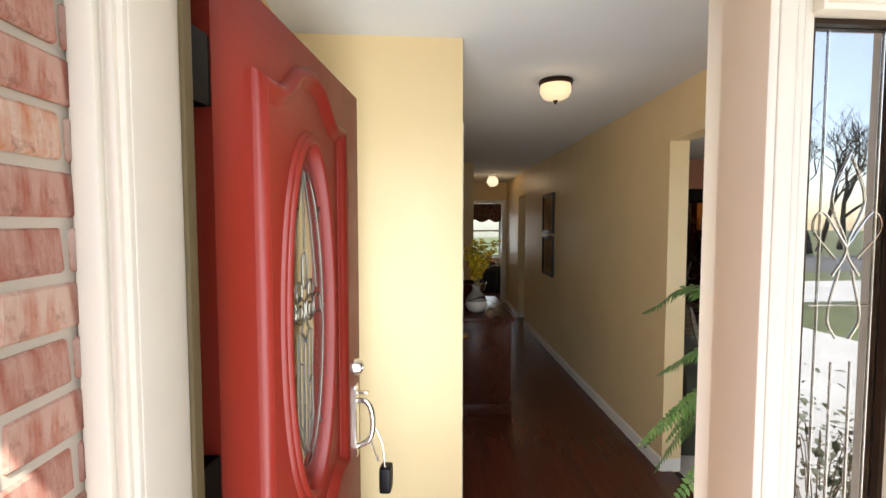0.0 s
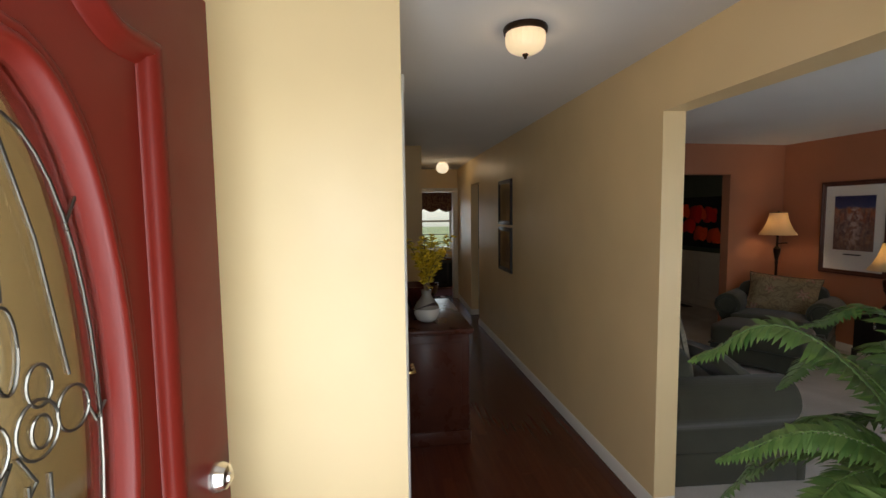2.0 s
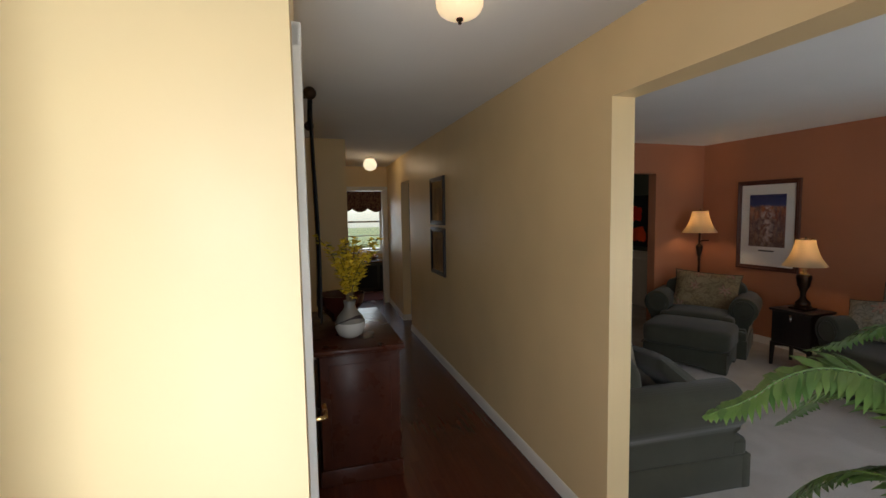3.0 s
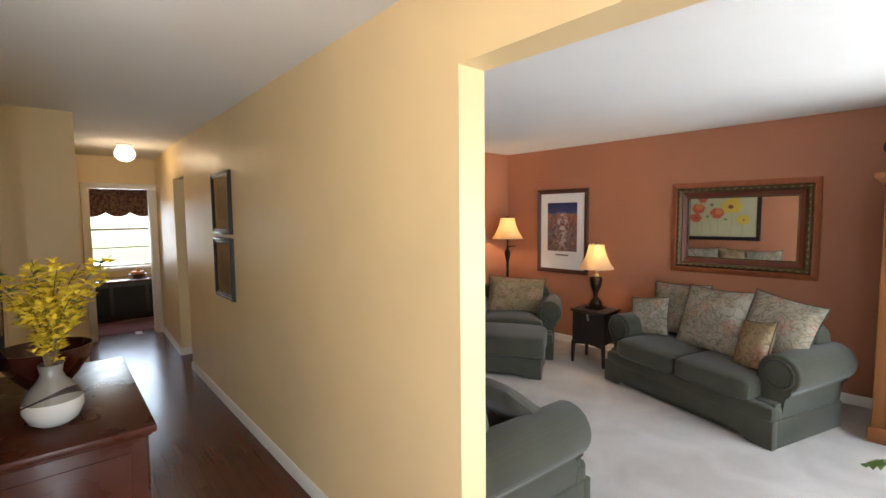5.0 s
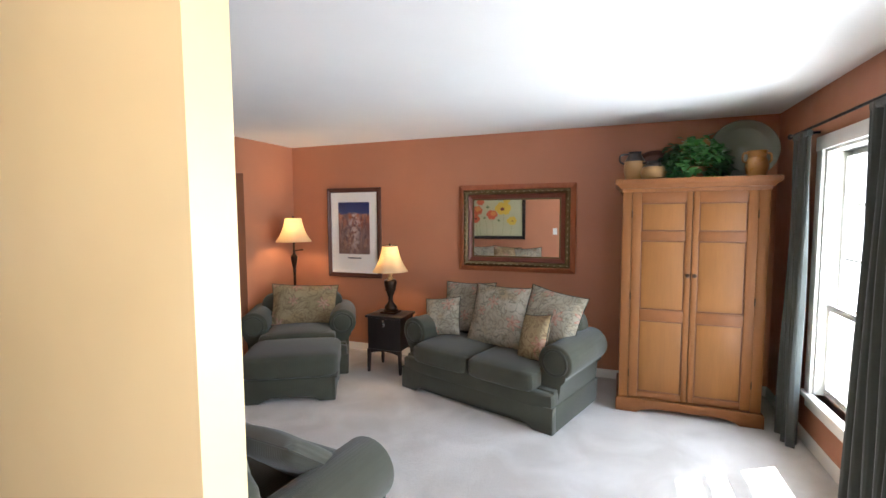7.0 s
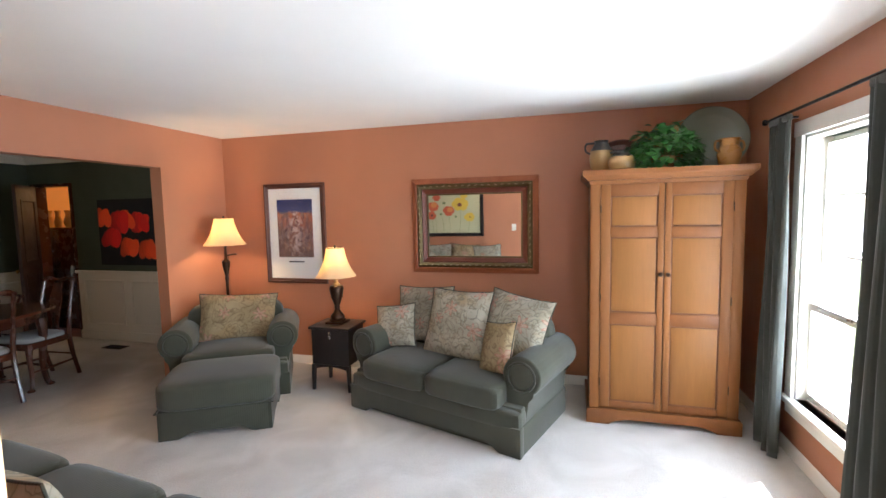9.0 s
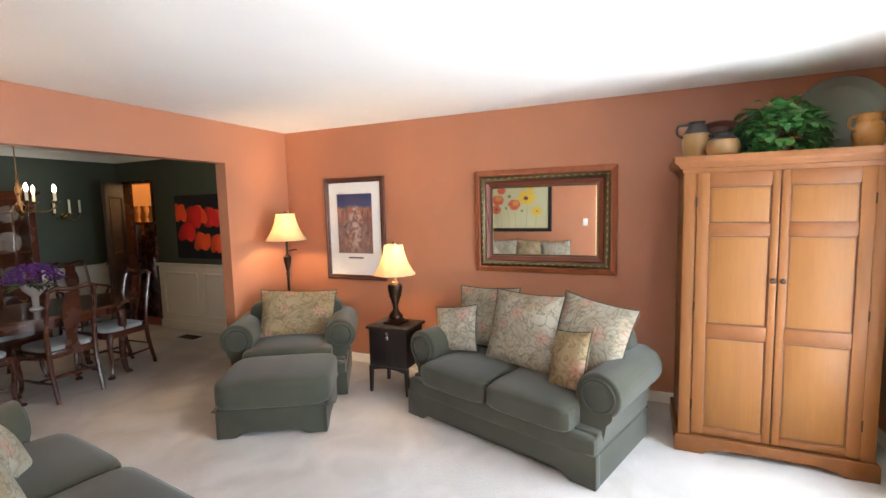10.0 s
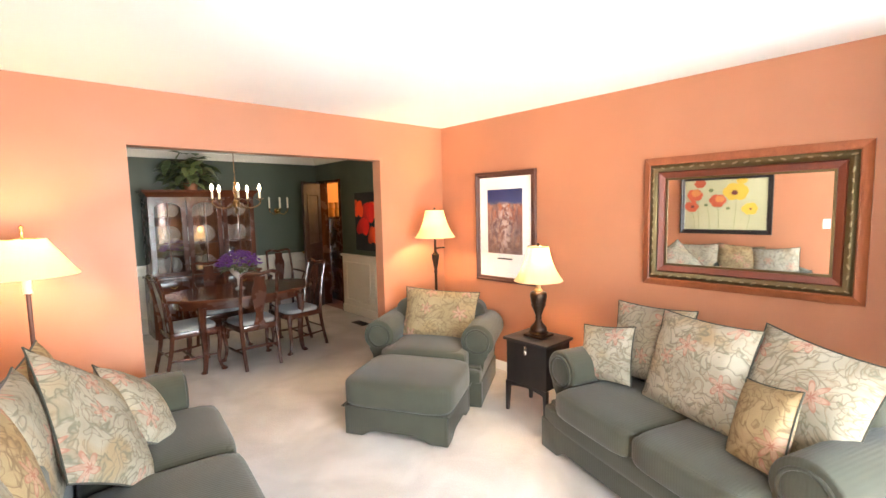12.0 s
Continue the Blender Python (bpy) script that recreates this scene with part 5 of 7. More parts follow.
# ---- armoire and what stands on it ----
AX, AY0, AY1 = 4.722, 0.852, 1.846
arm = base("armoire", pose(AX, (AY0 + AY1) / 2, 0, 0, 0, -90), "tall honey-stained armoire with two panelled doors", "armoire")
aw = (AY1 - AY0) / 2
AD = 0.60
bm = box(-aw + 0.012, aw - 0.012, 0.022, AD, 0.07, 1.79, 0.004)
part("body", bm, M["honey"], arm)
for s in (-1, 1):
    part("corner_post", box(s * (aw - 0.036) - 0.036, s * (aw - 0.036) + 0.036, 0.0, 0.05, 0.10, 1.79, 0.006), M["honey"], arm)
plinth = [(-aw - 0.02, 0.0), (-aw + 0.14, 0.0), (-aw + 0.16, 0.022), (-aw + 0.20, 0.032), (-aw + 0.26, 0.05), (aw - 0.26, 0.05), (aw - 0.20, 0.032), (aw - 0.16, 0.022), (aw - 0.14, 0.0), (aw + 0.02, 0.0), (aw + 0.02, 0.095), (aw + 0.008, 0.112), (-aw - 0.008, 0.112), (-aw - 0.02, 0.095)]
part("plinth", upright(prism(plinth, -0.02, 0.02, 0.004), XZ), M["honey_x"], arm)
for s in (-1, 1):
    part("side_plinth", box(s * aw - 0.012, s * aw + 0.012, 0.02, AD, 0.0, 0.105, 0.004), M["honey_x"], arm)
corn = [(0, 1.775), (0.006, 1.785), (0.010, 1.80), (0.022, 1.805), (0.030, 1.82), (0.05, 1.835), (0.055, 1.845), (0.055, 1.875), (0, 1.875)]
bm = bmesh.new()
merge(bm, sweep([(-aw, 0.0), (aw, 0.0), (aw, AD - 0.055), (-aw, AD - 0.055)], corn))
box(-aw - 0.05, aw + 0.05, -0.05, AD, 1.845, 1.874, 0.004, 2, bm)
part("cornice", bm, M["honey_x"], arm)
for s in (-1, 1):
    # Slab darker than stiles and panels; it shows in the grooves between them.
    d = part("door", box(min(0.002 * s, s * (aw - 0.072)), max(0.002 * s, s * (aw - 0.072)), 0.004, 0.024, 0.125, 1.775), M["groove"], arm, "panelled door")
    w0, w1 = 0.003, aw - 0.073
    spans = [(0.128, 0.175, 0), (0.758, 0.845, 0), (1.395, 1.468, 0), (1.69, 1.773, 0)]
    for a, b in ((w0, w0 + 0.040), (w1 - 0.066, w1)):
        part("stile", box(min(a * s, b * s), max(a * s, b * s), -0.006, 0.02, 0.128, 1.773, 0.003), M["honey"], d)
    for z0, z1, _ in spans:
        a, b = w0 + 0.040, w1 - 0.066
        part("rail", box(min(a * s, b * s), max(a * s, b * s), -0.0055, 0.02, z0, z1, 0.003), M["honey_x"], d)
    for (_, z0, _), (z1, _, _) in zip(spans, spans[1:]):
        a, b = sorted(((w0 + 0.040) * s, (w1 - 0.066) * s))
        part("panel", box(a + 0.010, b - 0.010, 0.0, 0.012, z0 + 0.010, z1 - 0.010, 0.005), M["honey_panel"], d)
    part("knob", upright(lathe([(0, 0.028), (0.013, 0.026), (0.016, 0.018), (0.010, 0.010), (0.006, 0.006), (0.009, 0.0)], 16), Matrix.Translation((s * 0.024, -0.006, 1.13)) @ FACE), M["bronze"], d, "dark bronze knob")
    for z in (0.32, 0.95, 1.6):
        part("hinge", tube([(s * (aw - 0.073), -0.008, z - 0.03), (s * (aw - 0.073), -0.008, z + 0.03)], 0.004, 8), M["bronze"], d)
ATOP = 1.875


def jug(name, x, y, prof, mats, label, handles=1, hz=(0.6, 0.9), scale=1.0, rot=0.0):
    j = base(name, pose(x, y, ATOP, 0, 0, rot), label, "jug", "pottery on the armoire")
    h = prof[-1][1]
    part("body", lathe([(0, 0)] + prof + [(prof[-1][0] - 0.006, h - 0.004), (prof[-1][0] - 0.01, h - 0.05), (0, h - 0.06)], 28), mats[0], j)
    if len(mats) > 1:
        k = max(range(len(prof)), key=lambda i: prof[i][1] if prof[i][1] < h * 0.74 else -1)
        part("glazed_neck", lathe([(r + 0.0015, z) for r, z in prof[k:]], 28), mats[1], j, "dark glazed neck")
    for s in ([1, -1] if handles == 2 else [1]):
        r1 = max(r for r, z in prof)
        p = smooth_path([(s * prof[-1][0] * 0.95, 0, h * hz[1]), (s * (r1 + 0.025), 0, h * (hz[1] * 0.97)), (s * (r1 + 0.03), 0, h * (hz[0] + 0.1)), (s * r1 * 0.95, 0, h * hz[0])])
        part("handle", tube(p, 0.008, 8), mats[-1], j)
    return j


jug("tall_jug", 5.02, 1.755, [(0.05, 0.0), (0.075, 0.03), (0.088, 0.11), (0.082, 0.17), (0.055, 0.215), (0.045, 0.235), (0.052, 0.25)], [M["stoneware"], M["dark_glaze"]], "tall tan stoneware jug with dark neck on the armoire", 1, (0.6, 0.93), rot=100)
jug("squat_jug", 4.92, 1.615, [(0.05, 0.0), (0.085, 0.02), (0.10, 0.065), (0.085, 0.11), (0.05, 0.135), (0.046, 0.15), (0.052, 0.158)], [M["stoneware"], M["dark_glaze"]], "squat tan stoneware jug with banding on the armoire", 1, (0.6, 0.95), rot=60)
jug("two_handled_jug", 4.95, 0.895, [(0.045, 0.0), (0.065, 0.02), (0.078, 0.09), (0.072, 0.13), (0.055, 0.16), (0.062, 0.195), (0.07, 0.205)], [M["stoneware_gold"]], "golden glazed two-handled jug on the armoire", 2, (0.55, 0.92), rot=-70)
pl = base("charger_plate", Matrix.Translation((5.33, 0.905, 2.135)) @ pose(0, 0, 0, 0, -78, 0), "large grey-green pottery plate leaning upright on the armoire", "plate")
part("dish", lathe([(0, 0.012), (0.165, 0.010), (0.18, 0.020), (0.195, 0.022), (0.25, 0.034), (0.256, 0.030), (0.252, 0.022), (0.19, 0.004), (0, 0.0)], 48), M["grey_plate"], pl)
part("plate_stand", tube([(-0.20, -0.08, -0.008), (-0.255, -0.06, 0.03), (-0.255, 0.06, 0.03), (-0.20, 0.08, -0.008)], 0.005, 6), M["black_metal"], pl)
tr = base("wicker_tray", Matrix.Translation((5.31, 1.58, 2.02)) @ pose(0, 0, 0, 0, -76, 0), "dark brown oval tray leaning against the wall", "tray")
part("tray", lathe([(0, 0.008), (0.11, 0.008), (0.135, 0.03), (0.145, 0.03), (0.135, 0.0), (0, 0.0)], 40, squash=1.25), M["frame_brown"], tr)


def leaf(bm, p, d, up, w, ln, fold=0.15, lobes=False):
    """One leaf at p that points along d."""
    d = d.normalized()
    s = d.cross(up)
    s = s.normalized() if s.length > 1e-4 else d.orthogonal().normalized()
    n = s.cross(d)
    mid = [p, p + d * ln * 0.45 - n * ln * 0.02, p + d * ln * 0.8 - n * ln * 0.05, p + d * ln - n * ln * 0.14]
    c = [bm.verts.new(q) for q in mid]
    for sg in (-1, 1):
        e1 = bm.verts.new(p + d * ln * 0.22 + s * sg * w * (0.50 if lobes else 0.36) + n * w * fold)
        e2 = bm.verts.new(p + d * ln * 0.55 + s * sg * w * 0.42 + n * w * fold)
        f = [(c[0], e1, c[1]), (c[1], e1, e2), (c[1], e2, c[2]), (c[2], e2, c[3])]
        for a in f:
            bm.faces.new(a if sg > 0 else a[::-1])


def bush(name, m, rx, ry, rz, count, wl, mat, label, category, seed, lobes=True, pot=None):
    rnd = random.Random(seed)
    b = base(name, m, label, category)
    bm = bmesh.new()
    for i in range(count):
        a, e = rnd.uniform(0, 2 * math.pi), math.asin(rnd.uniform(-0.25, 1.0))
        k = rnd.uniform(0.45, 1.0) ** 0.5 * (1 + 0.16 * math.sin(3 * a + seed) + rnd.uniform(-0.12, 0.14))
        p = Vector((rx * k * math.cos(a) * math.cos(e), ry * k * math.sin(a) * math.cos(e), rz * (0.25 + 0.75 * k * math.sin(e))))
        p.z = max(p.z, 0.012)
        d = Vector((math.cos(a), math.sin(a), rnd.uniform(-0.9, 0.5))) + Vector((rnd.uniform(-0.6, 0.6), rnd.uniform(-0.6, 0.6), 0))
        s = rnd.uniform(0.7, 1.25)
        leaf(bm, p, d, Vector((0, 0, 1)), wl[0] * s, wl[1] * s, 0.12, lobes)
    part("foliage", bm, mat, b, sharp=60)
    bm = bmesh.new()
    for i in range(26):
        a = rnd.uniform(0, 2 * math.pi)
        tube(smooth_path([(0, 0, 0.02), (0.4 * rx * math.cos(a), 0.4 * ry * math.sin(a), rz * rnd.uniform(0.4, 0.8)), (0.9 * rx * math.cos(a), 0.9 * ry * math.sin(a), rz * rnd.uniform(0.1, 0.6))], 3), 0.0025, 4, bm)
    part("stems", bm, M["stem"], b)
    part("pot", lathe([(0, 0), (0.07, 0), (0.085, 0.09), (0.09, 0.1), (0.08, 0.1), (0.075, 0.085), (0, 0.08)], 20), M["terracotta"], b)
    return b


bush("ivy_plant", pose(4.97, 1.325, ATOP), 0.20, 0.24, 0.33, 640, (0.058, 0.066), M["ivy"], "bushy green ivy in a pot on the armoire", "plant", 5)


# ---- lamps and end table ----
def bell_shade(r0, r1, h, n=48, square=0.0):
    """A flared shade, open above and below, with a thin wall."""
    bm = bmesh.new()
    rings = []
    for side in (0, 1):
        rr = []
        for j in range(9):
            t = j / 8
            r = r0 + (r1 - r0) * (0.42 * t + 0.58 * t ** 2.6)
            ring = []
            for i in range(n):
                a = 2 * math.pi * i / n
                k = 1 + square * t * (abs(math.cos(4 * a)) ** 1.5 - 0.4)
                ring.append(bm.verts.new(((r - 0.003 * side) * k * math.cos(a), (r - 0.003 * side) * k * math.sin(a), h * (1 - t))))
            rr.append(ring)
        rings.append(rr)
    for side, rr in enumerate(rings):
        for a, b in zip(rr, rr[1:]):
            for i in range(n):
                j = (i + 1) % n
                bm.faces.new((a[i], a[j], b[j], b[i]))
    for k in (0, 8):
        a, b = rings[0][k], rings[1][k]
        for i in range(n):
            j = (i + 1) % n
            bm.faces.new((a[i], a[j], b[j], b[i]))
    return bm


et = base("end_table", pose(4.965, 4.065, 0), "black box-shaped end table on slim legs, small metal latch", "end table")
part("box", box(-0.155, 0.155, -0.185, 0.185, 0.24, 0.565, 0.006), M["black_wood"], et)
part("tabletop", box(-0.175, 0.175, -0.205, 0.205, 0.565, 0.59, 0.006), M["black_wood"], et)
part("apron", upright(prism([(-0.155, 0.24), (-0.155, 0.20), (-0.09, 0.215), (0.0, 0.225), (0.09, 0.215), (0.155, 0.20), (0.155, 0.24)], -0.158, -0.14), YZ), M["black_wood"], et)
for sx in (-1, 1):
    for sy in (-1, 1):
        part("leg", tube([(sx * 0.150, sy * 0.180, 0.0), (sx * 0.145, sy * 0.172, 0.24)], [0.016, 0.024], 4), M["black_wood"], et)
lt = part("latch", box(-0.162, -0.155, -0.012, 0.012, 0.49, 0.545, 0.002), M["chrome"], et, "small silver latch")
part("latch_ring", tube([(-0.164, 0.01 * math.cos(a), 0.495 + 0.014 * math.sin(a)) for a in [2 * math.pi * i / 12 for i in range(13)]], 0.0025, 5), M["chrome"], lt)

L = LAMP_SPOTS["table"]
tl = base("table_lamp", pose(L[0], L[1], 0.59), "dark urn table lamp with flared cream shade, lit", "table lamp")
bm = box(-0.085, 0.085, -0.085, 0.085, 0.0, 0.018, 0.006)
lathe([(0, 0.018), (0.075, 0.018), (0.078, 0.03), (0.062, 0.042), (0.066, 0.055), (0.060, 0.075), (0.035, 0.10), (0.022, 0.13), (0.026, 0.145), (0.022, 0.16), (0.05, 0.235), (0.063, 0.30), (0.064, 0.335), (0.058, 0.345), (0.05, 0.35), (0, 0.35)], 28, bm)
part("urn_base", bm, M["bronze"], tl)
for k in range(3):
    for i in range(12):
        a = 2 * math.pi * (i + 0.5 * (k % 2)) / 12
        z, r = 0.245 + 0.035 * k, 0.053 + 0.005 * k
        part("carved_bead", upright(puffy(0.016, 0.006, 0.022, 2.2, 3), pose(r * math.cos(a), r * math.sin(a), z, 0, 0, 90 + math.degrees(a))), M["bronze"], tl)
part("neck", lathe([(0.03, 0.35), (0.034, 0.362), (0.018, 0.378), (0.018, 0.40), (0.028, 0.405), (0.028, 0.42), (0.010, 0.43), (0.008, 0.62), (0, 0.62)], 20), M["stoneware"], tl, "pale stone collar")
part("harp", tube(smooth_path([(0.0, -0.01, 0.43), (0.0, -0.05, 0.52), (0.0, -0.03, 0.66), (0, 0, 0.69)]), 0.003, 6), M["bronze"], tl)
bu = part("bulb", lathe([(0, 0.54), (0.02, 0.55), (0.03, 0.58), (0.03, 0.60), (0.018, 0.635), (0, 0.645)], 16), M["bulb"], tl)
bu.visible_shadow = False
part("shade", bell_shade(0.080, 0.185, 0.265, square=0.035), M["shade"], tl, "flared cream fabric shade", m=pose(0, 0, 0.435))
part("finial", lathe([(0, 0.695), (0.008, 0.70), (0.014, 0.71), (0.008, 0.722), (0, 0.727)], 12), M["bronze"], tl)
part("shade_ring", tube([(0.080 * math.cos(a), 0.080 * math.sin(a), 0.70) for a in [2 * math.pi * i / 24 for i in range(25)]], 0.0035, 6), M["bronze"], tl)

L = LAMP_SPOTS["corner"]
fl = base("floor_lamp", pose(L[0], L[1], 0), "bronze swing-arm floor lamp with flared cream shade, lit", "floor lamp")
part("base_plate", lathe([(0, 0), (0.13, 0), (0.135, 0.012), (0.10, 0.025), (0.03, 0.04), (0.016, 0.07)], 28), M["bronze"], fl)
part("pole", lathe([(0.014, 0.05), (0.014, 0.95), (0.020, 0.97), (0.013, 0.99), (0.020, 1.02), (0.036, 1.10), (0.040, 1.14), (0.030, 1.15), (0.014, 1.17), (0.010, 1.30), (0, 1.30)], 18), M["bronze"], fl)
part("swing_arm", tube(smooth_path([(0.0, 0.0, 1.20), (0.02, -0.05, 1.21), (0.03, -0.10, 1.215), (0.01, -0.115, 1.215)]), 0.007, 8), M["bronze"], fl)
bu = part("bulb", lathe([(0, 1.40), (0.02, 1.41), (0.03, 1.45), (0.018, 1.505), (0, 1.51)], 16), M["bulb"], fl)
bu.visible_shadow = False
part("socket", lathe([(0.010, 1.28), (0.016, 1.30), (0.016, 1.40), (0, 1.40)], 14), M["bronze"], fl)
part("shade", bell_shade(0.090, 0.200, 0.27, square=0.0), M["shade"], fl, "flared cream fabric shade", m=pose(0, 0, 1.31))
part("harp", tube(smooth_path([(0, -0.01, 1.34), (0, -0.05, 1.43), (0, -0.03, 1.55), (0, 0, 1.585)]), 0.003, 6), M["bronze"], fl)
part("finial", lathe([(0, 1.575), (0.010, 1.585), (0.010, 1.595), (0, 1.605)], 12), M["bronze"], fl)
part("shade_ring", tube([(0.09 * math.cos(a), 0.09 * math.sin(a), 1.58) for a in [2 * math.pi * i / 24 for i in range(25)]], 0.0035, 6), M["bronze"], fl)

L = LAMP_SPOTS["sofa"]
f2 = base("floor_lamp", pose(L[0], L[1], 0), "slim floor lamp with plain cream cone shade behind the sofa, lit", "floor lamp")
part("base_plate", lathe([(0, 0), (0.13, 0), (0.13, 0.015), (0.02, 0.03), (0.010, 0.05)], 28), M["bronze"], f2)
part("pole", tube([(0, 0, 0.03), (0, 0, 1.19)], 0.011, 10), M["frame_brown"], f2)
part("sleeve", tube([(0, 0, 1.19), (0, 0, 1.30)], 0.020, 12), M["candle"], f2)
bu = part("bulb", lathe([(0, 1.36), (0.02, 1.37), (0.03, 1.41), (0.018, 1.455), (0, 1.46)], 16), M["bulb"], f2)
bu.visible_shadow = False
bm = bmesh.new()
o0 = lathe([(0.235, 1.285), (0.10, 1.485)], 48, bm)
lathe([(0.097, 1.485), (0.232, 1.285)], 48, bm)
part("shade", bm, M["shade_plain"], f2, "plain cream cone shade")
part("spider", tube([(-0.098, 0, 1.48), (0, 0, 1.49), (0.098, 0, 1.48)], 0.003, 6), M["brass"], f2)
part("finial", lathe([(0, 1.30), (0.006, 1.31), (0.005, 1.50), (0.010, 1.52), (0.006, 1.535), (0.012, 1.55), (0, 1.565)], 12), M["brass"], f2)

# floor register by the dining room wall
v = base("floor_vent", pose(5.46, 7.43, 0.0), "dark metal floor register set in the carpet", "vent")
part("frame", box(-0.07, 0.07, -0.15, 0.15, 0.0, 0.006, 0.002), M["bronze"], v)
for i in range(9):
    part("slat", box(-0.055, 0.055, -0.13 + i * 0.03, -0.118 + i * 0.03, 0.006, 0.010), M["black_metal"], v)


# ---- dining room ----
def cabriole(x, y, h, out, r=0.022, ball=True):
    """A curved leg with a pad foot, from the floor to h."""
    ox, oy = out
    pts = smooth_path([(x + ox * 0.045, y + oy * 0.045, 0.012), (x + ox * 0.02, y + oy * 0.02, 0.05), (x + ox * 0.002, y + oy * 0.002, h * 0.35), (x + ox * 0.022, y + oy * 0.022, h * 0.75), (x + ox * 0.012, y + oy * 0.012, h)], 4)
    n = len(pts)
    rad = [r * (0.62 + 0.75 * (i / (n - 1)) ** 1.6) for i in range(n)]
    bm = tube(pts, rad, 8)
    lathe([(0, 0), (0.030, 0.0), (0.034, 0.010), (0.022, 0.022), (0, 0.026)], 12, bm, (x + ox * 0.048, y + oy * 0.048, 0))
    return bm


def dining_chair(m, label, arms=False):
    """Origin between the feet; the seat faces -y, the back stands at +y."""
    c = base("dining_chair", m, label, "chair", "chairs round the dining table")
    for s in (-1, 1):
        part("front_leg", cabriole(s * 0.215, -0.20, 0.41, (0.6 * s, -0.8)), M["mahogany"], c)
        post = smooth_path([(s * 0.175, 0.275, 0.0), (s * 0.178, 0.225, 0.22), (s * 0.18, 0.20, 0.44), (s * 0.185, 0.225, 0.70), (s * 0.175, 0.285, 0.98)], 5)
        part("back_post", tube(post, [0.019] * 6 + [0.021] * 8 + [0.016] * (len(post) - 14), 8), M["mahogany"], c)
    bm = prism([(-0.245, -0.235), (0.245, -0.235), (0.195, 0.215), (-0.195, 0.215)], 0.385, 0.445, 0.006)
    part("seat_frame", bm, M["mahogany"], c)
    cu = puffy(0.44, 0.40, 0.06, 5, 8, 0.008, at=(0, -0.015, 0.46))
    for v in cu.verts:
        v.co.x *= 1 - 0.22 * (v.co.y + 0.2)
    part("seat", cu, M["seat_fabric"], c, "pale striped upholstered seat")
    half = [(0.045, 0.44), (0.060, 0.455), (0.042, 0.50), (0.036, 0.56), (0.058, 0.66), (0.075, 0.76), (0.072, 0.82), (0.052, 0.88), (0.058, 0.95)]
    bm = upright(prism(half + [(-u, v) for u, v in half[::-1]], -0.006, 0.006), XZ)
    for v in bm.verts:
        t = (v.co.z - 0.44) / 0.54
        v.co.y += 0.205 + 0.02 * t + 0.06 * t * t
    part("splat", bm, M["mahogany"], c)
    crest = smooth_path([(-0.19, 0.283, 0.965), (-0.13, 0.288, 0.995), (-0.06, 0.29, 0.985), (0, 0.292, 0.975), (0.06, 0.29, 0.985), (0.13, 0.288, 0.995), (0.19, 0.283, 0.965)], 4)
    part("crest_rail", tube(crest, 0.019, 8), M["mahogany"], c)
    for s in (-1, 1):
        part("stretcher", tube([(s * 0.222, -0.20, 0.17), (s * 0.20, 0.0, 0.165), (s * 0.178, 0.23, 0.17)], [0.009, 0.014, 0.009], 8), M["mahogany"], c)
    part("stretcher", tube([(-0.198, 0.02, 0.165), (0, 0.02, 0.165), (0.198, 0.02, 0.165)], [0.009, 0.014, 0.009], 8), M["mahogany"], c)
    part("stretcher", tube([(-0.178, 0.235, 0.22), (0.178, 0.235, 0.22)], 0.009, 8), M["mahogany"], c)
    if arms:
        for s in (-1, 1):
            part("armrest", tube(smooth_path([(s * 0.185, 0.225, 0.68), (s * 0.25, 0.05, 0.665), (s * 0.265, -0.12, 0.66), (s * 0.25, -0.16, 0.65)]), 0.016, 8), M["mahogany"], c)
            part("arm_support", tube(smooth_path([(s * 0.255, -0.11, 0.655), (s * 0.235, -0.06, 0.54), (s * 0.225, -0.08, 0.42)]), 0.014, 8), M["mahogany"], c)
    return c


CH = "mahogany dining chair with vase-shaped splat and pale seat"
dining_chair(pose(3.80, 6.90, 0, 0, 0, 180), CH)
dining_chair(pose(3.24, 7.13, 0, 0, 0, 94), CH)
dining_chair(pose(4.38, 7.08, 0, 0, 0, -86), CH)
dining_chair(pose(4.95, 8.70, 0, 0, 0, -4), "mahogany dining armchair with vase-shaped splat and pale seat", True)
dining_chair(pose(3.72, 7.76, 0, 0, 0, 4), CH)

tb = base("dining_table", pose(3.83, 7.22, 0), "dark polished oval mahogany dining table", "dining table")
bm = prism(oval(0, 0, 0.80, 0.53, 64), 0.725, 0.75, 0.006)
part("tabletop", bm, M["mahogany_x"], tb)
part("apron", prism(oval(0, 0, 0.69, 0.43, 48), 0.63, 0.725), M["mahogany"], tb)
for sx in (-1, 1):
    for sy in (-1, 1):
        part("leg", cabriole(sx * 0.50, sy * 0.31, 0.66, (0.7 * sx, 0.7 * sy), 0.034), M["mahogany"], tb)

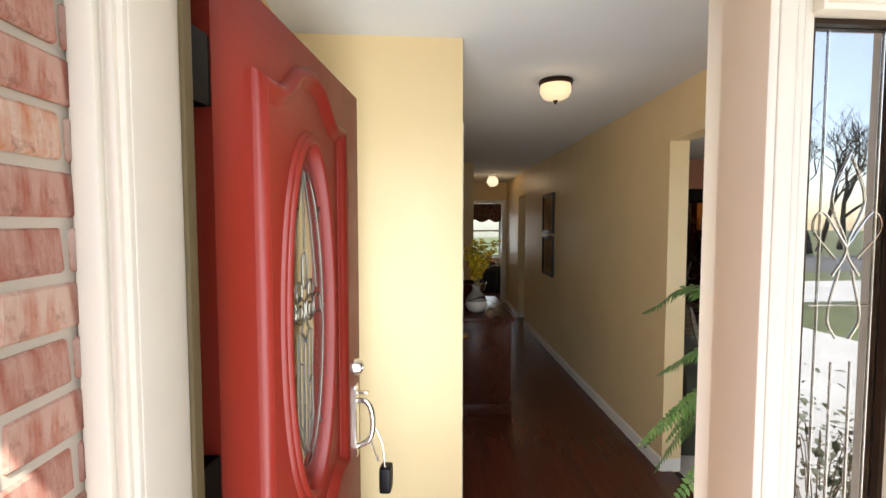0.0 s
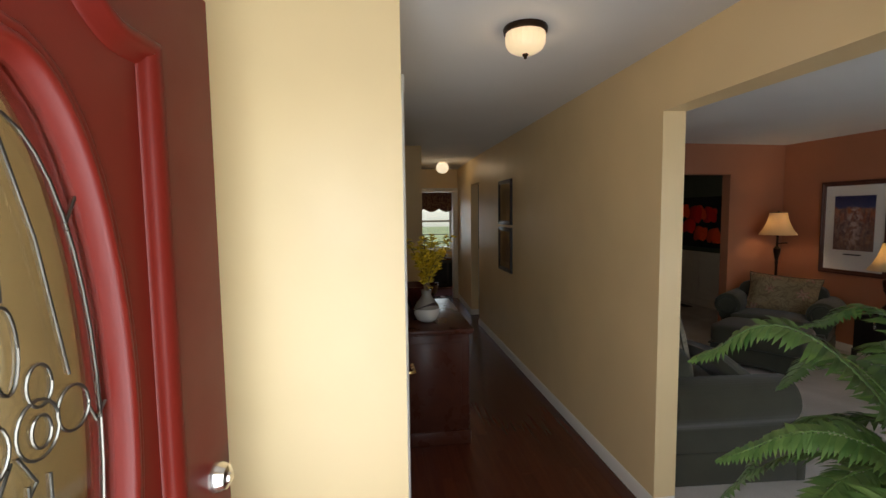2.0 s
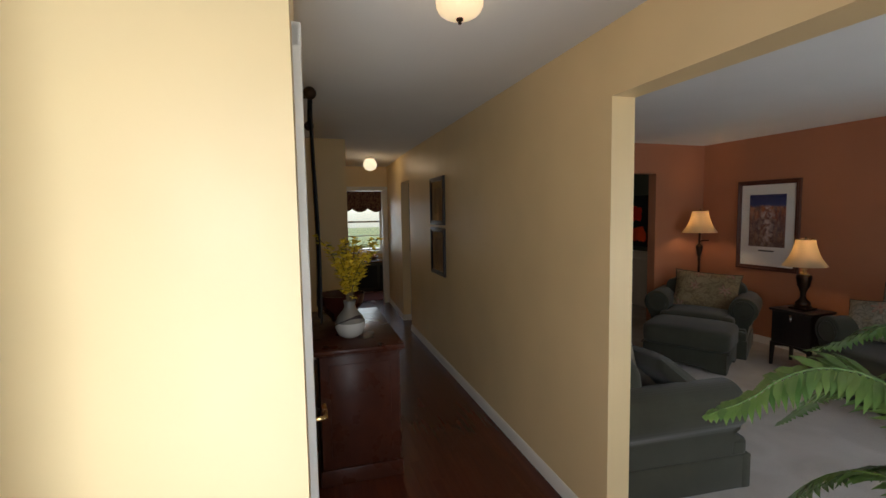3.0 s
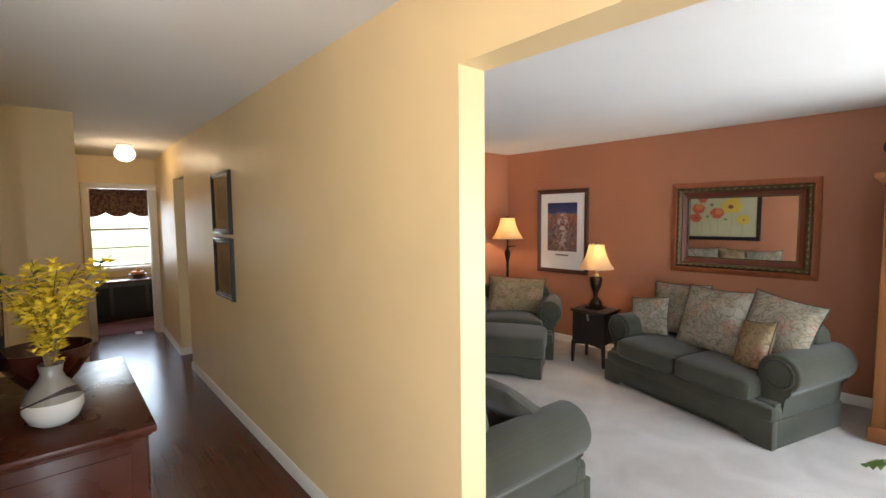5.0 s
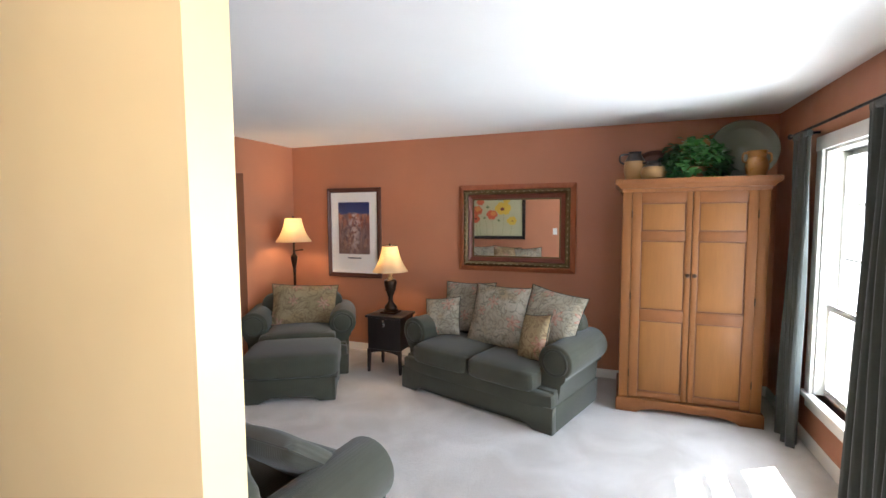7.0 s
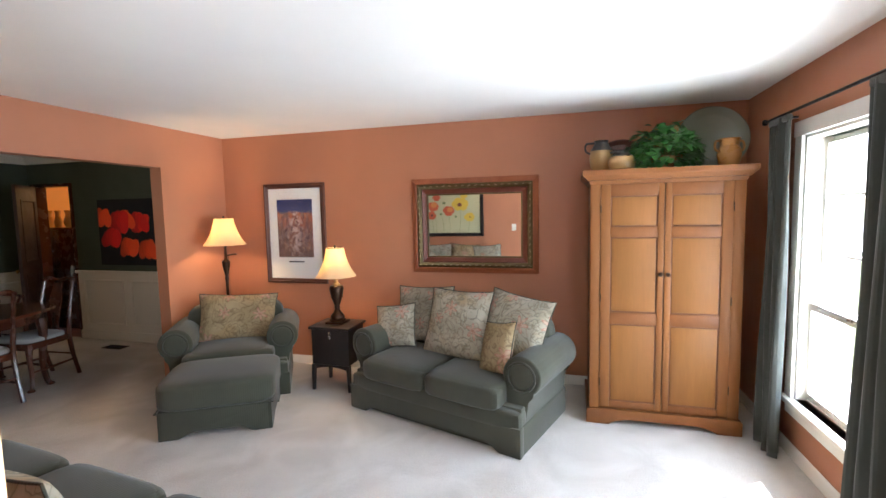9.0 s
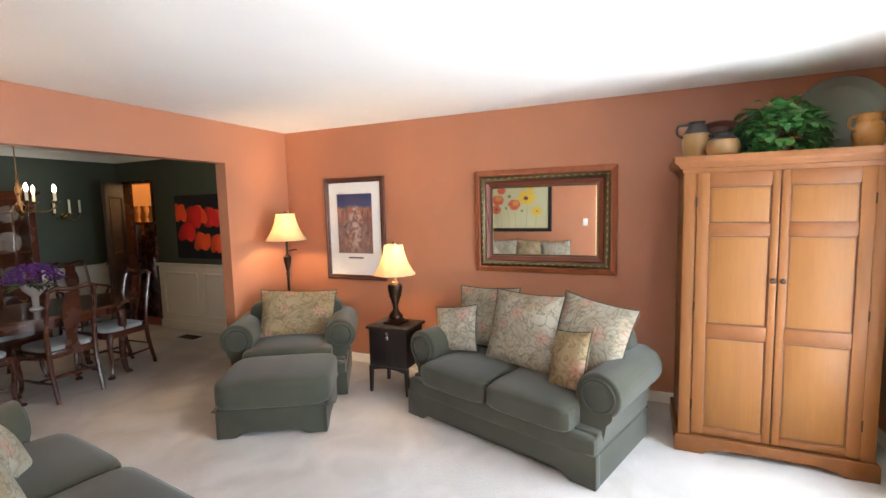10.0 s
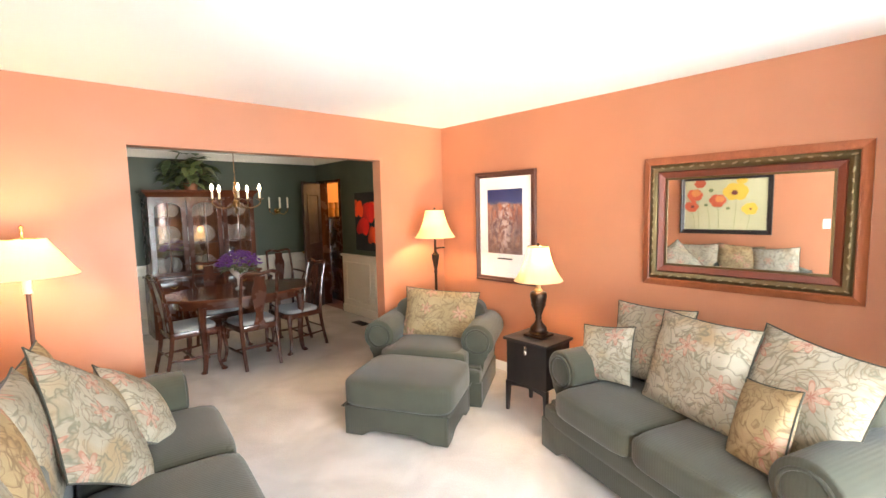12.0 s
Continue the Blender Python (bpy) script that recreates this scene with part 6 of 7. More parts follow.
fv = base("flower_bowl", pose(3.80, 7.22, 0.75), "purple silk flowers in a low glass bowl on the table", "flowers")
part("bowl", lathe([(0, 0), (0.05, 0.0), (0.055, 0.01), (0.025, 0.03), (0.028, 0.12), (0.09, 0.19), (0.10, 0.23), (0.095, 0.23), (0.08, 0.19), (0, 0.14)], 24), M["china"], fv)
rnd = random.Random(9)
bm, bg = bmesh.new(), bmesh.new()
for i in range(230):
    a, e, k = rnd.uniform(0, 2 * math.pi), rnd.uniform(0.05, 1.4), rnd.uniform(0.7, 1.0)
    c0 = Vector((0.24 * k * math.cos(a) * math.cos(e), 0.20 * k * math.sin(a) * math.cos(e), 0.25 + 0.17 * k * math.sin(e)))
    for j in range(5):
        b = 2 * math.pi * j / 5 + i
        d = Vector((math.cos(b), math.sin(b), 0.6)) + Vector((math.cos(a), math.sin(a), 0.4)) * 0.6
        leaf(bm, c0, d, Vector((0, 0, 1)), 0.026, 0.030, 0.2)
for i in range(40):
    a = rnd.uniform(0, 2 * math.pi)
    leaf(bg, Vector((0.12 * math.cos(a), 0.12 * math.sin(a), rnd.uniform(0.20, 0.28))), Vector((math.cos(a), math.sin(a), rnd.uniform(-0.4, 0.5))), Vector((0, 0, 1)), 0.04, 0.10)
    tube([(0, 0, 0.1), (0.12 * math.cos(a), 0.12 * math.sin(a), 0.26)], 0.003, 4, bg)
part("blossoms", bm, M["petal_purple"], fv, "purple and violet petals", sharp=60)
part("leaves", bg, M["silk_leaf"], fv, sharp=60)

# chandelier
cd = base("chandelier", pose(3.97, 7.70, 0), "brass five-arm candle chandelier, lit, hanging over the table", "chandelier")
part("chain", tube([(0, 0, 2.02), (0, 0, CEIL)], 0.005, 6), M["aged_brass"], cd)
part("canopy", lathe([(0.055, CEIL), (0.05, CEIL - 0.02), (0.015, CEIL - 0.035), (0, CEIL - 0.035)], 20), M["aged_brass"], cd)
part("column", lathe([(0, 1.57), (0.012, 1.585), (0.022, 1.61), (0.010, 1.635), (0.035, 1.665), (0.045, 1.70), (0.03, 1.74), (0.014, 1.77), (0.022, 1.83), (0.028, 1.88), (0.012, 1.95), (0.008, 2.02), (0, 2.03)], 20), M["aged_brass"], cd)
for i in range(5):
    a = 2 * math.pi * i / 5 - 0.52
    ca, sa = math.cos(a), math.sin(a)
    arm_ = part("branch", tube(smooth_path([(0.03 * ca, 0.03 * sa, 1.70), (0.10 * ca, 0.10 * sa, 1.655), (0.20 * ca, 0.20 * sa, 1.655), (0.27 * ca, 0.27 * sa, 1.70), (0.27 * ca, 0.27 * sa, 1.745)]), 0.0075, 8), M["aged_brass"], cd)
    at = (0.27 * ca, 0.27 * sa, 0)
    part("drip_cup", lathe([(0, 1.735), (0.02, 1.74), (0.042, 1.755), (0.044, 1.762), (0.02, 1.755), (0, 1.755)], 16, at=at), M["aged_brass"], arm_)
    part("candle", lathe([(0.013, 1.755), (0.013, 1.85), (0, 1.852)], 12, at=at), M["candle"], arm_)
    b_ = part("bulb", lathe([(0.008, 1.85), (0.016, 1.875), (0.017, 1.89), (0.009, 1.92), (0, 1.935)], 12, at=at), M["bulb"], arm_)
    b_.visible_shadow = False

# china cabinet
CX0, CX1, CY, CT = 3.22, 4.52, 8.665, 1.90
cw = CX1 - CX0
cc = base("china_cabinet", pose((CX0 + CX1) / 2, CY, 0), "tall mahogany china cabinet with three arched glass doors", "china cabinet")
part("lower_body", box(-cw / 2 - 0.03, cw / 2 + 0.03, -0.04, 0.42, 0.0, 0.75, 0.006), M["mahogany"], cc)
part("worktop", box(-cw / 2 - 0.05, cw / 2 + 0.05, -0.06, 0.42, 0.75, 0.785, 0.008), M["mahogany_x"], cc)
for i in range(3):
    x0 = -cw / 2 + i * cw / 3
    d = part("drawer", box(x0 + 0.015, x0 + cw / 3 - 0.015, -0.052, -0.035, 0.58, 0.72, 0.006), M["mahogany"], cc)
    part("pull", tube(smooth_path([(x0 + cw / 6 - 0.04, -0.052, 0.655), (x0 + cw / 6, -0.075, 0.635), (x0 + cw / 6 + 0.04, -0.052, 0.655)]), 0.004, 6), M["brass"], d)
    d = part("cupboard_door", box(x0 + 0.015, x0 + cw / 3 - 0.015, -0.052, -0.035, 0.08, 0.56, 0.006), M["mahogany"], cc)
    part("panel", box(x0 + 0.075, x0 + cw / 3 - 0.075, -0.058, -0.045, 0.15, 0.49, 0.006), M["mahogany"], d)
bm = bmesh.new()
box(-cw / 2, -cw / 2 + 0.025, 0.0, 0.40, 0.785, CT - 0.06, 0.003, 2, bm)
box(cw / 2 - 0.025, cw / 2, 0.0, 0.40, 0.785, CT - 0.06, 0.003, 2, bm)
box(-cw / 2, cw / 2, 0.385, 0.42, 0.785, CT - 0.06, 0.003, 2, bm)
box(-cw / 2, cw / 2, 0.0, 0.40, CT - 0.08, CT - 0.06, 0.003, 2, bm)
part("upper_body", bm, M["mahogany"], cc)
part("crown", sweep([(-cw / 2, 0.0), (cw / 2, 0.0), (cw / 2, 0.36), (-cw / 2, 0.36)], [(0, CT - 0.09), (0.012, CT - 0.075), (0.02, CT - 0.05), (0.05, CT - 0.025), (0.055, CT), (-0.2, CT), (-0.2, CT - 0.02)]), M["mahogany_x"], cc)
for z in (1.18, 1.53):
    part("shelf", box(-cw / 2 + 0.03, cw / 2 - 0.03, 0.05, 0.38, z, z + 0.012), M["mahogany"], cc)
for i in range(3):
    x0, x1 = -cw / 2 + i * cw / 3 + 0.005, -cw / 2 + (i + 1) * cw / 3 - 0.005
    xm, hw_ = (x0 + x1) / 2, (x1 - x0) / 2
    iw = hw_ - 0.058
    zt = CT - 0.16
    inner_ = [(xm - iw, 0.84), (xm + iw, 0.84)] + [(xm + iw * math.cos(a), zt - 0.09 + 0.09 * math.sin(a)) for a in [math.pi * k / 12 for k in range(13)]]
    outer_ = [(x0, 0.79), (x1, 0.79)] + [(x1 + (x0 - x1) * k / 12, CT - 0.09) for k in range(13)]
    bm = bmesh.new()
    L0 = [[bm.verts.new((u, y, v)) for u, v in inner_] for y in (-0.014, 0.008)]
    L1 = [[bm.verts.new((u, y, v)) for u, v in outer_] for y in (-0.014, 0.008)]
    k = len(inner_)
    for j in range(k):
        q = (j + 1) % k
        bm.faces.new((L0[0][j], L0[0][q], L1[0][q], L1[0][j]))
        bm.faces.new((L0[1][j], L1[1][j], L1[1][q], L0[1][q]))
        bm.faces.new((L0[0][j], L0[1][j], L0[1][q], L0[0][q]))
        bm.faces.new((L1[0][j], L1[0][q], L1[1][q], L1[1][j]))
    dr = part("glass_door", bm, M["mahogany"], cc)
    part("muntin", box(xm - 0.007, xm + 0.007, -0.012, 0.004, 0.84, zt, 0.002), M["mahogany"], dr)
    part("muntin", box(xm - iw, xm + iw, -0.011, 0.003, 1.20, 1.216, 0.002), M["mahogany"], dr)
    g = part("pane", box(xm - iw - 0.01, xm + iw + 0.01, -0.003, 0.0, 0.83, zt + 0.01), M["cabinet_glass"], dr)
    g.visible_shadow = False
    part("knob", lathe([(0, -0.03), (0.01, -0.028), (0.008, -0.014)], 10, at=(x1 - 0.02, 0, 1.2)), M["brass"], dr)
# china on its shelves
for i in range(3):
    xm = (CX0 + CX1) / 2 - cw / 2 + (i + 0.5) * cw / 3
    for z, r in ((0.785, 0.115), (1.192, 0.12), (1.542, 0.12)):
        for dx in (-0.085, 0.085):
            pl_ = tagged(link_mesh("china_plate", upright(lathe([(0, 0.006), (r * 0.6, 0.006), (r * 0.7, 0.014), (r, 0.020), (r, 0.016), (r * 0.6, 0.0), (0, 0.0)], 28), pose(0, 0, r * 0.98 + 0.003, 80)), M["china"]), "white china plate standing upright in the cabinet", "plate", "china in the cabinet")
            pl_.matrix_basis = pose(xm + dx * 0.9, CY + 0.31, z)
        if r < 0.118 or i != 1:
            gb = tagged(link_mesh("goblet", lathe([(0, 0), (0.03, 0), (0.028, 0.004), (0.005, 0.01), (0.005, 0.07), (0.028, 0.10), (0.033, 0.14), (0.030, 0.15), (0.028, 0.145), (0.024, 0.10), (0, 0.08)], 18), M["china"]), "small pale goblet in the cabinet", "goblet", "china in the cabinet")
            gb.matrix_basis = pose(xm, CY + 0.15, z)
bush("silk_plant", pose(3.78, 8.88, CT + 0.0), 0.23, 0.20, 0.52, 130, (0.115, 0.23), M["silk_leaf"], "broad-leaved silk plant on top of the china cabinet", "plant", 12, False)

# sconce on the green wall
sc = base("wall_sconce", pose(5.03, 9.1, 1.60), "brass wall sconce with three white candles", "sconce")
part("back_plate", upright(lathe([(0, 0.02), (0.03, 0.018), (0.04, 0.008), (0.045, 0.0)], 18), FACE), M["brass"], sc)
for s in (-1, 0, 1):
    a_ = part("branch", tube(smooth_path([(0, -0.02, -0.01), (s * 0.07, -0.09, -0.05), (s * 0.14, -0.12 + abs(s) * 0.03, 0.0), (s * 0.145, -0.12 + abs(s) * 0.03, 0.03)]) if s else smooth_path([(0, -0.02, 0.0), (0, -0.11, -0.03), (0, -0.14, 0.03)]), 0.006, 6), M["brass"], sc)
    yy = -0.14 if not s else -0.09
    part("drip_cup", lathe([(0, 0.03), (0.03, 0.04), (0.03, 0.046), (0, 0.042)], 14, at=(s * 0.145, yy, 0)), M["brass"], a_)
    part("candle", lathe([(0.013, 0.042), (0.013, 0.21), (0.003, 0.214), (0, 0.222)], 12, at=(s * 0.145, yy, 0)), M["candle"], a_)

# open dark door to the side room, with a shelf and glasses beyond
DD = tagged(base("door_2", pose(5.70, 8.985, 0.01, 0, 0, 221), "dark brown panelled door standing open into the dining room", "door"), kind="structure")
part("leaf", box(0, 0.66, 0, 0.036, 0, 2.03, 0.004), M["dark_door"], DD)
for z0, z1 in ((0.2, 0.9), (1.05, 1.85)):
    for y, s in ((-0.0, -1), (0.036, 1)):
        m_ = sweep(rect(0.11, 0.55, z0, z1), [(0, 0), (0.0, 0.008), (-0.02, 0.012), (-0.03, 0.004), (-0.03, 0)])
        m_.transform(Matrix.Translation((0, y, 0)) @ (FACE if s < 0 else Matrix.Scale(-1, 4, (0, 1, 0)) @ FACE))
        part("panel_moulding", m_, M["dark_door"], DD)
part("door_knob", upright(lathe([(0, 0.05), (0.024, 0.045), (0.024, 0.03), (0.008, 0.02), (0.02, 0.0)], 14), Matrix.Translation((0.60, 0, 0.95)) @ FACE), M["brass"], DD)
bm = bmesh.new()
box(5.70, 5.88, 8.305, 8.332, 0.0, 2.05, 0.004, 2, bm)
box(5.70, 5.88, 8.998, 9.025, 0.0, 2.05, 0.004, 2, bm)
box(5.70, 5.88, 8.305, 9.025, 2.035, 2.075, 0.004, 2, bm)
structure("door_casing_2", bm, M["mahogany"], "dark stained casing of the side-room doorway", "door frame")
hu = base("hutch", pose(6.32, 9.27, 0), "dark wooden hutch with glassware in the side room", "hutch")
part("body", box(-0.25, 0.25, -0.5, 0.45, 0, 1.45, 0.006), M["mahogany"], hu)
part("top", box(-0.28, 0.28, -0.53, 0.48, 1.45, 1.48, 0.006), M["mahogany_x"], hu)
for k, (yy, rr) in enumerate(((-0.35, 0.06), (-0.15, 0.075), (0.08, 0.05), (0.28, 0.07))):
    gv = tagged(link_mesh("glass_vase", lathe([(0, 0), (rr * 0.7, 0), (rr, 0.08), (rr * 0.6, 0.18), (rr * 0.8, 0.25), (rr * 0.75, 0.25), (rr * 0.5, 0.18), (0, 0.02)], 18), M["stoneware_gold"]), "amber vase on the hutch", "vase", "vases on the hutch")
    gv.matrix_basis = pose(6.24, 9.27 + yy, 1.48)


# ---- hall ----
def hall_west(y, off=0.0, z=0.0):
    return Matrix.Translation((hall_west_x(y) + off, y, z)) @ pose(0, 0, 0, 0, 0, -HANG)


dr = tagged(base("door_3", hall_west(2.74), "closed brown wooden closet door with brass hinges", "door"), kind="structure")
part("leaf", box(-0.045, -0.008, -0.345, 0.345, 0.008, 2.045, 0.003), M["closet_door"], dr)
part("lever_rose", upright(lathe([(0, 0.012), (0.024, 0.01), (0.026, 0.0)], 18), Matrix.Translation((-0.008, -0.28, 0.98)) @ pose(0, 0, 0, 0, 90, 0)), M["brass"], dr)
part("lever", tube(smooth_path([(0.0, -0.28, 0.98), (0.045, -0.28, 0.98), (0.052, -0.25, 0.978), (0.050, -0.17, 0.975)]), 0.008, 8), M["brass"], dr)
for z in (0.25, 1.05, 1.78):
    hg = part("hinge", tube([(0.006, 0.35, z - 0.045), (0.006, 0.35, z + 0.045)], 0.008, 10), M["brass"], dr, "polished brass hinge")
    part("hinge_leaf", box(-0.007, 0.0, 0.30, 0.35, z - 0.045, z + 0.045), M["brass"], hg)
bm = bmesh.new()
for y0, y1 in ((-0.42, -0.352), (0.352, 0.42)):
    box(-0.06, 0.022, y0, y1, 0.0, 2.11, 0.006, 2, bm)
box(-0.06, 0.024, -0.42, 0.42, 2.048, 2.115, 0.006, 2, bm)
ob = structure("door_casing_3", bm, M["white"], "white casing round the closet door", "door frame")
ob.matrix_basis = hall_west(2.74)
bm = bmesh.new()
for x0, x1 in ((1.05, 1.135), (1.795, 1.88)):
    box(x0, x1, 9.035, 9.19, 0.0, 2.02, 0.006, 2, bm)
box(1.05, 1.88, 9.035, 9.19, 2.015, 2.09, 0.006, 2, bm)
structure("door_casing_4", bm, M["white"], "white casing of the kitchen doorway", "door frame")

cs = base("hall_console", hall_west(4.235, 0.02), "dark polished wooden console chest in the hall", "console")
part("body", box(0.035, 0.50, -0.53, 0.53, 0.10, 0.80, 0.004), M["console"], cs)
part("top", box(0.0, 0.535, -0.57, 0.57, 0.80, 0.83, 0.008), M["console"], cs)
part("top_moulding", box(0.015, 0.52, -0.55, 0.55, 0.785, 0.80, 0.005), M["console"], cs)
part("plinth", box(0.02, 0.515, -0.545, 0.545, 0.0, 0.10, 0.008), M["console"], cs)
part("side_panel", box(0.09, 0.45, -0.535, -0.528, 0.17, 0.73, 0.003), M["console"], cs)
for i in range(2):
    for j in range(3):
        z0 = 0.12 + 0.225 * j
        d = part("drawer", box(0.498, 0.512, -0.51 + 0.52 * i, -0.01 + 0.51 * i, z0, z0 + 0.205, 0.005), M["console"], cs)
        part("pull", tube([(0.512, -0.30 + 0.52 * i, z0 + 0.10), (0.53, -0.26 + 0.52 * i, z0 + 0.095), (0.512, -0.22 + 0.52 * i, z0 + 0.10)], 0.005, 6), M["brass"], d)

VX, VY = 0.50, 3.93
vs = base("flower_vase", pose(VX, VY, 0.83), "round white vase with dark swirl, yellow forsythia branches", "vase")
prof = [(0.045, 0.0), (0.075, 0.02), (0.095, 0.065), (0.093, 0.10), (0.075, 0.14), (0.045, 0.175), (0.034, 0.20), (0.040, 0.235)]
part("body", lathe([(0, 0)] + prof[:4], 28), M["vase_white"], vs)
bm = bmesh.new()


def vase_r(z):
    for (r0, z0), (r1, z1) in zip(prof, prof[1:]):
        if z <= z1:
            return r0 + (r1 - r0) * (z - z0) / (z1 - z0)
    return prof[-1][0]


bands = []
for i in range(48):
    a = 2 * math.pi * i / 48
    zc = 0.098 + 0.040 * math.cos(a + 1.1)
    hw_ = 0.010 + 0.007 * math.cos(a - 0.6)
    bands.append([bm.verts.new(((vase_r(z) + 0.0022) * math.cos(a), (vase_r(z) + 0.0022) * math.sin(a), z)) for z in (zc - hw_, zc - hw_ / 3, zc + hw_ / 3, zc + hw_)])
for i in range(48):
    p0, p1 = bands[i], bands[(i + 1) % 48]
    for j in range(3):
        bm.faces.new((p0[j], p1[j], p1[j + 1], p0[j + 1]))
part("swirl", bm, M["vase_dark"], vs, "dark glazed slanting band")
part("shoulder", lathe([(0.093, 0.10), (0.0755, 0.14), (0.045, 0.175), (0.034, 0.20), (0.040, 0.235), (0.035, 0.235), (0.030, 0.20), (0, 0.18)], 28), M["vase_grey"], vs)
rnd = random.Random(17)
for i in range(22):
    a, sp, hh = rnd.uniform(0, 2 * math.pi), rnd.uniform(0.06, 0.30), rnd.uniform(0.26, 0.52)
    sp *= 0.75 if math.cos(a) < -0.3 else 1.0
    end = Vector((sp * math.cos(a), sp * math.sin(a), 0.2 + hh * 0.88))
    pts = smooth_path([(0, 0, 0.12), (0.2 * end.x, 0.2 * end.y, 0.2 + hh * 0.35), (0.6 * end.x, 0.6 * end.y, 0.2 + hh * 0.7), end], 5)
    br = part("branch", tube(pts, [0.0035 - 0.0022 * k / len(pts) for k in range(len(pts))], 5), M["stem"], vs)
    bm = bmesh.new()
    for k in range(30):
        t = rnd.uniform(0.30, 1.0)
        p = pts[int(t * (len(pts) - 1))] + Vector((rnd.uniform(-0.024, 0.024), rnd.uniform(-0.024, 0.024), rnd.uniform(-0.02, 0.02)))
        tilt = Vector((rnd.uniform(-1, 1), rnd.uniform(-1, 1), rnd.uniform(-0.3, 1)))
        for j in range(4):
            b = math.pi / 2 * j + k
            leaf(bm, p, Vector((math.cos(b), math.sin(b), 0.3)) + tilt * 0.6, Vector((0, 0, 1)), 0.020, 0.030, 0.2)
    part("blossoms", bm, M["petal_yellow"], br, "small yellow blossoms", sharp=60)
    if i % 2 == 0:
        bm = bmesh.new()
        for k in range(6):
            p = pts[int(rnd.uniform(0.3, 0.9) * (len(pts) - 1))]
            b = rnd.uniform(0, 6.28)
            leaf(bm, p, Vector((math.cos(b), math.sin(b), 0.4)), Vector((0, 0, 1)), 0.02, 0.05, 0.2)
        part("leaves", bm, M["silk_leaf"], br, sharp=60)
bw = base("wooden_bowl", pose(0.50, 4.42, 0.83), "large dark red lacquered bowl on the console", "bowl")
part("bowl", lathe([(0, 0), (0.07, 0), (0.075, 0.02), (0.12, 0.07), (0.165, 0.14), (0.175, 0.20), (0.17, 0.20), (0.155, 0.14), (0.10, 0.06), (0, 0.03)], 36), M["bowl_red"], bw)

# wall hanging on its rod
wh = base("wall_hanging", hall_west(4.22, 0.06), "long gold woven wall hanging with shade-black near side on an iron rod", "wall hanging")
part("rod", tube([(0, -0.46, 2.29), (0, 0.46, 2.29)], 0.010, 10), M["bronze"], wh)
for s in (-1, 1):
    fin = lathe([(0, -0.035), (0.02, -0.03), (0.034, -0.012), (0.037, 0.006), (0.030, 0.024), (0.014, 0.036), (0, 0.04)], 20)
    part("finial", upright(fin, Matrix.Translation((0, s * 0.485, 2.29)) @ pose(0, 0, 0, -90 * s)), M["bronze"], wh, "ribbed iron ball finial")
    part("bracket", box(-0.06, 0.0, s * 0.42 - 0.006, s * 0.42 + 0.006, 2.275, 2.29, 0.002), M["bronze"], wh)
bm = bmesh.new()
nu, nv = 40, 20
grid = [[bm.verts.new((0.012 + 0.010 * math.sin(14 * i / nu) * (0.4 + 0.6 * (1 - j / nv)) + 0.008 * math.sin(5 * j / nv), -0.40 + 0.80 * i / nu, 0.95 + 1.34 * j / nv)) for j in range(nv + 1)] for i in range(nu + 1)]
for i in range(nu):
    for j in range(nv):
        f = bm.faces.new((grid[i][j], grid[i + 1][j], grid[i + 1][j + 1], grid[i][j + 1]))
        # Near third left black, standing in for the shade behind the hanging.
        f.material_index = 1 if 12 < i < 38 and 1 < j < 18 else 0
n = Nodes("gold_weave", (0.3, 0.17, 0.05), 0.85)
n.color(n.ramp(n.noise(11, 3, None, 0.5, 1.4), [(0.35, (0.05, 0.025, 0.012)), (0.45, (0.36, 0.20, 0.05)), (0.6, (0.42, 0.25, 0.08)), (0.66, (0.10, 0.04, 0.02))]))
n.bump(n.noise(300, 2), 0.4, 0.001)
cl = part("cloth", bm, [M["tissue"], n.m], wh, "gold leaf pattern in black edging, near third blackened as shade")
so = cl.modifiers.new("thickness", "SOLIDIFY")
so.thickness = 0.006
for i in range(7):
    y = -0.36 + 0.12 * i
    part("loop", box(-0.012, 0.016, y - 0.02, y + 0.02, 2.26, 2.305, 0.004), M["tissue"], wh)

# kitchen at the end of the hall
wk = tagged(base("window_4", pose(1.69, 11.0, 0.80), "bright kitchen window with glazing bars above a bench", "window"), kind="structure")
part("window_frame", upright(sweep(rect(-0.47, 0.47, 0.0, 1.28), [(-0.01, 0.0), (-0.01, 0.02), (0.07, 0.02), (0.07, 0.0)]), FACE), M["white"], wk)
part("sash", upright(sweep(rect(-0.43, 0.43, 0.04, 1.24), [(0, -0.05), (0, -0.02), (0.045, -0.02), (0.045, -0.05)]), FACE), M["white"], wk)
for z in (0.33, 0.64, 0.95):
    part("glazing_bar", box(-0.43, 0.43, 0.022, 0.045, z - (0.02 if z == 0.64 else 0.01), z + (0.02 if z == 0.64 else 0.01), 0.003), M["white"], wk)
part("window_sill", box(-0.55, 0.55, -0.07, 0.02, -0.04, 0.0, 0.006), M["white"], wk)
g = part("pane", box(-0.44, 0.44, 0.035, 0.039, 0.03, 1.25), M["glass"], wk)
g.visible_shadow = False
vl = base("valance", pose(1.69, 10.96, 1.70), "scalloped burgundy valance over the kitchen window", "valance")
bm = bmesh.new()
cols = []
for i in range(49):
    u = i / 48
    dip = 0.07 * abs(math.sin(3 * math.pi * u))
    cols.append([bm.verts.new((-0.52 + 1.04 * u, 0.012 * math.sin(40 * u), z)) for z in (0.0 - dip + 0.02, 0.2, 0.40)])
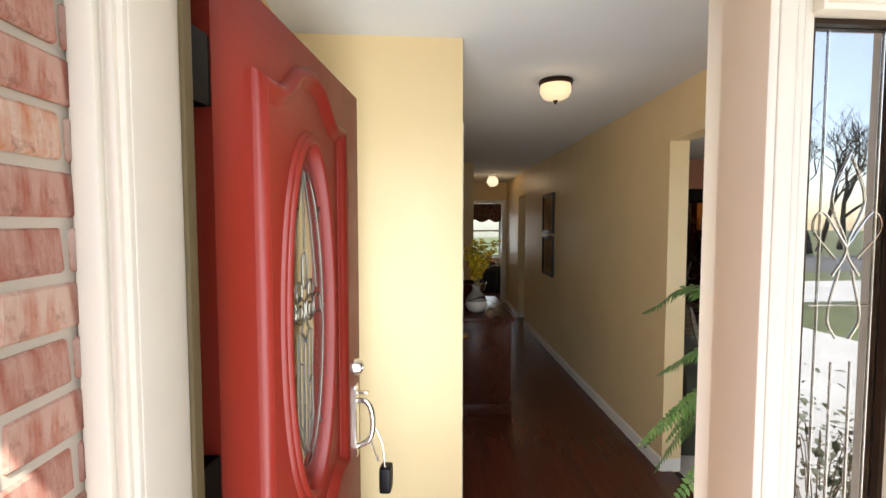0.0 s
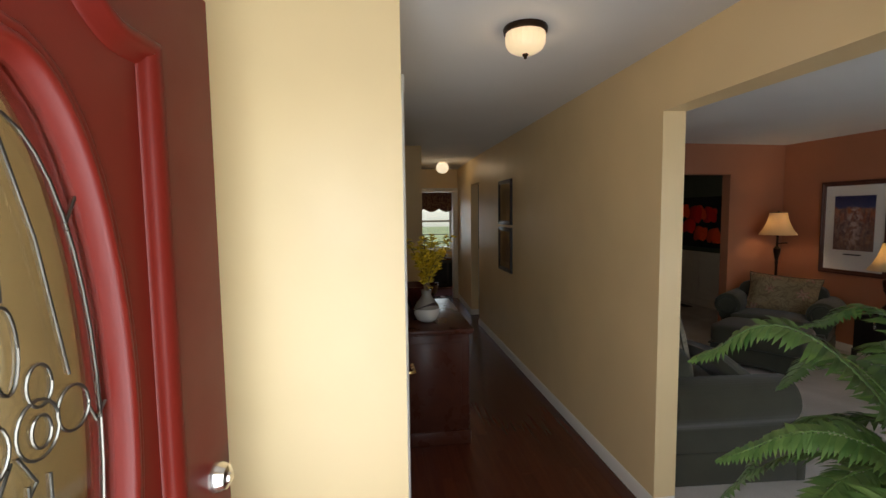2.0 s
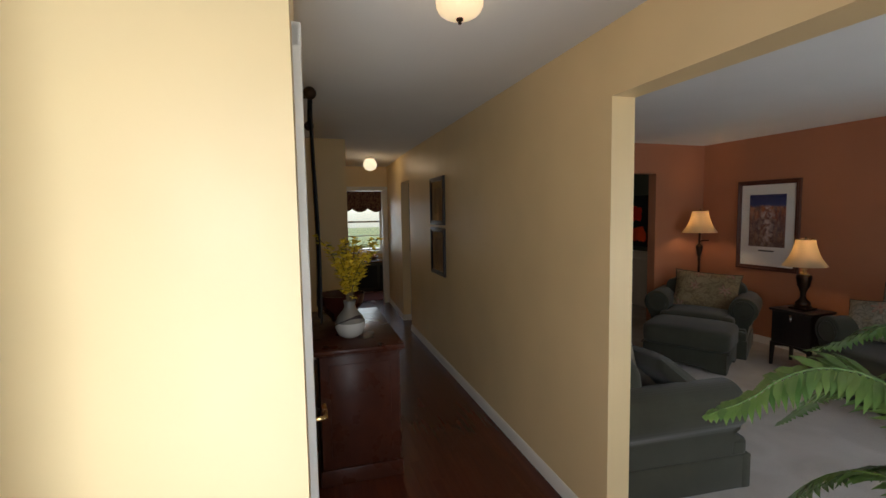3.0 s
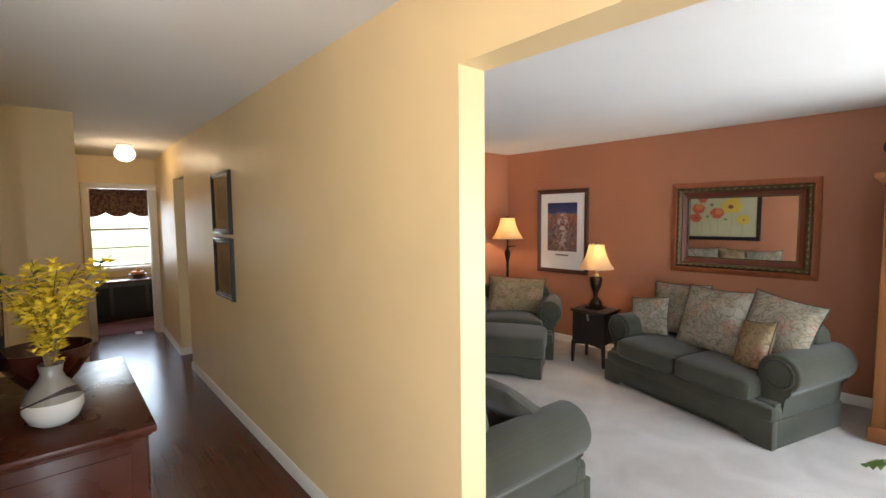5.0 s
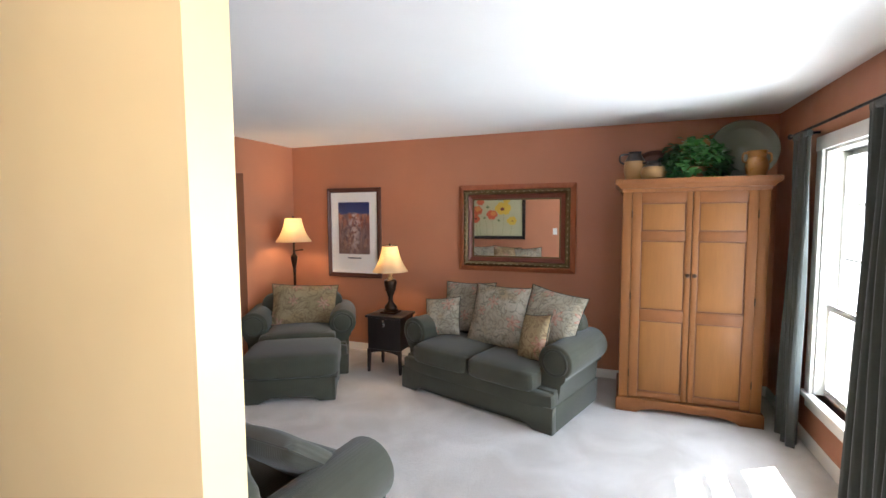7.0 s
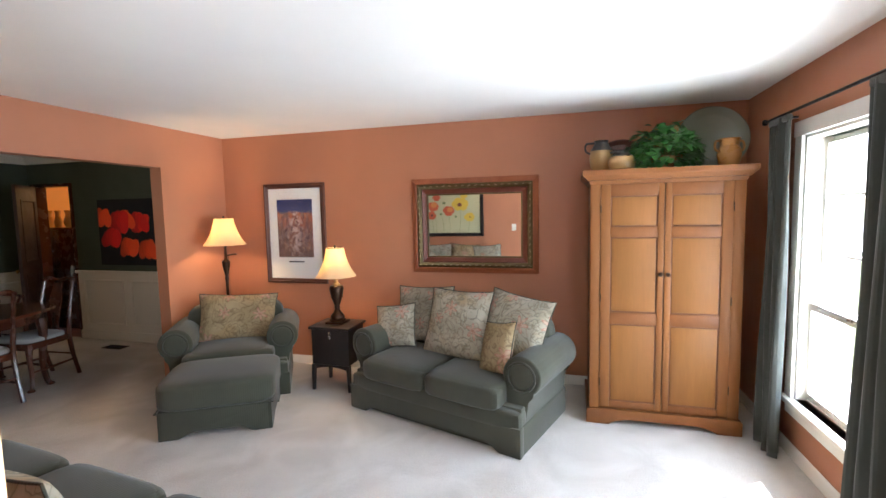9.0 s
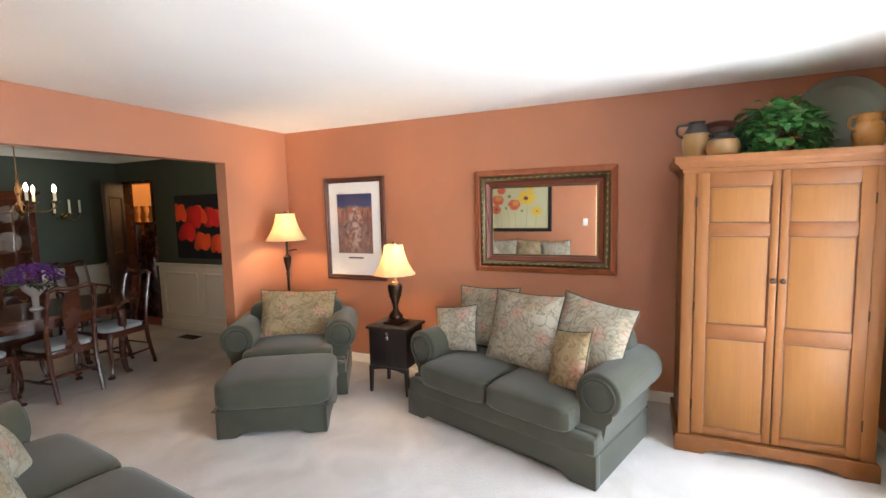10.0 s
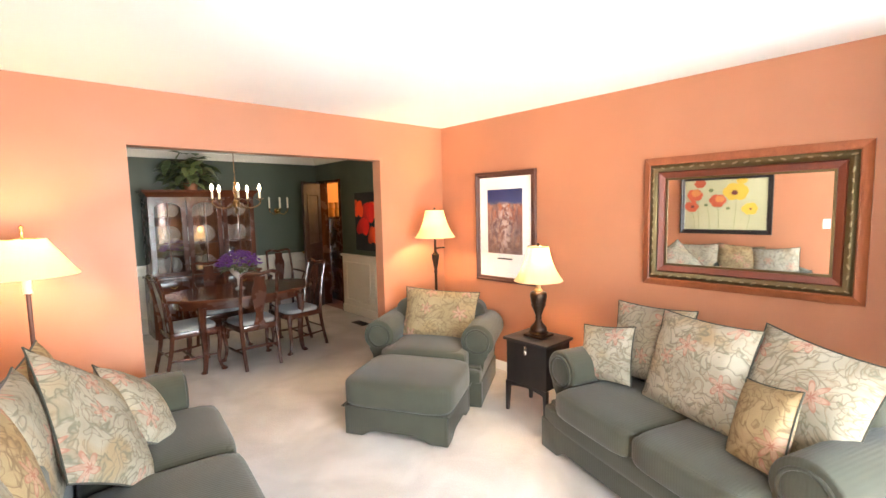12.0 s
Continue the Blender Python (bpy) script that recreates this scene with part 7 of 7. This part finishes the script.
for a, b in zip(cols, cols[1:]):
    for j in range(2):
        bm.faces.new((a[j], b[j], b[j + 1], a[j + 1]))
n = Nodes("burgundy_print", (0.12, 0.04, 0.03), 0.9)
n.color(n.ramp(n.noise(22, 3), [(0.4, (0.09, 0.025, 0.02)), (0.6, (0.20, 0.10, 0.05))]))
cl = part("cloth", bm, n.m, vl, sharp=70)
so = cl.modifiers.new("thickness", "SOLIDIFY")
so.thickness = 0.005
part("rod", tube([(-0.55, 0, 0.405), (0.55, 0, 0.405)], 0.010, 8), M["bronze"], vl)
bn = base("window_bench", pose(1.7, 10.62, 0), "dark wooden bench cabinet under the kitchen window", "bench")
part("body", box(-0.75, 0.75, -0.28, 0.36, 0.0, 0.60, 0.006), M["black_wood"], bn)
part("seat", box(-0.78, 0.78, -0.31, 0.36, 0.60, 0.64, 0.008), M["mahogany_x"], bn)
for i in range(3):
    part("panel", box(-0.70 + 0.48 * i, -0.27 + 0.48 * i, -0.29, -0.275, 0.08, 0.54, 0.005), M["tissue"], bn)
fb = base("fruit_bowl", pose(1.85, 10.55, 0.64), "low bowl heaped with orange fruit on the bench", "bowl")
part("bowl", lathe([(0, 0), (0.05, 0), (0.10, 0.03), (0.14, 0.07), (0.135, 0.07), (0.09, 0.035), (0, 0.02)], 24), M["frame_brown"], fb)
rnd = random.Random(2)
om = flat("orange_fruit", (0.55, 0.20, 0.04), 0.4)
for i in range(7):
    a = 2 * math.pi * i / 6
    part("fruit", puffy(0.075, 0.075, 0.07, 2.1, 6, at=(0.065 * math.cos(a) * (i < 6), 0.065 * math.sin(a) * (i < 6), 0.085 if i < 6 else 0.13)), om, fb)
rg = structure("kitchen_rug", box(0.95, 2.6, 9.35, 10.2, -0.002, 0.008, 0.003), flat("dark_red_rug", (0.10, 0.025, 0.03), 0.95), "dark red rug on the kitchen floor", "rug")

# ---- fern on its stand ----
FX, FY = 1.16, 1.23
st = base("plant_stand", pose(FX, FY, 0), "dark turned wooden plant stand", "plant stand")
part("top", lathe([(0, 0.745), (0.15, 0.745), (0.155, 0.76), (0.15, 0.775), (0, 0.775)], 28), M["mahogany_x"], st)
part("column", lathe([(0.03, 0.10), (0.045, 0.16), (0.03, 0.24), (0.025, 0.40), (0.04, 0.55), (0.025, 0.66), (0.05, 0.745)], 20), M["mahogany"], st)
for i in range(3):
    a = 2 * math.pi * i / 3
    part("foot", tube(smooth_path([(0.02 * math.cos(a), 0.02 * math.sin(a), 0.16), (0.11 * math.cos(a), 0.11 * math.sin(a), 0.10), (0.19 * math.cos(a), 0.19 * math.sin(a), 0.016)]), [0.022] * 6 + [0.016] * 7, 8), M["mahogany"], st)
fe = base("boston_fern", pose(FX, FY, 0.775), "lush green fern with arching fronds in a pot", "fern")
part("pot", lathe([(0, 0), (0.09, 0), (0.125, 0.18), (0.14, 0.19), (0.14, 0.21), (0.125, 0.21), (0.115, 0.18), (0, 0.17)], 28), M["terracotta"], fe)
rnd = random.Random(31)


def frond(ln, rise, droop, seed):
    """A frond in the x, z plane: it climbs, arches over and hangs; leaflets in pairs along its rib."""
    r2 = random.Random(seed)
    pts = [Vector((ln * t * (0.94 - 0.10 * t), 0.03 * math.sin(3 * t + seed), rise * math.sin(min(1, t * 1.15) * math.pi * 0.62) - droop * t ** 2.6)) for t in [i / 20 for i in range(21)]]
    bm = tube(pts, [0.0032 - 0.0024 * i / 20 for i in range(21)], 5)
    m_ = 56
    for i in range(3, m_ + 1):
        t = i / m_
        f = t * 20
        k = min(19, int(f))
        p = pts[k].lerp(pts[k + 1], f - k)
        d = (pts[k + 1] - pts[k]).normalized()
        w = 0.074 * (min(1, t * 3.2)) * (1 - t ** 3) ** 0.8 + 0.010
        for s in (-1, 1):
            out = Vector((0, s, 0)) + d * 0.42 + Vector((0, 0, r2.uniform(-0.32, 0.05)))
            leaf(bm, p, out, d.cross(Vector((0, s, 0))) * s, ln * 0.018 + 0.005, w * r2.uniform(0.86, 1.1), 0.05, True)
    return bm


protos = []
for k, (ln, ri, dr_) in enumerate(((0.62, 0.36, 0.22), (0.66, 0.30, 0.42), (0.55, 0.46, 0.10), (0.58, 0.16, 0.42), (0.50, 0.22, 0.30))):
    protos.append((ln, ri, dr_, k))
meshes = []
for ln, ri, dr_, k in protos:
    bm = frond(ln, ri, dr_, k)
    me = bpy.data.meshes.new("frond")
    bm.to_mesh(me)
    bm.free()
    me.materials.append(M["fern"])
    me.polygons.foreach_set("use_smooth", [True] * len(me.polygons))
    meshes.append(me)
spots = [(137, 0), (165, 1), (110, 1), (75, 0), (52, 2), (195, 0), (150, 3), (120, 3), (92, 4), (30, 1), (10, 0), (230, 1), (260, 0), (290, 1), (320, 0), (345, 1), (60, 3), (0, 3), (210, 3), (245, 4), (305, 3), (100, 2), (170, 4), (142, 4), (128, 2), (82, 3), (185, 3), (40, 4), (275, 2), (20, 2)]
for az, k in spots:
    f = new("frond", meshes[k])
    f.parent = fe
    s = rnd.uniform(0.85, 1.1)
    f.matrix_basis = Matrix.Translation((0.03 * math.cos(radians(az)), 0.03 * math.sin(radians(az)), 0.19)) @ pose(0, 0, 0, rnd.uniform(-22, 22), rnd.uniform(-8, 6), az + rnd.uniform(-9, 9)) @ Matrix.Scale(s, 4)


# ---- outside ----
def bare_tree(x, y, h, seed):
    r3 = random.Random(seed)
    t = base("tree", pose(x, y, -0.16), "bare grey tree without leaves on the lawn", "tree", "trees across the street")
    trunk, crown = bmesh.new(), bmesh.new()

    def grow(bm, p, d, ln, r, depth):
        q = [p]
        for i in range(3):
            d = (d + Vector((r3.uniform(-0.18, 0.18), r3.uniform(-0.18, 0.18), r3.uniform(-0.02, 0.12)))).normalized()
            q.append(q[-1] + d * ln / 3)
        tube(q, [r, r * 0.88, r * 0.76, r * 0.64], 6 if depth < 2 else 4, bm, caps=depth == 0)
        if depth >= 5:
            return
        for i in range(r3.choice((2, 3, 3)) if depth else 4):
            at = q[r3.choice((2, 3, 3))]
            side = Vector((r3.uniform(-1, 1), r3.uniform(-1, 1), r3.uniform(0.0, 0.7))).normalized()
            grow(crown, at, (d * 0.75 + side * 0.75).normalized(), ln * r3.uniform(0.62, 0.82), r * r3.uniform(0.45, 0.62), depth + 1)

    grow(trunk, Vector((0, 0, 0)), Vector((0, 0, 1)), h * 0.22, h * 0.013, 0)
    part("trunk", trunk, M["bark"], t)
    part("branches", crown, M["bark"], t)


for x, y, h, sd in ((18.5, -23.5, 12, 1), (26.0, -25.5, 13, 2), (17.5, -25, 13, 3), (24, -24, 14, 4), (6.5, -24.5, 12, 5), (30, -28, 15, 6), (33.0, -24.0, 12, 7), (-3, -26, 13, 8), (-14, -25, 12, 9)):
    bare_tree(x, y, h, sd)
for x, y, r, h, k, sd in ((1.85, -0.5, 0.5, 0.95, 800, 1), (2.6, -0.7, 0.42, 0.70, 420, 2), (3.4, -0.75, 0.42, 0.70, 420, 3)):
    bush("shrub", pose(x, y, -0.12), r, r * 0.95, h, k, (0.03, 0.05), M["shrub"], "low clipped shrub beside the entrance walk", "shrub", 60 + sd, False)

# ---- small pieces: bricks and floorboards ----
wb = structure("wall_porch", box(-0.62, -0.5055, -0.62, 0.70, -0.16, 2.45), M["mortar"], "brick porch wall beside the entrance with pale mortar", "wall")
brick_me = []
for w in (0.194, 0.092):
    bm = box(-0.009, 0.009, -w / 2, w / 2, -0.0278, 0.0278, 0.004, 1)
    for v in bm.verts:
        v.co += Vector((noise.noise(v.co * 40) * 0.002, noise.noise(v.co * 31) * 0.002, noise.noise(v.co * 23) * 0.0015))
    me = bpy.data.meshes.new("brick")
    bm.to_mesh(me)
    bm.free()
    me.materials.append(M["brick"])
    brick_me.append(me)
rnd = random.Random(5)
for row in range(38):
    z = -0.12 + row * 0.0675
    y = 0.60 - (0.102 if row % 2 else 0.0)
    if row % 2:
        b = new("brick", brick_me[1])
        b.parent = wb
        b.matrix_basis = pose(-0.509 + rnd.uniform(-0.002, 0.002), 0.653, z, 0, rnd.uniform(-1, 1), 0)
    while y > -0.55:
        b = new("brick", brick_me[0])
        b.parent = wb
        b.matrix_basis = pose(-0.509 + rnd.uniform(-0.002, 0.002), y, z, rnd.uniform(-0.4, 0.4), rnd.uniform(-1, 1), rnd.uniform(-0.5, 0.5))
        y -= 0.204
hf = tagged(base("hardwood_floor", pose(0, 0, 0), "glossy dark cherry floorboards running along the hall", "floor"), kind="structure")
plank_me = []
for k, ln in enumerate((0.78, 1.02, 1.26)):
    bm = box(-0.0409, 0.0409, -ln / 2 + 0.0003, ln / 2 - 0.0003, -0.008, 0.0, 0.0004, 1)
    me = bpy.data.meshes.new("plank")
    bm.to_mesh(me)
    bm.free()
    me.materials.append(M["plank"])
    plank_me.append((me, ln))
rnd = random.Random(6)
for i in range(28):
    x = -0.60 + i * 0.0822
    y = 0.72
    end = 9.10 if x > 0.15 else 2.15
    while y < end:
        me, ln = plank_me[rnd.randrange(3)]
        yc = y + ln / 2
        xw = x + HALL_SKEW * (yc - 2.1) * (1 if yc > 2.1 else 0)
        if -0.62 < xw < hall_x(max(yc, 1.0)) + 0.10 + (0.3 if yc > 7.3 else 0) and yc < end + 0.3:
            b = new("plank", me)
            b.parent = hf
            b.matrix_basis = pose(x + HALL_SKEW * (yc - 2.1), yc, 0.0, 0, 0, -HANG)
        y += ln
